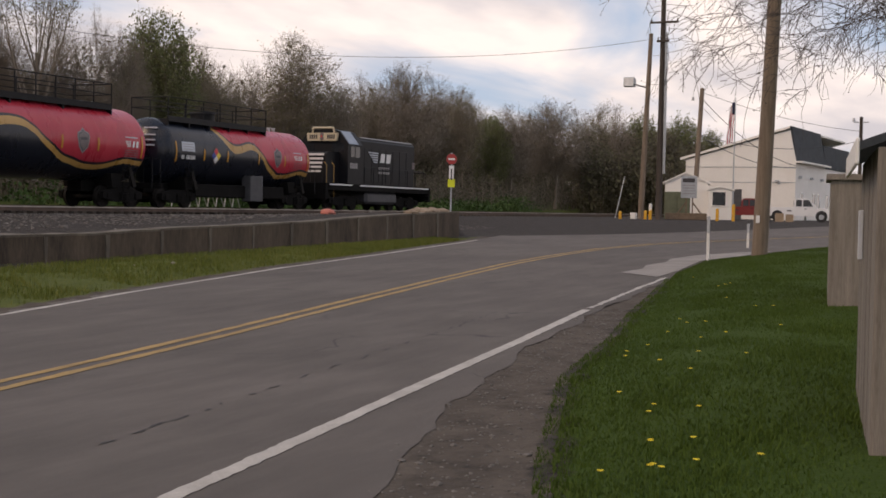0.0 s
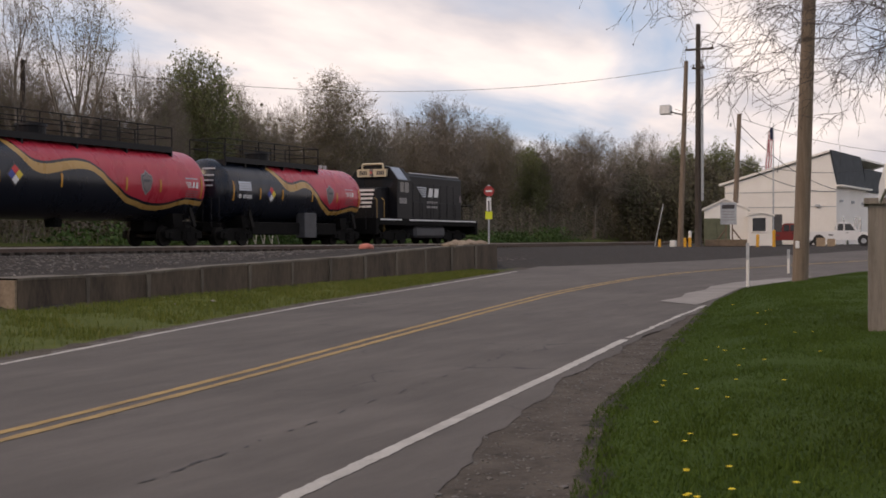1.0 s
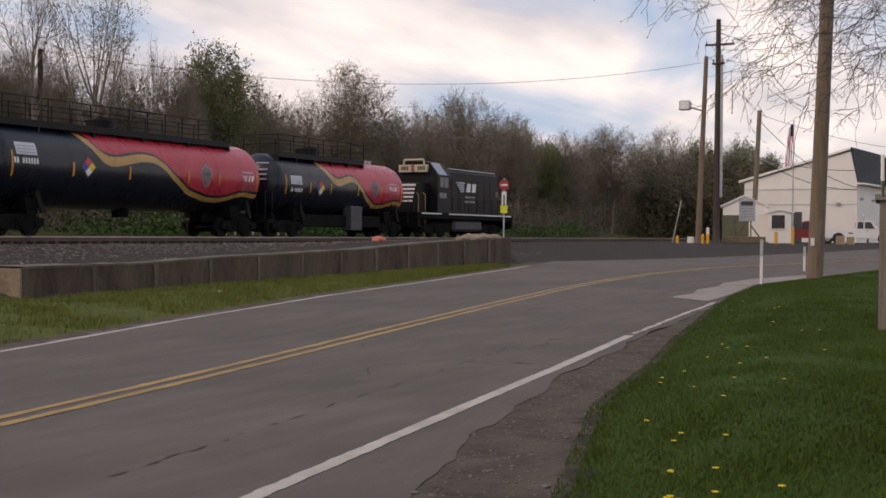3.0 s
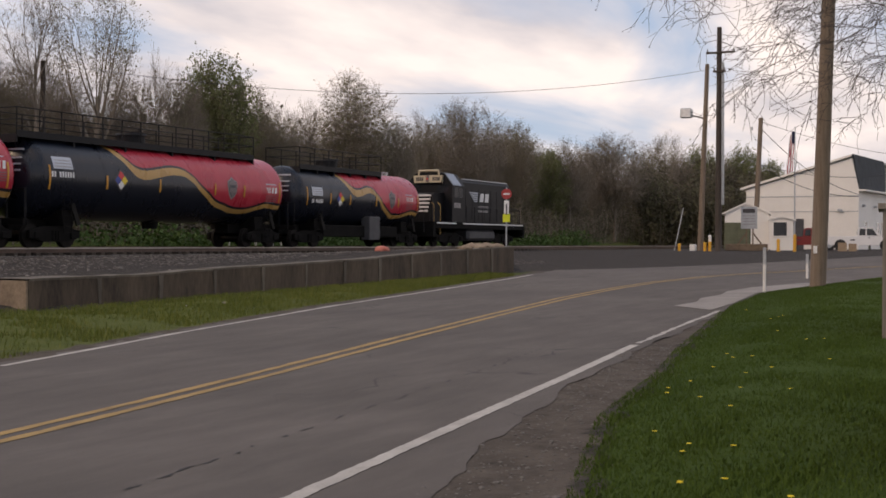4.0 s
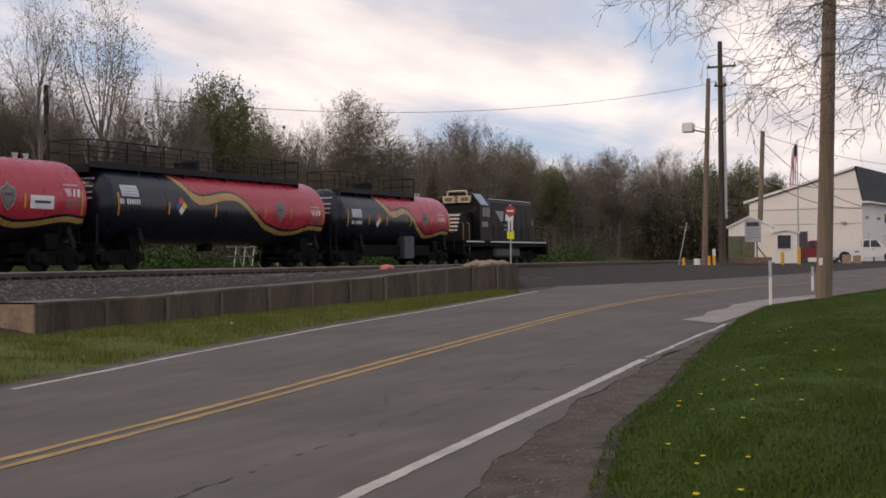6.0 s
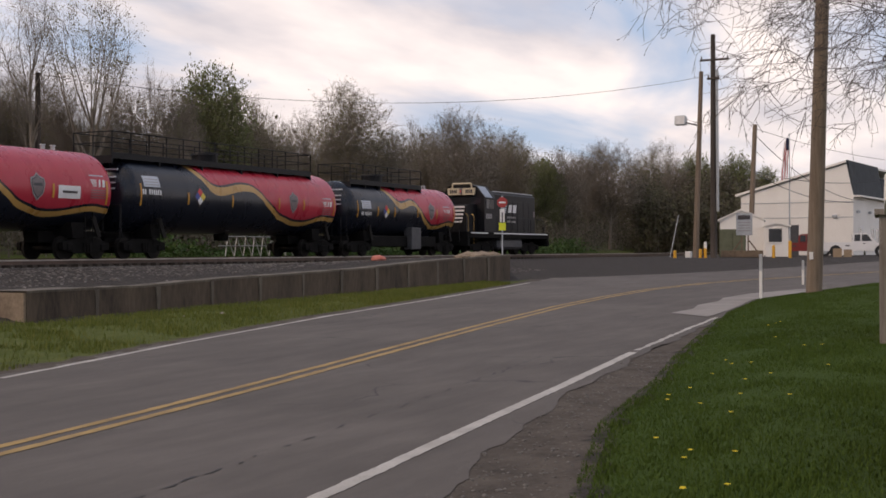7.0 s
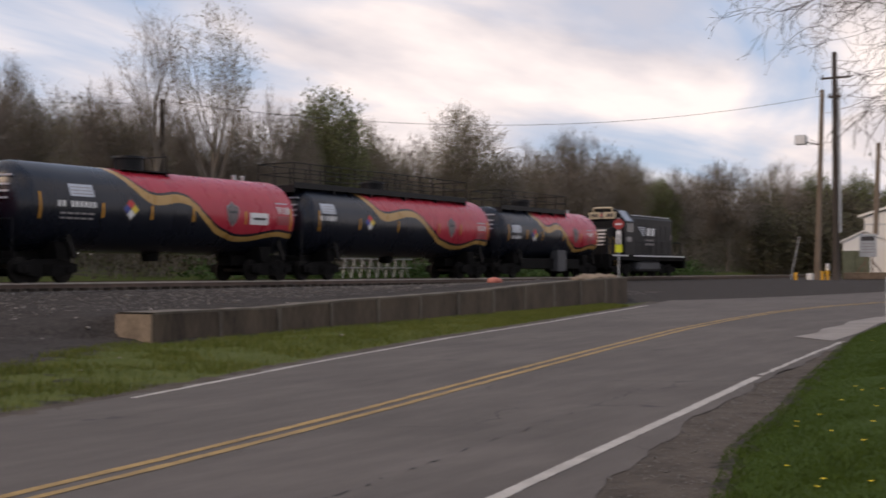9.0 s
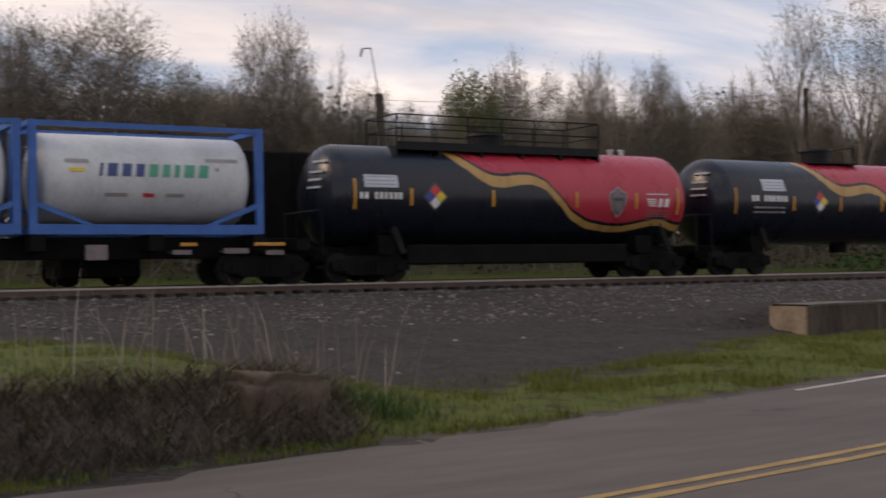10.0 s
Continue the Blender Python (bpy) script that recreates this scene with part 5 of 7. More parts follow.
def build_poles():
    near = wooden_pole((34.95, 6.10, land_at(34.95, 6.1) - 0.05), (35.05, 5.80, 10.6), 0.215, 0.165, "pole_wood", "weathered brown wooden utility pole in the grass")
    bm = bmesh.new()
    box(bm, -0.23, -0.205, -0.02, 0.08, 0.95, 1.15)
    part("number_tag", bm, M["white_paint"], near, "small white tag")
    dark = wooden_pole((87.4, 22.13, YARD_Z), (87.4, 22.13, 16.5), 0.24, 0.16, "dark_wood", "tall dark wooden pole with crossarms and a pale conduit")
    for z, w in ((13.7, 1.15), (12.4, 0.5)):
        bm = bmesh.new()
        box(bm, -0.28, -0.16, -w, w * 0.75, z - 0.07, z + 0.07, 0.01)
        for y in (-w + 0.1, w * 0.75 - 0.1):
            tube(bm, (-0.22, y, z + 0.07), (-0.22, y, z + 0.28), 0.05, 0.03, 8)
        part("crossarm", bm, M["dark_wood"], dark)
    bm = bmesh.new()
    tube(bm, (-0.1, -0.32, 3.2), (-0.1, -0.28, 13.0), 0.10, 0.10, 8)
    part("conduit", bm, M["galvanised"], dark, "pale grey conduit pipe")
    lampp = wooden_pole((90.0, 24.1, YARD_Z), (90.1, 23.68, 14.37), 0.22, 0.15, "pole_wood", "leaning wooden pole carrying a floodlight on an arm")
    bm = bmesh.new()
    tube(bm, (0, -0.28, 9.45), (-0.1, 0.75, 9.75), 0.06, 0.05, 6)
    part("arm", bm, M["dark_wood"], lampp)
    bm = bmesh.new()
    prism(bm, [(-0.35, 9.55), (0.25, 9.55), (0.35, 10.15), (-0.25, 10.25)], 0.65, 1.45)
    bmesh.ops.bevel(bm, geom=bm.edges[:], offset=0.05, segments=1, affect="EDGES")
    part("floodlight", bm, M["galvanised"], lampp, "pale grey unlit floodlight head")
    mid = wooden_pole((109.45, 24.6, YARD_Z), (109.54, 24.15, 12.29), 0.24, 0.19, "pole_wood", "stout wooden pole before the white building")
    bm = bmesh.new()
    box(bm, -0.3, -0.2, 0.15, 0.30, 10.2, 10.5)
    part("bracket", bm, M["galvanised"], mid)
    p2 = wooden_pole((51.9, 49.87, land_at(51.9, 49.87)), (51.9, 49.87, 11.25), 0.17, 0.13, "dark_wood", "dark wooden pole among the trees behind the track")
    lean = wooden_pole((23.2, 44.4, land_at(23.2, 44.4)), (22.88, 44.45, 8.6), 0.20, 0.16, "dark_wood", "dark pole with a thin bent rod on top")
    bm = bmesh.new()
    b = Vector((23.2, 44.4, land_at(23.2, 44.4)))
    tube(bm, Vector((22.88, 44.45, 8.5)) - b, Vector((22.62, 44.6, 10.45)) - b, 0.035, 0.03, 6)
    tube(bm, Vector((22.62, 44.6, 10.45)) - b, Vector((22.30, 44.7, 10.42)) - b, 0.035, 0.03, 6)
    tube(bm, Vector((22.30, 44.7, 10.42)) - b, Vector((22.20, 44.7, 10.10)) - b, 0.06, 0.05, 6)
    part("bent_rod", bm, M["galvanised"], lean, "thin bent metal rod")
    far = wooden_pole((131.0, 13.1, YARD_Z), (131.0, 13.1, 11.3), 0.2, 0.16, "dark_wood", "dark pole with a small lamp beyond the building")
    bm = bmesh.new()
    box(bm, -0.1, 0.1, -0.7, 0.7, 9.7, 9.8)
    tube(bm, (0, 0.7, 9.8), (0, 0.7, 10.15), 0.16, 0.10, 8)
    part("lamp_arm", bm, M["galvanised"], far)
    cable((51.9, 49.87, 11.2), (90.1, 23.7, 14.0), 1.7)
    cable((22.88, 44.45, 8.4), (51.9, 49.87, 11.1), 0.35, 0.008)
    cable((87.2, 23.0, 14.8), (90.1, 23.7, 14.2), 0.05)
    cable((87.2, 21.1, 14.7), (35.05, 5.8, 10.2), 0.6)
    cable((109.5, 24.2, 11.5), (123.4, 18.1, 6.2), 0.9, 0.03, "black service cable from pole to building")
    cable((109.5, 24.2, 8.2), (123.4, 18.1, 6.0), 0.7, 0.03, "black service cable from pole to building")
    cable((109.5, 24.2, 8.3), (131.0, 13.1, 9.0), 1.0, 0.03, "black service cable from pole to pole")
    cable((109.5, 24.2, 12.0), (131.0, 13.1, 9.9), 0.5, 0.02, "black service cable from pole to pole")


def build_main_building():
    """Local x runs to the right along the gable wall, y away."""
    m = pose(124.7, 29.25, YARD_Z, 0, 0, -94.4)
    house = empty("white_building", m, label="white painted building with a dark mansard roof", category="building")
    W, deep = 11.1, 27.0
    peak, eave_l, eave_r = (10.45, 8.85), 5.75, 5.65
    bm = bmesh.new()
    prism(bm, [(0.35, 0), (W, 0), (W, eave_r), (10.45, 8.6), (0.35, eave_l)], 0, 0.3)
    part("gable_wall", bm, M["siding"], house)
    bm = bmesh.new()
    box(bm, W - 0.3, W, 0.303, deep, 0, eave_r)
    part("side_wall", bm, M["siding"], house)
    bm = bmesh.new()
    box(bm, 0.35, 0.65, 0.303, deep, 0, eave_l - 0.05)
    part("side_wall", bm, M["siding"], house)
    bm = bmesh.new()
    box(bm, 0.65, W - 0.3, deep - 0.3, deep - 0.003, 0, 5.5)
    part("back_wall", bm, M["siding"], house)
    bm = bmesh.new()
    prism(bm, [(-0.15, 5.72), (10.45, 8.72), (10.45, 8.92), (-0.15, 5.95)], -0.25, deep + 0.2)
    part("roof", bm, M["siding"], house, "pale shallow roof with white fascia")
    bm = bmesh.new()
    prism(bm, [(W + 0.10, eave_r), (W + 0.10, eave_r + 0.15), (10.6, 8.95), (10.40, 8.95), (10.48, 8.7), (W - 0.1, eave_r)], 0.06, 13.0)
    part("mansard_roof", bm, M["roofing"], house, "dark shingled mansard slope")
    bm = bmesh.new()
    prism(bm, [(W + 0.10, eave_r - 0.3), (W + 0.10, eave_r), (10.9, 7.8), (10.6, 7.8), (W - 0.1, eave_r)], 13.003, deep)
    part("mansard_roof", bm, M["roofing"], house, "lower dark shingled mansard slope")
    bm = bmesh.new()
    box(bm, W - 0.05, W + 0.65, -0.1, 13.2, eave_r - 0.18, eave_r - 0.02)
    part("soffit", bm, M["siding"], house, "white soffit box")
    for z in (3.55, 5.0):
        bm = bmesh.new()
        box(bm, 0.36, W - 0.02, -0.05, -0.003, z, z + 0.07)
        part("siding_joint", bm, M["galvanised"], house)
    # siding boards on the gable wall
    for k in range(22):
        bm = bmesh.new()
        z = 0.15 + k * 0.24
        prism(bm, [(0.38, z), (W - 0.01, z), (W - 0.01, z + 0.225), (0.38, z + 0.225)], -0.022 - 0.004 * (k % 2), -0.002)
        part("board", bm, M["siding"], house)
    for x, z, w, h, d in ((4.1, 0.0, 1.9, 2.9, -0.06),):
        bm = bmesh.new()
        box(bm, x, x + w, d, -0.03, z, z + h)
        part("door", bm, M["box_grey"], house, "dark recessed doorway")
    for k, y in enumerate((2.2, 3.9, 7.5, 9.6, 14.0, 17.5)):
        bm = bmesh.new()
        h0, h1 = (0.0, 2.1) if k == 1 else (1.0, 2.6)
        box(bm, W + 0.004, W + 0.05, y, y + 1.0, h0, h1)
        w = part("window", bm, M["glass"], house, "dark window")
        bm = bmesh.new()
        for a, b, c, d in ((y - 0.08, y + 1.08, h1, h1 + 0.08), (y - 0.08, y, h0, h1), (y + 1.0, y + 1.08, h0, h1)):
            box(bm, W + 0.002, W + 0.07, a, b, c, d)
        part("window_frame", bm, M["siding"], w)
    for y in (1.2, 6.2, 11.0):
        bm = bmesh.new()
        box(bm, W, W + 0.3, y, y + 0.35, 4.0, 4.25, 0.03)
        part("wall_lamp", bm, M["galvanised"], house)
    bm = bmesh.new()
    box(bm, 9.2, 9.6, -0.3, -0.03, 3.55, 3.8, 0.03)
    part("wall_lamp", bm, M["galvanised"], house)


def gable_hut(name, m, w, d, eave, peak, label, window=None):
    hut = empty(name, m, label=label, category="hut")
    bm = bmesh.new()
    prism(bm, [(0, 0), (w, 0), (w, eave), (w * 0.48, peak), (0, eave)], 0, d)
    part("wall", bm, M["siding"], hut)
    for a, b in (((-0.2, eave - 0.12), (w * 0.48, peak)), ((w * 0.48, peak), (w + 0.2, eave - 0.12))):
        bm = bmesh.new()
        prism(bm, [a, b, (b[0], b[1] + 0.12), (a[0], a[1] + 0.12)], -0.15, d + 0.15)
        part("roof_slope", bm, M["siding"], hut)
    if window:
        x0, x1, z0, z1 = window
        bm = bmesh.new()
        box(bm, x0, x1, -0.03, -0.002, z0, z1)
        win = part("window", bm, M["glass"], hut, "large dark window")
        bm = bmesh.new()
        for a, b, c, e in ((x0 - 0.07, x1 + 0.07, z1, z1 + 0.07), (x0 - 0.07, x1 + 0.07, z0 - 0.07, z0), (x0 - 0.07, x0, z0, z1), (x1, x1 + 0.07, z0, z1)):
            box(bm, a, b, -0.06, -0.004, c, e)
        part("window_frame", bm, M["siding"], win)
    return hut


def bollard(x, y, h, mat="bollard", label="short yellow steel bollard on the asphalt"):
    b = empty("bollard", pose(x, y, YARD_Z), label=label, category="bollard", group="yard bollards")
    bm = bmesh.new()
    tube(bm, (0, 0, 0), (0, 0, h - 0.05), 0.11, 0.11, 12)
    tube(bm, (0, 0, h - 0.05), (0, 0, h), 0.11, 0.06, 12)
    part("post", bm, M[mat], b)


def build_yard_things():
    gable_hut("gate_hut", pose(101.1, 25.1, YARD_Z, 0, 0, -77), 3.4, 4.0, 2.95, 3.7, "small white gabled hut in the yard")
    gable_hut("guard_booth", pose(100.92, 21.46, YARD_Z, 0, 0, -78), 1.75, 1.6, 2.45, 2.6, "small white booth with a large dark window", (0.25, 1.25, 1.15, 2.2))
    cab = empty("equipment_cabinet", pose(95.28, 23.7, YARD_Z, 0, 0, -77), label="olive green metal cabinet beside the hut", category="cabinet")
    bm = bmesh.new()
    box(bm, 0, 1.95, 0, 1.2, 0, 2.1, 0.03)
    part("body", bm, M["green_box"], cab)
    for x in (0.08, 1.0):
        bm = bmesh.new()
        box(bm, x, x + 0.87, -0.03, -0.002, 0.12, 1.98, 0.01)
        part("door", bm, M["green_box"], cab)
    board = empty("notice_board", pose(92.6, 21.8, YARD_Z, 0, 0, -77), label="grey notice board on braced wooden posts", category="sign")
    bm = bmesh.new()
    box(bm, 0, 1.15, -0.05, 0.0, 1.6, 3.2, 0.01)
    part("panel", bm, M["galvanised"], board)
    for z0, z1, m in ((2.75, 3.05, "dark_decal"), (2.5, 2.56, "grey_decal"), (2.3, 2.36, "grey_decal"), (2.1, 2.16, "grey_decal"), (1.9, 1.96, "grey_decal")):
        bm = bmesh.new()
        box(bm, 0.12, 1.0, -0.056, -0.051, z0, z1)
        part("lettering_bar", bm, M[m], board)
    for x in (0.35, 0.8):
        bm = bmesh.new()
        box(bm, x, x + 0.1, 0.002, 0.1, 0, 3.1)
        part("post", bm, M["timber"], board)
    for a, b in (((0.4, 1.3), (-0.5, 0.1)), ((0.85, 1.3), (1.75, 0.1))):
        bm = bmesh.new()
        tube(bm, (a[0], 0.05, a[1]), (b[0], 0.05, b[1]), 0.06, 0.06, 6)
        part("brace", bm, M["timber"], board)
    bm = bmesh.new()
    box(bm, -1.1, 1.9, -0.35, 0.0, 0, 0.5, 0.03)
    part("planter_beam", bm, M["timber"], board)
    for x, y, h in ((84.8, 24.14, 0.52), (85.25, 22.5, 0.62), (85.33, 22.18, 0.66), (86.4, 17.82, 0.85), (86.6, 16.78, 1.15)):
        bollard(x, y, h)
    bollard(85.6, 22.25, 1.1, "marker_white", "white marker post beside yellow bollards")
    bm = bmesh.new()
    box(bm, 86.8, 87.2, 23.6, 24.0, YARD_Z, YARD_Z + 0.45, 0.03)
    part("utility_box", bm, M["marker_white"], label="small white utility box on the asphalt", category="box")
    for x, y, s in ((94.0, 15.2, 0.62), (94.3, 14.5, 0.55)):
        crate = empty("crate", pose(x, y, YARD_Z, 0, 0, -80), label="tan slatted crate standing in the yard", category="crate")
        bm = bmesh.new()
        box(bm, 0.02, s - 0.02, 0.02, s - 0.02, 0, s)
        part("body", bm, M["cardboard"], crate)
        for k in range(4):
            bm = bmesh.new()
            box(bm, 0, s, 0, 0.018, k * s / 4, k * s / 4 + s / 5)
            part("slat", bm, M["cardboard"], crate)
    flag = empty("flagpole", pose(108.15, 21.0, YARD_Z), label="tall thin flagpole with a hanging striped flag", category="flagpole")
    bm = bmesh.new()
    tube(bm, (0, 0, 0), (0, 0, 10.15), 0.07, 0.04, 10)
    tube(bm, (0, 0, 10.15), (0, 0, 10.28), 0.06, 0.03, 8)
    part("pole", bm, M["galvanised"], flag)
    # the limp flag hangs in upright folds of alternating stripes
    for k in range(6):
        bm = bmesh.new()
        rows = []
        for i in range(15):
            z = 9.85 - i * 0.235 - 0.05 * k
            sway = 0.05 + 0.062 * k + 0.022 * i * (0.4 + 0.12 * k) + 0.02 * math.sin(i * 0.9 + k)
            x = 0.07 * math.sin(k * 1.9 + i * 0.25)
            rows.append([bm.verts.new((x + e, sway + w, z)) for w, e in ((0.0, 0.0), (0.075, 0.03), (0.075, 0.045), (0.0, 0.015))])
        for p, q in zip(rows, rows[1:]):
            for j in range(4):
                bm.faces.new((p[j], p[(j + 1) % 4], q[(j + 1) % 4], q[j]))
        bmesh.ops.recalc_face_normals(bm, faces=bm.faces[:])
        part("flag_stripe", bm, M["flag_white" if k % 2 else "flag_red"], flag)
    bm = bmesh.new()
    prism(bm, [(-0.10, 8.95), (0.10, 8.85), (0.11, 9.88), (-0.10, 9.9)], 0.05, 0.26)
    bmesh.ops.bevel(bm, geom=bm.edges[:], offset=0.04, segments=1, affect="EDGES")
    part("flag_canton", bm, M["flag_blue"], flag, "dark blue corner of the flag")
    white = empty("leaning_post", pose(91.43, 26.4, YARD_Z + 0.02), label="thin pale leaning post beside the rails", category="post")
    bm = bmesh.new()
    tube(bm, (0, 0, 0), (0.17, -0.6, 3.1), 0.045, 0.04, 8)
    part("shaft", bm, M["galvanised"], white)


def pickup(name, m, paint, label):
    """Local x forward, z up; the near flank faces -y."""
    car = empty(name, m, label=label, category="pickup truck")
    bm = bmesh.new()
    prism(bm, [(0, 0.55), (0, 1.12), (2.35, 1.14), (4.1, 1.12), (5.45, 1.02), (5.6, 0.85), (5.6, 0.5), (5.1, 0.42), (0.3, 0.42)], -0.92, 0.92)
    bmesh.ops.bevel(bm, geom=[e for e in bm.edges if e.calc_length() > 1.0], offset=0.05, segments=2, affect="EDGES")
    part("body", bm, M[paint], car)
    bm = bmesh.new()
    prism(bm, [(2.4, 1.1), (2.5, 1.80), (2.75, 1.87), (3.6, 1.87), (4.3, 1.12)], -0.80, 0.80)
    bmesh.ops.bevel(bm, geom=[e for e in bm.edges if e.calc_length() > 1.0], offset=0.06, segments=2, affect="EDGES")
    cab = part("cab", bm, M[paint], car)
    for y in (-0.815, 0.80):
        for x0, x1, x2, x3 in ((2.58, 3.05, 3.05, 2.62), (3.15, 3.95, 3.58, 3.15)):
            bm = bmesh.new()
            prism(bm, [(x0, 1.22), (x1, 1.22), (x2, 1.75), (x3, 1.75)], y, y + 0.015)
            part("side_window", bm, M["glass"], cab)
    bm = bmesh.new()
    box(bm, 2.405, 2.43, -0.6, 0.6, 1.25, 1.72)
    part("rear_window", bm, M["glass"], cab)
    for x in (1.15, 4.6):
        for y in (-0.93, 0.71):
            bm = bmesh.new()
            tube(bm, (x, y, 0.38), (x, y + 0.22, 0.38), 0.38, 0.38, 22)
            w = part("wheel", bm, M["tyre"], car)
            bm = bmesh.new()
            yy = y - 0.012 if y < 0 else y + 0.22
            tube(bm, (x, yy, 0.38), (x, yy + 0.012, 0.38), 0.21, 0.21, 16)
            part("rim", bm, M["galvanised"], w)
        bm = bmesh.new()
        tube(bm, (x, -0.935, 0.42), (x, -0.90, 0.42), 0.47, 0.47, 22)
        part("wheel_arch", bm, M["tyre"], car)
    bm = bmesh.new()
    box(bm, -0.14, 0.0, -0.9, 0.9, 0.48, 0.66, 0.03)
    part("bumper", bm, M["galvanised"], car)
    bm = bmesh.new()
    box(bm, -0.015, 0.02, -0.91, -0.78, 0.75, 1.05)
    part("tail_light", bm, M["red_sign"], car)
    for x0, x1 in ((1.9, 2.25),):
        bm = bmesh.new()
        box(bm, x0, x1, -0.932, -0.921, 0.80, 0.90)
        part("badge_bar", bm, M["dark_decal"], car)
    bm = bmesh.new()
    box(bm, 3.25, 3.42, -0.94, -0.921, 1.0, 1.05)
    part("door_handle", bm, M["tyre"], car)
    return car


def build_shed():
    """The grey shed that stands along the lawn."""
    ang = math.degrees(math.atan2(1.93 - 0.78, 17.93 - 8.89))
    shed = empty("shed", pose(7.45, 0.735, 0.02, 0, 0, ang), label="weathered grey shed with a pale eave board", category="shed")
    L, h = 2.72, 1.95
    bm = bmesh.new()
    box(bm, 0, L, -3.2, -0.02, 0, h)
    part("wall", bm, M["fence_wood"], shed)
    n = 5
    w = L / n
    bm = bmesh.new()
    box(bm, 0.004, w - 0.004, -0.02, 0.0, 0.02, h)
    me = bpy.data.meshes.new("board")
    bm.to_mesh(me)
    bm.free()
    for k in range(n):
        ob = hang("board", me, M["fence_wood"], shed)
        ob.matrix_basis = pose(k * w, 0.002 * (k % 3), 0)
    bm = bmesh.new()
    vs = [(-0.02, 0.10, h - 0.02), (L + 0.10, 0.10, h - 0.02), (L + 0.10, -1.6, h + 0.62), (-0.02, -1.6, h + 0.62)]
    a = [bm.verts.new(v) for v in vs]
    b = [bm.verts.new((x, y, z + 0.05)) for x, y, z in vs]
    bm.faces.new(a[::-1]); bm.faces.new(b)
    for k in range(4):
        bm.faces.new((a[k], a[(k + 1) % 4], b[(k + 1) % 4], b[k]))
    bmesh.ops.recalc_face_normals(bm, faces=bm.faces[:])
    part("roof", bm, M["roofing"], shed, "dark felt roof")
    bm = bmesh.new()
    box(bm, -0.02, L + 0.10, 0.101, 0.122, h - 0.10, h + 0.05, 0.006)
    part("fascia_board", bm, M["siding"], shed, "pale fascia board")
    bm = bmesh.new()
    box(bm, 1.95, 2.03, 0.006, 0.04, 1.25, 1.6, 0.005)
    part("meter_plate", bm, M["pale_panel"], shed, "small pale plate")
    annex = empty("shed_annex", pose(18.1, 2.24, 0.12, 0, 0, ang), label="lower flat-topped grey shed beside the lawn", category="shed")
    bm = bmesh.new()
    box(bm, 0, 1.9, -2.6, 0, 0, 1.95)
    part("wall", bm, M["fence_wood"], annex)
    for k in range(4):
        bm = bmesh.new()
        box(bm, k * 0.475 + 0.005, k * 0.475 + 0.47, 0.002, 0.02, 0.02, 1.95)
        part("board", bm, M["fence_wood"], annex)
    bm = bmesh.new()
    box(bm, -0.06, 1.96, -2.66, 0.08, 1.953, 2.03)
    part("roof", bm, M["fence_wood"], annex)


def marker_post(x, y, h):
    p = empty("marker_post", pose(x, y, float(road_z(x))), label="thin white roadside marker post with grey top", category="post", group="marker posts")
    bm = bmesh.new()
    box(bm, -0.025, 0.025, -0.038, 0.038, -0.2, h * 0.62, 0.01)
    part("stake", bm, M["marker_white"], p)
    bm = bmesh.new()
    box(bm, -0.027, 0.027, -0.040, 0.040, h * 0.622, h, 0.01)
    part("top_sleeve", bm, M["galvanised"], p, "grey top")


def build_crossing_sign():
    x, y = 53.3, 23.2
    s = empty("crossing_sign", pose(x, y, land_at(x, y), 0, 0, -66), label="signs stacked on a thin post by the rails", category="road sign")
    h = 4.1 - land_at(x, y)
    bm = bmesh.new()
    box(bm, -0.035, 0.035, 0.0, 0.05, -0.3, h)
    part("post", bm, M["galvanised"], s)
    bm = bmesh.new()
    prism(bm, [(0.25 * math.cos(math.radians(22.5 + 45 * k)), h - 0.3 + 0.25 * math.sin(math.radians(22.5 + 45 * k))) for k in range(8)], -0.02, -0.002)
    st = part("octagon_sign", bm, M["red_sign"], s, "red octagonal sign")
    bm = bmesh.new()
    box(bm, -0.15, 0.15, -0.026, -0.021, h - 0.34, h - 0.26)
    part("lettering_bar", bm, M["white_paint"], st)
    bm = bmesh.new()
    box(bm, -0.11, 0.11, -0.02, -0.002, h - 1.2, h - 0.6)
    part("white_plate", bm, M["white_paint"], s, "white plate")
    bm = bmesh.new()
    box(bm, -0.03, 0.03, -0.026, -0.021, h - 1.25, h - 0.75)
    part("lettering_bar", bm, M["dark_decal"], s)
    bm = bmesh.new()
    box(bm, -0.16, 0.16, -0.02, -0.002, h - 1.58, h - 1.22)
    part("yellow_plate", bm, M["yellow_sign"], s, "lime yellow plate")


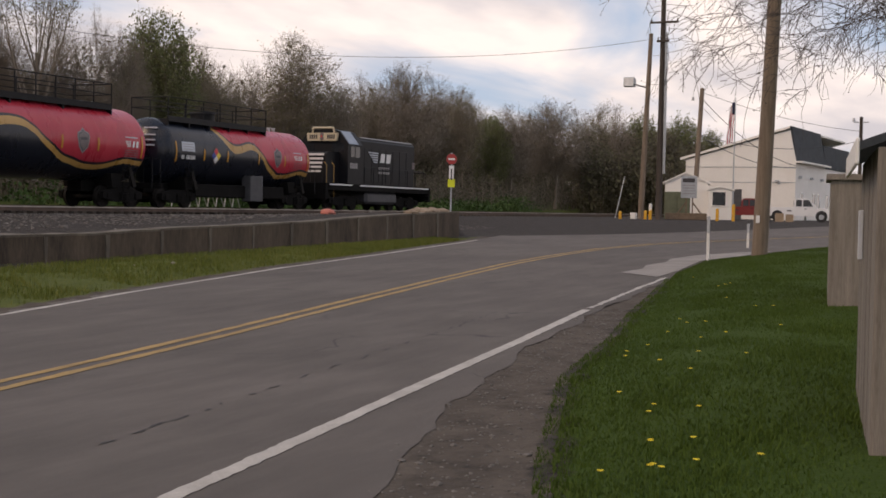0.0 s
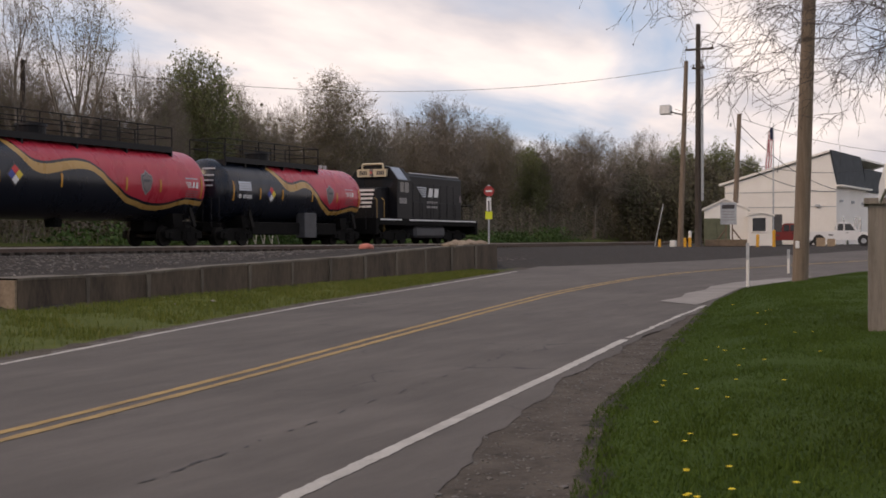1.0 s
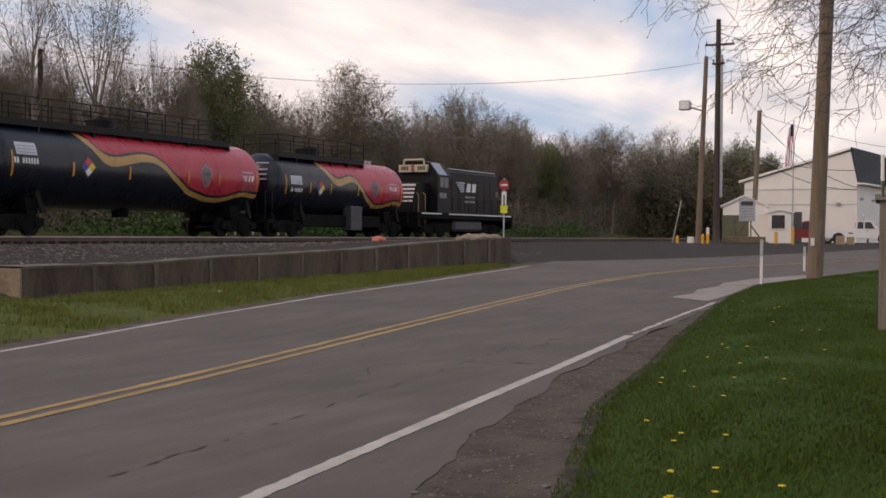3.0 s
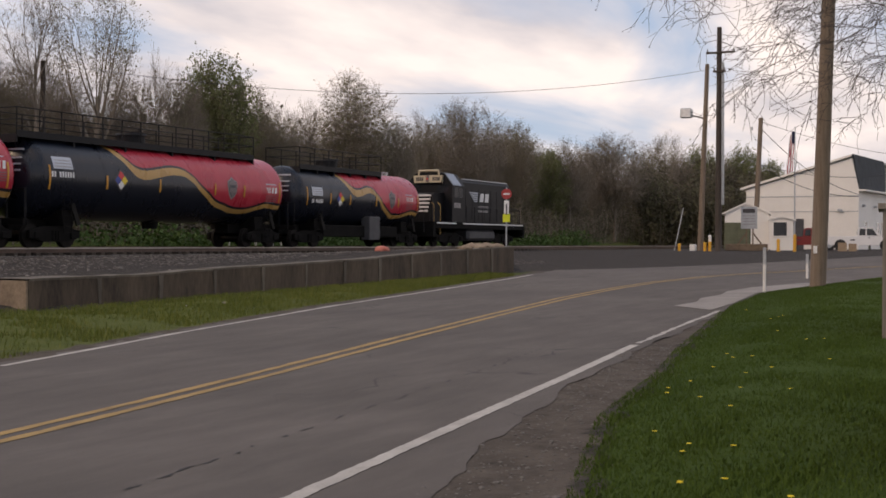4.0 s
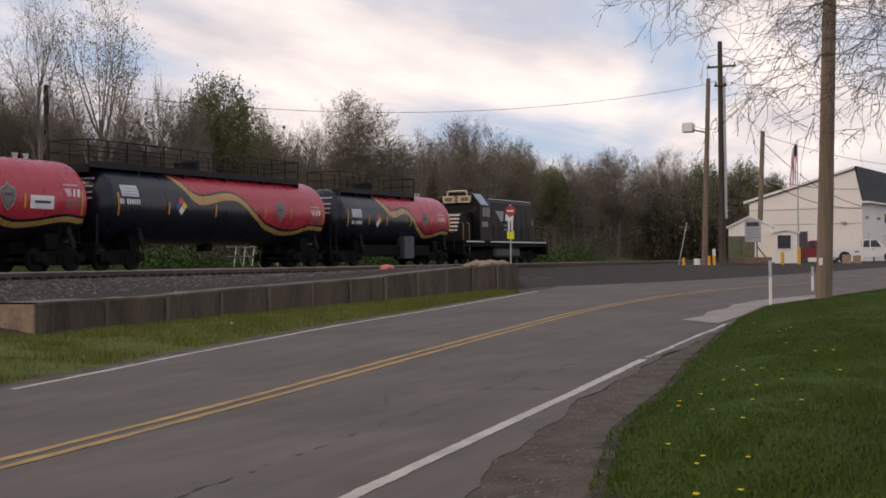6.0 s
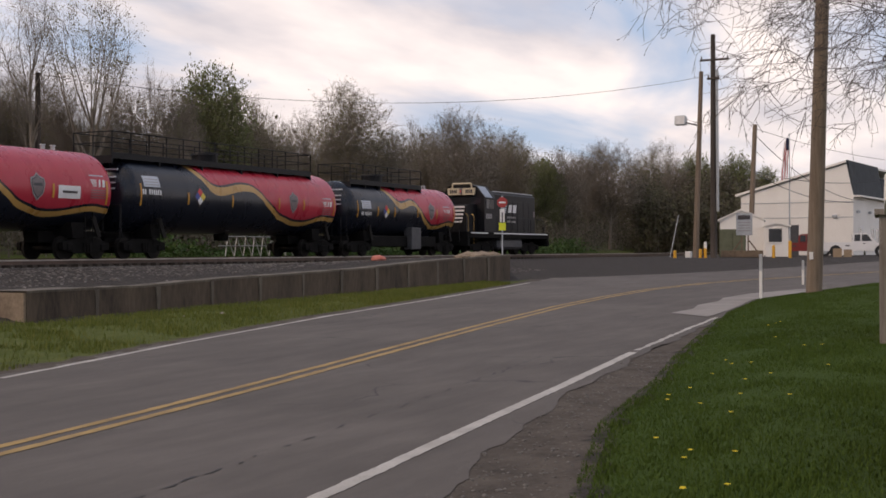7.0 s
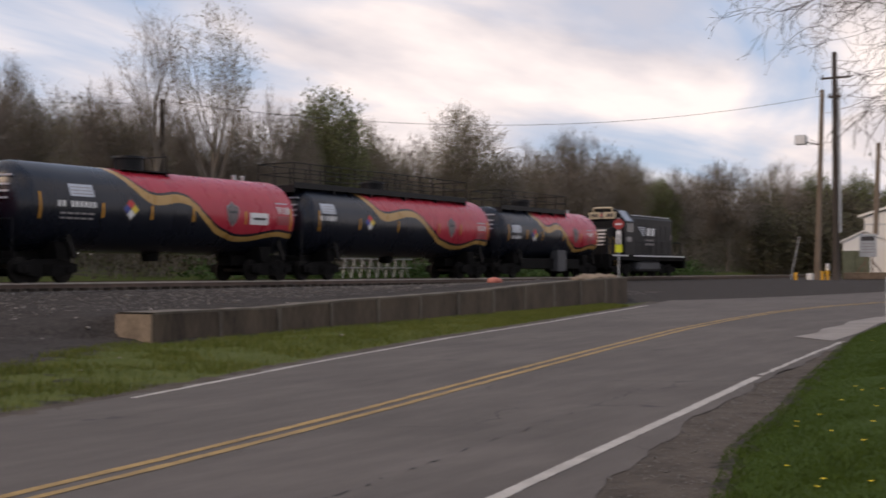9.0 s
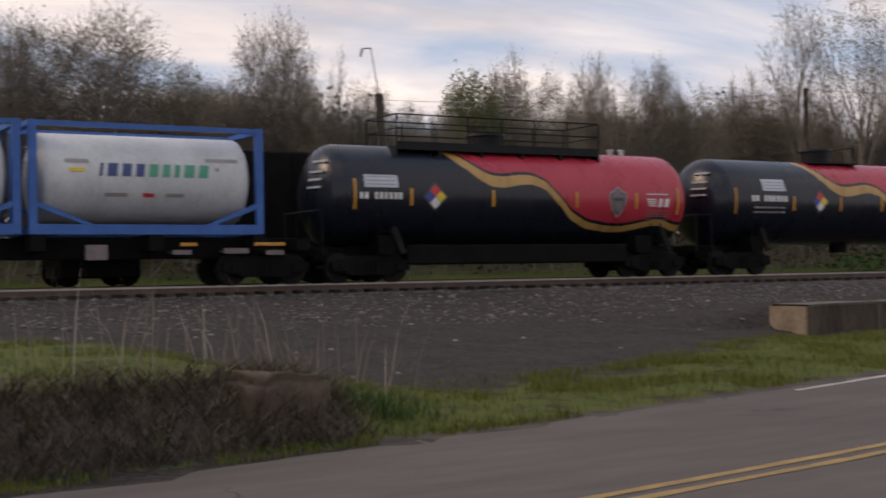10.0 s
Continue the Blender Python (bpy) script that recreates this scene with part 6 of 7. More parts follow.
def build_track_side_things():
    # folded metal frames lying beside the rails, behind the train
    base = empty("metal_rack", pose(50.4, 36.5, RAIL_Z + 0.05), label="pale metal trestle racks standing beyond the track", category="rack")
    for k in range(8):
        bm = bmesh.new()
        x = k * 0.75
        tube(bm, (x, 0, 0), (x + 0.35, 0.1, 0.95), 0.03, 0.03, 6)
        tube(bm, (x + 0.7, 0, 0), (x + 0.35, 0.1, 0.95), 0.03, 0.03, 6)
        part("leg_frame", bm, M["galvanised"], base)
    for z in (0.5, 0.95):
        bm = bmesh.new()
        tube(bm, (-0.5, 0.05, z), (6.3, 0.05, z), 0.028, 0.028, 6)
        part("crossbar", bm, M["galvanised"], base)
    # orange bundle on the gravel behind the wall
    bm = bmesh.new()
    bmesh.ops.create_icosphere(bm, subdivisions=3, radius=0.5)
    rng = random.Random(4)
    for v in bm.verts:
        v.co = Vector((v.co.x * 0.6, v.co.y * 0.5, max(v.co.z, -0.12) * 0.30)) * (1 + 0.18 * noise.noise(v.co * 5))
    bmesh.ops.translate(bm, verts=bm.verts, vec=(39.4, 21.9, land_at(39.4, 21.9) + 0.06))
    part("cloth_bundle", bm, M["orange"], label="crumpled orange cloth lying on the gravel", category="cloth", smooth=True)


build_poles()
build_main_building()
build_yard_things()
pickup("pickup_truck", pose(106.6, 18.2, YARD_Z, 0, 0, -81), "truck_white", "white pickup truck parked by the building")
pickup("pickup_truck", pose(110.9, 23.3, YARD_Z, 0, 0, -79), "truck_red", "dark red pickup truck parked behind the booth")
build_shed()
marker_post(32.97, 7.08, 1.15)
marker_post(42.6, 7.8, 0.80)
build_crossing_sign()
build_track_side_things()

# ---------------------------------------------------------------- trees and plants
class Growth:
    """Collects limbs as three-sided tapering tubes and leaves as small folded quads."""

    def __init__(self, seed):
        self.r = random.Random(seed)
        self.v, self.f, self.lv, self.lf = [], [], [], []

    def limb(self, a, b, r0, r1, n=3):
        d = (b - a)
        if d.length < 1e-5:
            return
        d.normalize()
        u = d.cross(Vector((0.31, 0.72, 0.53))).normalized()
        w = d.cross(u)
        k0 = len(self.v)
        for p, r in ((a, r0), (b, r1)):
            for k in range(n):
                t = k * math.tau / n
                self.v.append(tuple(p + (u * math.cos(t) + w * math.sin(t)) * r))
        for k in range(n):
            self.f.append((k0 + k, k0 + (k + 1) % n, k0 + n + (k + 1) % n, k0 + n + k))

    def leaf(self, p, s):
        r = self.r
        n = Vector((r.gauss(0, 1), r.gauss(0, 1), r.gauss(0, 1))).normalized()
        u = n.orthogonal().normalized()
        w = n.cross(u)
        k = len(self.lv)
        for a, b in ((-0.5, -0.4), (0.6, -0.3), (0.5, 0.5), (-0.4, 0.45)):
            self.lv.append(tuple(p + u * a * s + w * b * s + n * r.uniform(-0.15, 0.15) * s))
        self.lf.append((k, k + 1, k + 2, k + 3))

    def ribbon(self, a, b, w0, w1):
        """A twig too thin to show its roundness: a narrow two-faced sliver."""
        d = b - a
        u = d.cross(Vector((self.r.gauss(0, 1), self.r.gauss(0, 1), self.r.gauss(0, 1))))
        if u.length < 1e-6:
            return
        u.normalize()
        k = len(self.v)
        self.v += [tuple(a - u * w0), tuple(a + u * w0), tuple(b + u * w1), tuple(b - u * w1)]
        self.f.append((k, k + 1, k + 2, k + 3))

    def shoot(self, p, d, length, radius, steps, lift, wander):
        """A curving branch; gives its nodes with direction and radius."""
        r = self.r
        nodes = []
        for k in range(steps):
            d = (d + Vector((r.gauss(0, wander), r.gauss(0, wander), r.gauss(0, wander) + lift))).normalized()
            q = p + d * length / steps
            r1 = radius * (1 - 0.75 * (k + 1) / steps)
            r0 = radius * (1 - 0.75 * k / steps)
            if r0 > 0.02:
                self.limb(p, q, r0, r1, 5 if r0 > 0.06 else 3)
            else:
                self.ribbon(p, q, r0, r1)
            nodes.append((q, d, r1))
            p = q
        return nodes

    def fork(self, d, spread, up):
        r = self.r
        side = Vector((r.gauss(0, 1), r.gauss(0, 1), r.gauss(0, 0.7)))
        side = (side - d * side.dot(d)).normalized()
        return (d * r.uniform(0.4, 0.9) + side * spread + Vector((0, 0, up))).normalized()

    def tree(self, spec):
        """A tree about 10 m high: trunk, limbs reaching to a domed crown, branches, fine twigs, young leaves at the tips."""
        r = self.r
        trunk = self.shoot(Vector((0, 0, -0.3)), Vector((0, 0, 1)), spec["trunk"], spec["girth"], 7, 0.3, 0.05)
        wide, bottom = spec["wide"], spec["bottom"]
        mid, tall = (10 + bottom) / 2, (10 - bottom) / 2
        lumps = [(r.uniform(0, math.tau), r.uniform(-0.6, 0.9), r.uniform(-0.28, 0.16)) for _ in range(9)]

        def reach(a, u):
            k = 1.0
            for la, lu, amount in lumps:
                k += amount * math.exp(-((math.remainder(a - la, math.tau) * 1.3) ** 2 + ((u - lu) * 2.0) ** 2) * 1.6)
            return k

        def inside(p):
            u = (p.z - mid) / tall
            rho = math.hypot(p.x, p.y) / wide
            return math.hypot(u, rho) < reach(math.atan2(p.y, p.x), u) * 1.04
        n = spec["limbs"]
        for k in range(n):
            u = 1 - 1.75 * (k + 0.5) / n
            a = k * 2.39996 + r.uniform(-0.3, 0.3)
            side = math.sqrt(max(0.0, 1 - u * u))
            depth = r.uniform(0.72, 0.96) * reach(a, u)
            goal = Vector((math.cos(a) * side * wide * depth, math.sin(a) * side * wide * depth, mid + u * tall * depth))
            p, d, rad = trunk[min(6, max(1, int(3 + 3.5 * (u + 0.8) / 1.8 + r.uniform(-1, 0.6))))]
            bow = p.lerp(goal, 0.5) + Vector((0, 0, r.uniform(*spec.get("bow", (0.3, 1.1))))) + Vector((r.gauss(0, 0.3), r.gauss(0, 0.3), 0))
            if u > 0.75:
                bow = p.lerp(goal, 0.5) + Vector((r.gauss(0, 0.3), r.gauss(0, 0.3), 0))
            pts = [p * (1 - t) ** 2 + bow * 2 * t * (1 - t) + goal * t * t + Vector((r.gauss(0, 0.06), r.gauss(0, 0.06), r.gauss(0, 0.05))) * t for t in (j / 8 for j in range(9))]
            thick = max(0.035, rad * 0.55)
            for j in range(8):
                r0, r1 = thick * (1 - 0.11 * j), thick * (1 - 0.11 * (j + 1))
                self.limb(pts[j], pts[j + 1], r0, r1, 5 if r0 > 0.05 else 3)
                if j < 2:
                    continue
                e = (pts[j + 1] - pts[j]).normalized()
                for _ in range(spec["branches"]):
                    q = pts[j].lerp(pts[j + 1], r.random())
                    branch = self.shoot(q, self.fork(e, spec["spread"], 0.18), r.uniform(0.7, 1.7) * spec["reach"], max(r1 * 0.45, 0.016), 4, spec["lift"], 0.16)
                    for q2, e2, _ in branch:
                        if not inside(q2):
                            break
                        for _ in range(spec["twigs"]):
                            twig = self.shoot(q2, self.fork(e2, 0.8, 0.12), r.uniform(0.25, 0.75), spec["fine"], 2, 0.05, 0.2)
                            for q3, e3, _ in twig:
                                end = q3 + self.fork(e3, 0.7, 0.1) * r.uniform(0.12, 0.35)
                                self.ribbon(q3, end, spec["fine"] * 0.7, spec["fine"] * 0.4)
                                if r.random() < spec["leaf"]:
                                    for _ in range(spec["cluster"]):
                                        self.leaf(end + Vector((r.gauss(0, 0.10), r.gauss(0, 0.10), r.gauss(0, 0.10))), r.uniform(0.6, 1.3) * spec["leaf_size"])

    def meshes(self, name):
        wood, leaves = bpy.data.meshes.new(name + "_limbs"), bpy.data.meshes.new(name + "_crown")
        wood.from_pydata(self.v, [], self.f)
        leaves.from_pydata(self.lv, [], self.lf)
        return wood, leaves


SPECIES = {
    "bare": dict(trunk=5.5, girth=0.18, wide=3.0, bottom=2.2, limbs=26, branches=4, reach=1.0, lift=0.06, spread=0.8, twigs=3, fine=0.0100, leaf=0.06, cluster=1, leaf_size=0.07),
    "budding": dict(trunk=5.0, girth=0.18, wide=3.0, bottom=1.6, limbs=24, branches=4, reach=1.0, lift=0.05, spread=0.85, twigs=3, fine=0.0100, leaf=0.50, cluster=2, leaf_size=0.055),
    "leafy": dict(trunk=5.0, girth=0.18, wide=3.0, bottom=1.2, limbs=26, branches=4, reach=0.9, lift=0.03, spread=0.9, twigs=2, fine=0.0090, leaf=0.95, cluster=4, leaf_size=0.095),
    "slim": dict(trunk=6.6, girth=0.18, wide=1.6, bottom=3.4, limbs=15, branches=2, reach=0.7, lift=0.14, spread=0.55, twigs=2, fine=0.0075, leaf=0.05, cluster=1, leaf_size=0.05),
    "tall": dict(trunk=5.4, girth=0.30, wide=2.9, bottom=5.2, limbs=12, branches=2, reach=1.0, lift=0.05, spread=0.85, twigs=2, fine=0.0065, leaf=0.8, cluster=3, leaf_size=0.052, bow=(-0.9, 0.1)),
}
LABELS = {
    "bare": "bare grey-brown tree with fine twigs behind the railway",
    "budding": "budding tree with thin brownish-green leaves",
    "leafy": "fresh green leafing tree in the wood",
    "slim": "slim upright bare tree with fine twigs",
    "tall": "tall pale-limbed tree with sparse young leaves",
}
TREES = {}


def templates():
    for s, (kind, spec) in enumerate(SPECIES.items()):
        TREES[kind] = []
        for k in range(3):
            g = Growth(100 * s + k)
            g.tree(spec)
            zs = [v[2] for v in g.v]
            TREES[kind].append((g.meshes(kind), max(zs), spec["wide"]))


def tree(kind, x, y, top, half_width, seed=0):
    r = random.Random(seed * 7 + 1)
    (wood, leaves), h, wide = TREES[kind][seed % 3]
    z = land_at(x, y)
    t = empty("tree", label=LABELS[kind], category="tree", group="trees behind the railway")
    s = (top - z) / h
    w = half_width / wide
    for n, me, mat in (("trunk", wood, "bark"), ("crown", leaves, "green_leaf" if kind == "leafy" else "bud")):
        hang(n, me, M[mat], t)
    t.matrix_basis = pose(x, y, z, 0, 0, r.uniform(0, 360)) @ Matrix.Diagonal((w, w, s, 1))
    return t


def by_heading(az, el, depth_y):
    """Plan and top height of a tree seen under that heading and elevation, standing at that y."""
    a = radians(az)
    d = depth_y / math.cos(a)
    return d * math.sin(a), depth_y, 1.6 + d * math.tan(radians(el))


def build_woods():
    templates()
    rng = random.Random(21)
    # the skyline: heading, elevation of the top, half the crown's width in degrees, kind
    near = [(4, 10.5, 2.4, "bare"), (8, 11.2, 2.2, "budding"), (11.8, 11.5, 2.0, "bare"), (15.1, 11.9, 3.4, "bare"), (18.6, 9.4, 1.7, "budding"), (20.5, 8.8, 1.5, "bare"), (22.7, 11.7, 1.9, "bare"), (24.1, 8.6, 1.3, "budding"),
            (25.4, 9.9, 0.6, "slim"), (26.7, 8.6, 1.3, "budding"), (28.7, 7.6, 1.1, "budding"), (30.1, 7.4, 1.0, "bare"), (31.5, 9.0, 1.4, "leafy"), (33.0, 9.9, 1.3, "bare"), (34.9, 9.1, 1.4, "budding"), (36.9, 9.5, 1.25, "bare"),
            (38.2, 7.8, 1.1, "bare"), (39.5, 9.3, 1.4, "bare"), (41.4, 8.1, 1.3, "budding"), (43.3, 8.5, 1.8, "bare"), (45.0, 7.7, 1.4, "budding"), (45.8, 11.6, 1.3, "slim"), (48.3, 12.1, 2.1, "tall"), (47.2, 7.4, 1.2, "bare"),
            (49.6, 7.5, 1.4, "bare"), (51.0, 8.4, 0.5, "slim"), (52.0, 7.5, 1.1, "bare"), (53.5, 8.3, 1.5, "leafy"), (55.1, 6.9, 1.1, "budding"), (56.3, 6.0, 1.0, "budding"), (57.4, 6.1, 1.0, "bare"), (59.5, 7.5, 1.9, "budding"),
            (61.5, 5.5, 0.9, "bare"), (62.4, 5.9, 0.5, "slim"), (63.0, 5.4, 1.0, "budding"), (64.6, 6.4, 1.6, "bare"), (66.1, 5.4, 0.9, "bare"), (67.0, 5.3, 0.9, "budding"), (68.3, 4.0, 0.8, "leafy"), (69.2, 4.5, 1.0, "bare"),
            (70.2, 4.3, 0.8, "bare"), (71.2, 4.8, 1.4, "bare"), (72.4, 4.1, 0.8, "budding")]
    far = [(73.4, 4.8, 0.95, "budding"), (74.2, 3.9, 0.7, "bare"), (75.0, 4.35, 0.75, "leafy"), (75.9, 3.7, 0.7, "budding"), (76.7, 4.25, 0.85, "leafy"), (78.0, 3.6, 0.75, "leafy"), (79.4, 2.9, 0.8, "bare"), (81.2, 2.2, 1.0, "budding"), (83.5, 1.9, 1.2, "bare"), (86, 1.9, 1.2, "budding")]
    i = 0
    for az, el, half, kind in near:
        x, y, top = by_heading(az, el + 0.35, 50 if kind in ("tall", "slim") else rng.uniform(47, 54))
        tree(kind, x, y, top, math.hypot(x, y) * math.tan(radians(half * 1.12)), i)
        i += 1
    for az, el, half, kind in far:
        a = radians(az)
        d = 165 + rng.uniform(-8, 14)
        tree(kind, d * math.sin(a), d * math.cos(a), 1.6 + d * math.tan(radians(el + 0.2)), d * math.tan(radians(half * 1.15)), i)
        i += 1
    # lower growth in depth, filling the wood
    for k in range(130):
        az = 4 + 69 * (k + rng.random()) / 130
        x, y, top = by_heading(az, float(SKYLINE(az)) * rng.uniform(0.70, 1.04), rng.uniform(55, 74))
        if x > 185:
            continue
        kind = rng.choice(["bare", "bare", "budding", "budding", "budding"] + (["leafy"] if az > 52 else []))
        tree(kind, x, y, top, rng.uniform(2.2, 4.0), i)
        i += 1


SKYLINE = line_through([(0, 9.5), (16, 9.0), (24, 8.2), (30, 7.2), (42, 7.4), (52, 6.9), (57, 5.7), (61, 5.3), (66, 5.0), (70, 4.0), (76, 3.7), (80, 2.4), (90, 1.6)])


def scrub_band():
    """Tangled brush in and below the wood: crossing stems and small leaves."""
    g = Growth(77)
    r = g.r
    for k in range(6300):
        x = r.uniform(-30, 200)
        deep = r.random() < 0.45
        y = (r.uniform(56, 76) if deep else r.uniform(46, 57)) + max(0, (x - 120) * 0.06)
        z = land_at(x, y)
        if k > 4900:
            # the far corner beyond the yard
            a, d = radians(r.uniform(72.5, 81)), r.uniform(150, 185)
            x, y, deep = d * math.sin(a), d * math.cos(a), True
            z = land_at(x, y)
        d = math.hypot(x, y)
        most = max(1.5, 1.6 + d * math.tan(radians(float(SKYLINE(math.degrees(math.atan2(x, y)))))) - z)
        h = most * r.uniform(0.50, 0.96) if deep else r.uniform(1.0, 4.2)
        h *= 0.85 + 0.45 * noise.noise((x * 0.10, y * 0.15, 0))
        big = min(1.3, max(1.0, d / 90))
        a = Vector((x, y, z))
        b = a + Vector((r.gauss(0, 0.5), r.gauss(0, 0.4), h))
        g.limb(a, b, 0.035, 0.012)
        for j in range(6):
            p = a.lerp(b, r.uniform(0.2, 1))
            g.ribbon(p, p + Vector((r.gauss(0, 0.7), r.gauss(0, 0.6), r.uniform(0.1, 1.0))), 0.012, 0.006)
        for j in range((75 if d < 110 else 120) if deep else 22):
            p = a.lerp(b, r.uniform(0.0, 1.05)) + Vector((r.gauss(0, 0.6) * big, r.gauss(0, 0.4), r.gauss(0, 0.3)))
            p.z = max(p.z, z)
            g.leaf(p, r.uniform(0.11, 0.23) * big if deep else r.uniform(0.09, 0.2))
    green = Growth(78)
    for k in range(420):
        # low leafing shrubs on the bank beyond the rails
        x = r.uniform(50, 128)
        y = r.uniform(43.5, 47) + max(0, (x - 95) * 0.05)
        z = land_at(x, y)
        h = r.uniform(0.5, 1.9) * (0.7 + 0.6 * noise.noise((x * 0.12, 0, 4)))
        for j in range(34):
            q = Vector((x + r.gauss(0, 0.7), y + r.gauss(0, 0.5), z + h * r.random() ** 1.3))
            green.leaf(q, r.uniform(0.09, 0.2))
    _, shrub = green.meshes("shrub")
    hang("shrub_leaves", shrub, M["weed"], label="low dark green shrubs beyond the rails", kind="stuff")
    wood, leaves = g.meshes("brush")
    hang("brush_stems", wood, M["bark"], label="tangled brown brush stems below the trees", kind="stuff")
    hang("brush_leaves", leaves, M["scrub"], label="dense dull brown and green undergrowth", kind="stuff")


def overhanging_tree():
    """A bare tree on the lawn whose drooping boughs reach over the road side."""
    g = Growth(5)
    r = g.r
    root = Vector((31.5, -2.2, land_at(31.5, -2.2)))
    fork = root + Vector((0.2, 0.5, 4.6))
    g.limb(root - Vector((0, 0, 0.3)), root + Vector((0.05, 0.1, 2.3)), 0.30, 0.25, 10)
    g.limb(root + Vector((0.05, 0.1, 2.3)), fork, 0.25, 0.21, 10)
    wood_v = (len(g.v), len(g.f))
    for k in range(54):
        el = r.uniform(4.8, 13.5) if k < 44 else r.uniform(10, 13.5)
        az = r.uniform(max(70.5, 75.0 - (el - 4.8) * 0.6), 89 if k < 44 else 76)
        d = r.uniform(27, 34)
        a = radians(az)
        end = Vector((d * math.sin(a), d * math.cos(a), 1.6 + d * math.tan(radians(el))))
        crest = fork.lerp(end, 0.55) + Vector((0, 0, r.uniform(2.0, 4.2)))
        n = 16
        pts = []
        for j in range(n + 1):
            t = j / n
            p = fork * (1 - t) ** 2 + crest * 2 * t * (1 - t) + end * t * t
            pts.append(p + Vector((noise.noise((k, j * 0.45, 0)), noise.noise((k, j * 0.45, 7)), noise.noise((k, j * 0.45, 13)))) * 0.85)
        for j in range(n):
            ra, rb = 0.055 * (1 - j / n) ** 2.4 + 0.004, 0.055 * (1 - (j + 1) / n) ** 2.4 + 0.004
            g.limb(pts[j], pts[j + 1], ra, rb, 5 if ra > 0.02 else 3)
            if j < 5:
                continue
            for _ in range(r.choice((2, 3, 3))):
                p = pts[j].lerp(pts[j + 1], r.random())
                d2 = ((pts[j + 1] - pts[j]).normalized() * 0.7 + Vector((r.gauss(0, 0.5), r.gauss(0, 0.6), r.gauss(0.1, 0.45)))).normalized()
                length = r.uniform(0.5, 1.5)
                for s in range(7):
                    d2 = (d2 + Vector((r.gauss(0, 0.26), r.gauss(0, 0.26), r.gauss(-0.12, 0.2)))).normalized()
                    q = p + d2 * length / 7
                    g.limb(p, q, 0.0080 - 0.0006 * s, 0.0074 - 0.0006 * s, 3)
                    if r.random() < 0.45:
                        e = (d2 + Vector((r.gauss(0, 0.6), r.gauss(0, 0.6), r.gauss(-0.1, 0.5)))).normalized()
                        q2 = q + e * r.uniform(0.12, 0.45)
                        g.limb(q, q2, 0.0055, 0.004, 3)
                        if r.random() < 0.5:
                            g.leaf(q2, 0.028)
                    p = q
    wood, buds = g.meshes("lawn_tree")
    t = empty("tree", label="bare tree with drooping twigs over the lawn", category="tree")
    hang("trunk", wood, M["twig"], t)
    hang("crown", buds, M["twig"], t)


def blades(name, mat, count, place, tall, wide, label, lean=0.35, seed=1):
    """Grass: each blade a bent, tapering strip."""
    r = random.Random(seed)
    v, f = [], []
    made = 0
    while made < count:
        spot = place(r)
        if spot is None:
            continue
        x, y = spot
        v_h = r.uniform(*tall)
        a = r.uniform(0, math.tau)
        w = wide * r.uniform(0.6, 1.3)
        bend = v_h * lean * r.uniform(0.3, 1.4)
        b = r.uniform(0, math.tau)
        cx, cy = math.cos(a) * w, math.sin(a) * w
        bx, by = math.cos(b) * bend, math.sin(b) * bend
        v += [(x - cx, y - cy, 0), (x + cx, y + cy, 0), (x + cx * 0.7 + bx * 0.4, y + cy * 0.7 + by * 0.4, v_h * 0.6), (x - cx * 0.7 + bx * 0.4, y - cy * 0.7 + by * 0.4, v_h * 0.6), (x + bx, y + by, v_h)]
        k = made * 5
        f += [(k, k + 1, k + 2, k + 3), (k + 3, k + 2, k + 4)]
        made += 1
    arr = np.array(v)
    roots = arr.reshape(-1, 5, 3)[:, 0, :2]
    arr[:, 2] += np.repeat(land(roots[:, 0], roots[:, 1]) - 0.02, 5)
    me = bpy.data.meshes.new(name)
    me.from_pydata(arr.tolist(), [], f)
    return hang(name, me, M[mat], label=label, kind="stuff")


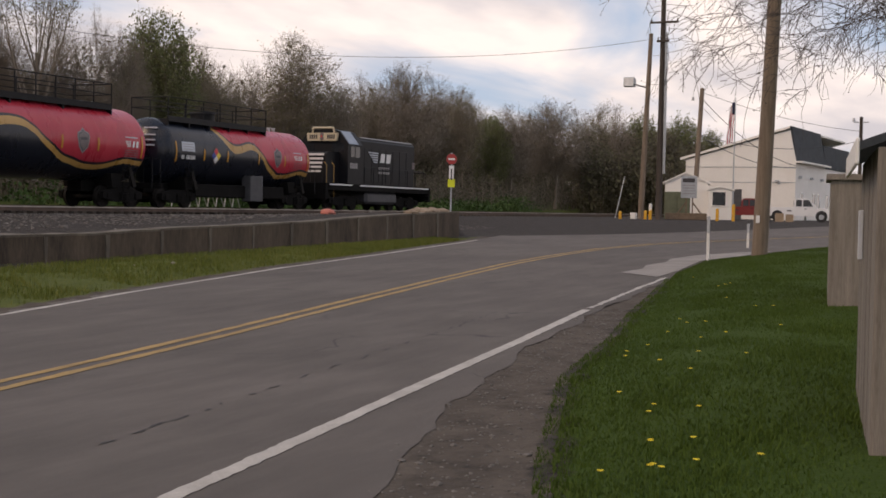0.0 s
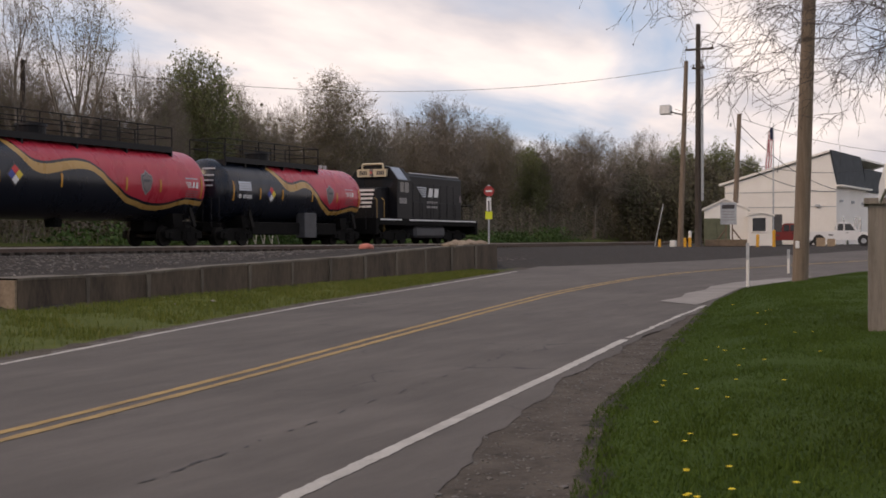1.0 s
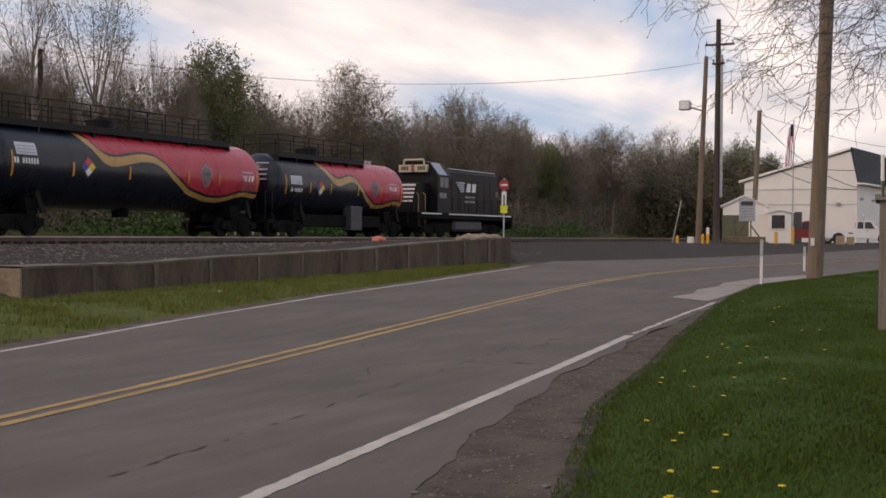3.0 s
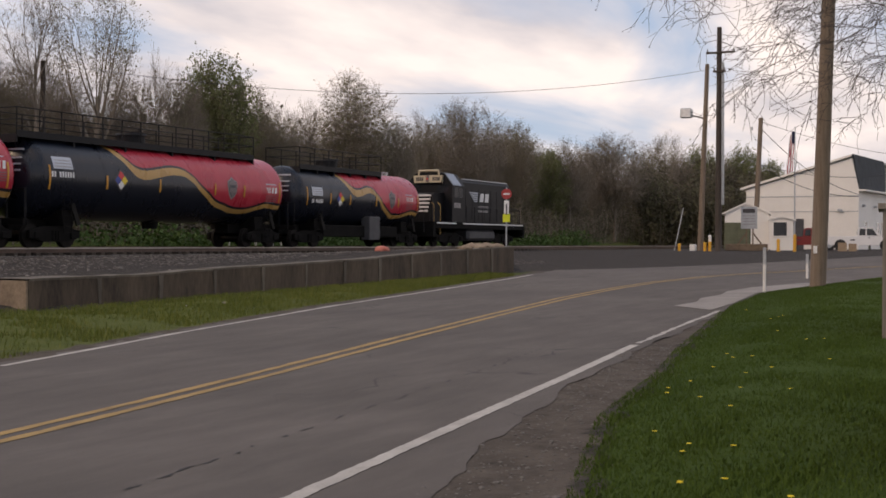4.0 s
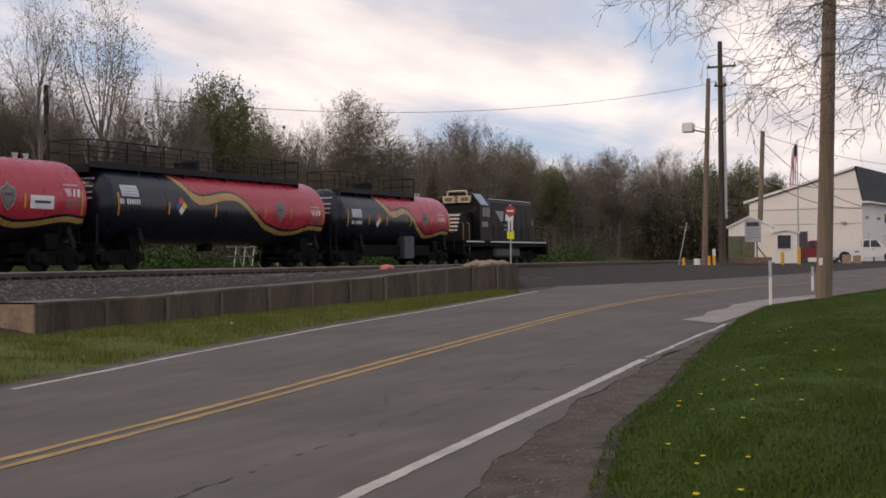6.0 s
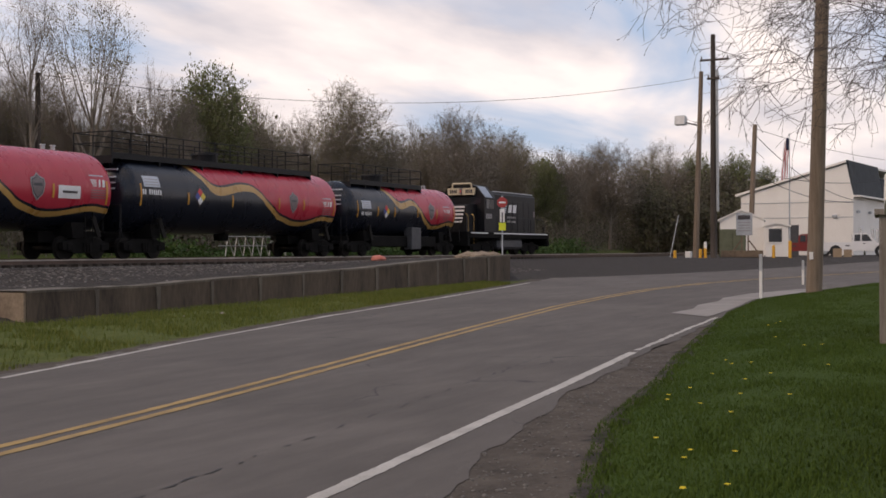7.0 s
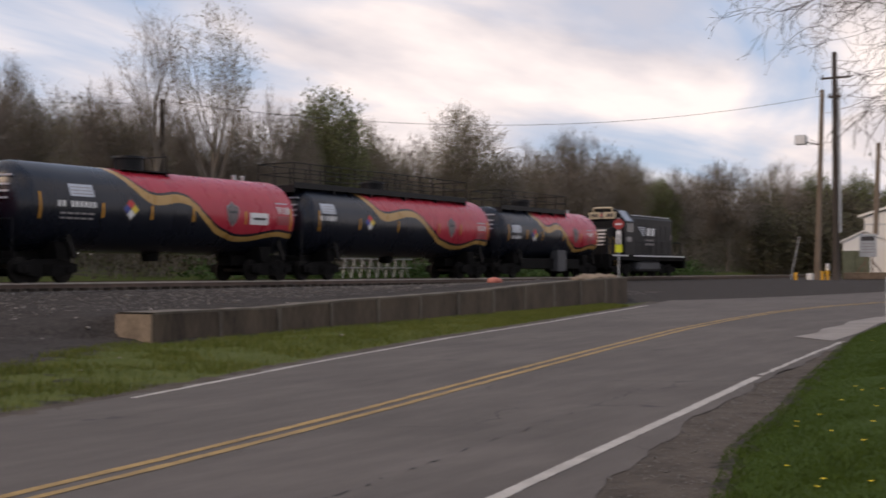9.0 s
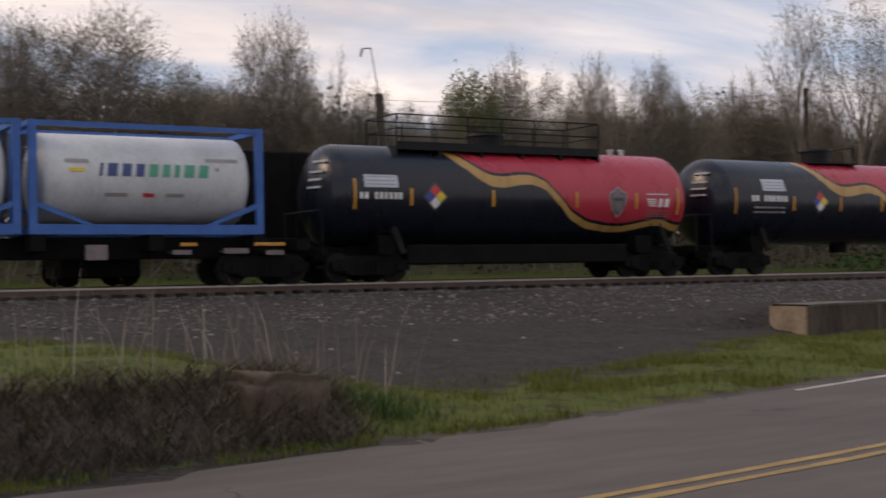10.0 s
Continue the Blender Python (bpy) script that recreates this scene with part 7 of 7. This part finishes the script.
def build_grass():
    def lawn(r):
        x = 4 + 40 * r.random() ** 1.7
        y = float(grass_edge(x)) + 0.12 - r.random() ** 1.1 * 5.0
        return (x, y) if y > 0.127 * x - 1.0 + (0.35 if 3 < x < 18 else -3) else None

    def verge(r):
        x = 1 + 40 * r.random()
        reach = max(0.5, 4.4 - (x - 20) * 0.16) if x > WALL_X0 - 0.6 else float(np.interp(x, [0, 4, 6, 8, 11, 15, 19.4], [20.5, 19.5, 16, 14, 14.4, 16.6, 18.8])) - float(far_edge(x))
        y = float(far_edge(x)) + 0.45 + r.random() * reach
        if x > WALL_X0 - 0.6 and y > WALL_Y - 0.05:
            return None
        if x < 5.2 and 0.75 < y - float(far_edge(x)) < 1.5 and r.random() < 0.85:
            return None
        if noise.noise((x * 0.55, y * 0.55, 3)) < 0.08 and r.random() < (0.85 if x < 18 else 0.4):
            return None
        return x, y

    def bank(r):
        x = -6 + 11.4 * r.random()
        y = float(far_edge(x)) + 0.55 + 1.1 * r.random()
        return x, y

    def stalks(r):
        x = -1 + 9 * r.random()
        y = float(far_edge(x)) + 2.2 + 4.5 * r.random()
        return x, y
    blades("lawn_grass", "grass", 230000, lawn, (0.022, 0.062), 0.0055, "short bright green lawn grass", seed=1)
    blades("verge_grass", "rough_grass", 52000, verge, (0.03, 0.14), 0.007, "rough yellow-green verge grass", seed=2)
    blades("bank_straw", "dead_grass", 11000, bank, (0.10, 0.34), 0.007, "matted brown dead grass on the bank", lean=1.3, seed=3)

    def fringe(r):
        x = -6 + 14 * r.random()
        return (x, float(far_edge(x)) + 0.32 + 0.30 * r.random()) if noise.noise((x * 0.8, 0, 9)) > -0.12 else None
    blades("fringe_grass", "rough_grass", 2600, fringe, (0.03, 0.13), 0.008, "low yellow-green grass along the road edge", seed=6)
    blades("tall_stalks", "pale_straw", 170, stalks, (0.4, 1.3), 0.007, "tall dry straw stalks", lean=0.5, seed=4)

    def tuft(r):
        x = 6.0 + r.gauss(0, 0.28)
        return x, float(far_edge(x)) + 1.6 + r.gauss(0, 0.25)
    blades("weed_tuft", "weed", 420, tuft, (0.12, 0.34), 0.010, "dark green weed clump at the road side", seed=5)
    # dandelions
    r = random.Random(9)
    n = 0
    while n < 34:
        x = 6.5 + 16 * r.random() ** 1.4
        y = float(grass_edge(x)) - 0.25 - abs(r.gauss(0, 0.9))
        if y < 0.127 * x + 0.2:
            continue
        d = empty("dandelion", pose(x, y, land_at(x, y)), label="small yellow dandelion in the lawn", category="flower", group="dandelions")
        h = r.uniform(0.10, 0.16)
        bm = bmesh.new()
        tube(bm, (0, 0, 0), (0, 0, h), 0.003, 0.003, 4)
        part("stem", bm, M["grass"], d)
        bm = bmesh.new()
        for k in range(9):
            a = k * math.tau / 9
            vs = [bm.verts.new(p) for p in ((0, 0, h), (0.018 * math.cos(a - 0.3), 0.018 * math.sin(a - 0.3), h + 0.008), (0.022 * math.cos(a), 0.022 * math.sin(a), h + 0.002), (0.018 * math.cos(a + 0.3), 0.018 * math.sin(a + 0.3), h + 0.008))]
            bm.faces.new(vs)
        part("bloom", bm, M["dandelion"], d)
        n += 1


def build_stones():
    """Loose stones on the shoulder and the gravel."""
    r = random.Random(12)
    bm = bmesh.new()
    bmesh.ops.create_icosphere(bm, subdivisions=1, radius=1)
    base = [v.co.copy() for v in bm.verts]
    faces = [[v.index for v in f.verts] for f in bm.faces]
    bm.free()

    def heap(name, count, place, size, mat, label):
        v, f = [], []
        roots = []
        for _ in range(count):
            x, y = place(r)
            s = r.uniform(*size) * (2.2 if r.random() < 0.03 else 1)
            k = len(v)
            for c in base:
                q = 1 + r.uniform(-0.3, 0.25)
                v.append((x + c.x * s * q, y + c.y * s * q, c.z * s * q * 0.6))
            roots += [(x, y)] * len(base)
            f += [tuple(k + i for i in t) for t in faces]
        v = np.array(v)
        roots = np.array(roots)
        v[:, 2] += land(roots[:, 0], roots[:, 1]) + size[0] * 0.2
        me = bpy.data.meshes.new(name)
        me.from_pydata(v.tolist(), [], f)
        hang(name, me, M[mat], label=label, kind="stuff")

    def shoulder(r):
        x = 4 + 14 * r.random() ** 1.3
        a, b = float(grass_edge(x)), float(near_edge(x) - asphalt_lip(x)) + 0.1
        return x, a + (b - a) * r.random()

    def bed(r):
        x = -4 + 60 * r.random()
        return x, r.uniform(22.0, 32.0)
    heap("shoulder_stones", 1500, shoulder, (0.005, 0.018), "pebble", "loose grey stones on the road shoulder")
    def litter(r):
        return r.uniform(2, 26), r.uniform(13.5, 30)
    heap("pale_litter", 70, litter, (0.03, 0.06), "slab", "pale stones and scraps scattered on the gravel")
    heap("track_gravel", 7000, bed, (0.02, 0.05), "pebble", "loose grey gravel beside the track")


def build_bank_block():
    """An old earth-stained block that sticks out of the bank."""
    bm = bmesh.new()
    bmesh.ops.create_cube(bm, size=1)
    bmesh.ops.bevel(bm, geom=bm.edges[:], offset=0.12, segments=2, affect="EDGES")
    bmesh.ops.subdivide_edges(bm, edges=bm.edges[:], cuts=3, use_grid_fill=True)
    for v in bm.verts:
        v.co = Vector((v.co.x * 1.0, v.co.y * 0.6, v.co.z * 0.66))
        v.co += Vector((noise.noise(v.co * 2.2), noise.noise(v.co * 2.2 + Vector((9, 0, 0))), noise.noise(v.co * 2.2 + Vector((0, 9, 0))))) * 0.09
    x, y = 4.55, float(far_edge(4.55)) + 1.15
    bmesh.ops.transform(bm, matrix=pose(x, y, 0.36, 0, 0, 12), verts=bm.verts)
    part("old_block", bm, M["rubble_brown"], label="earth-stained old concrete block in the bank", category="block", smooth=True)


build_bank_block()
build_woods()
scrub_band()
overhanging_tree()
build_grass()
build_stones()
motions()
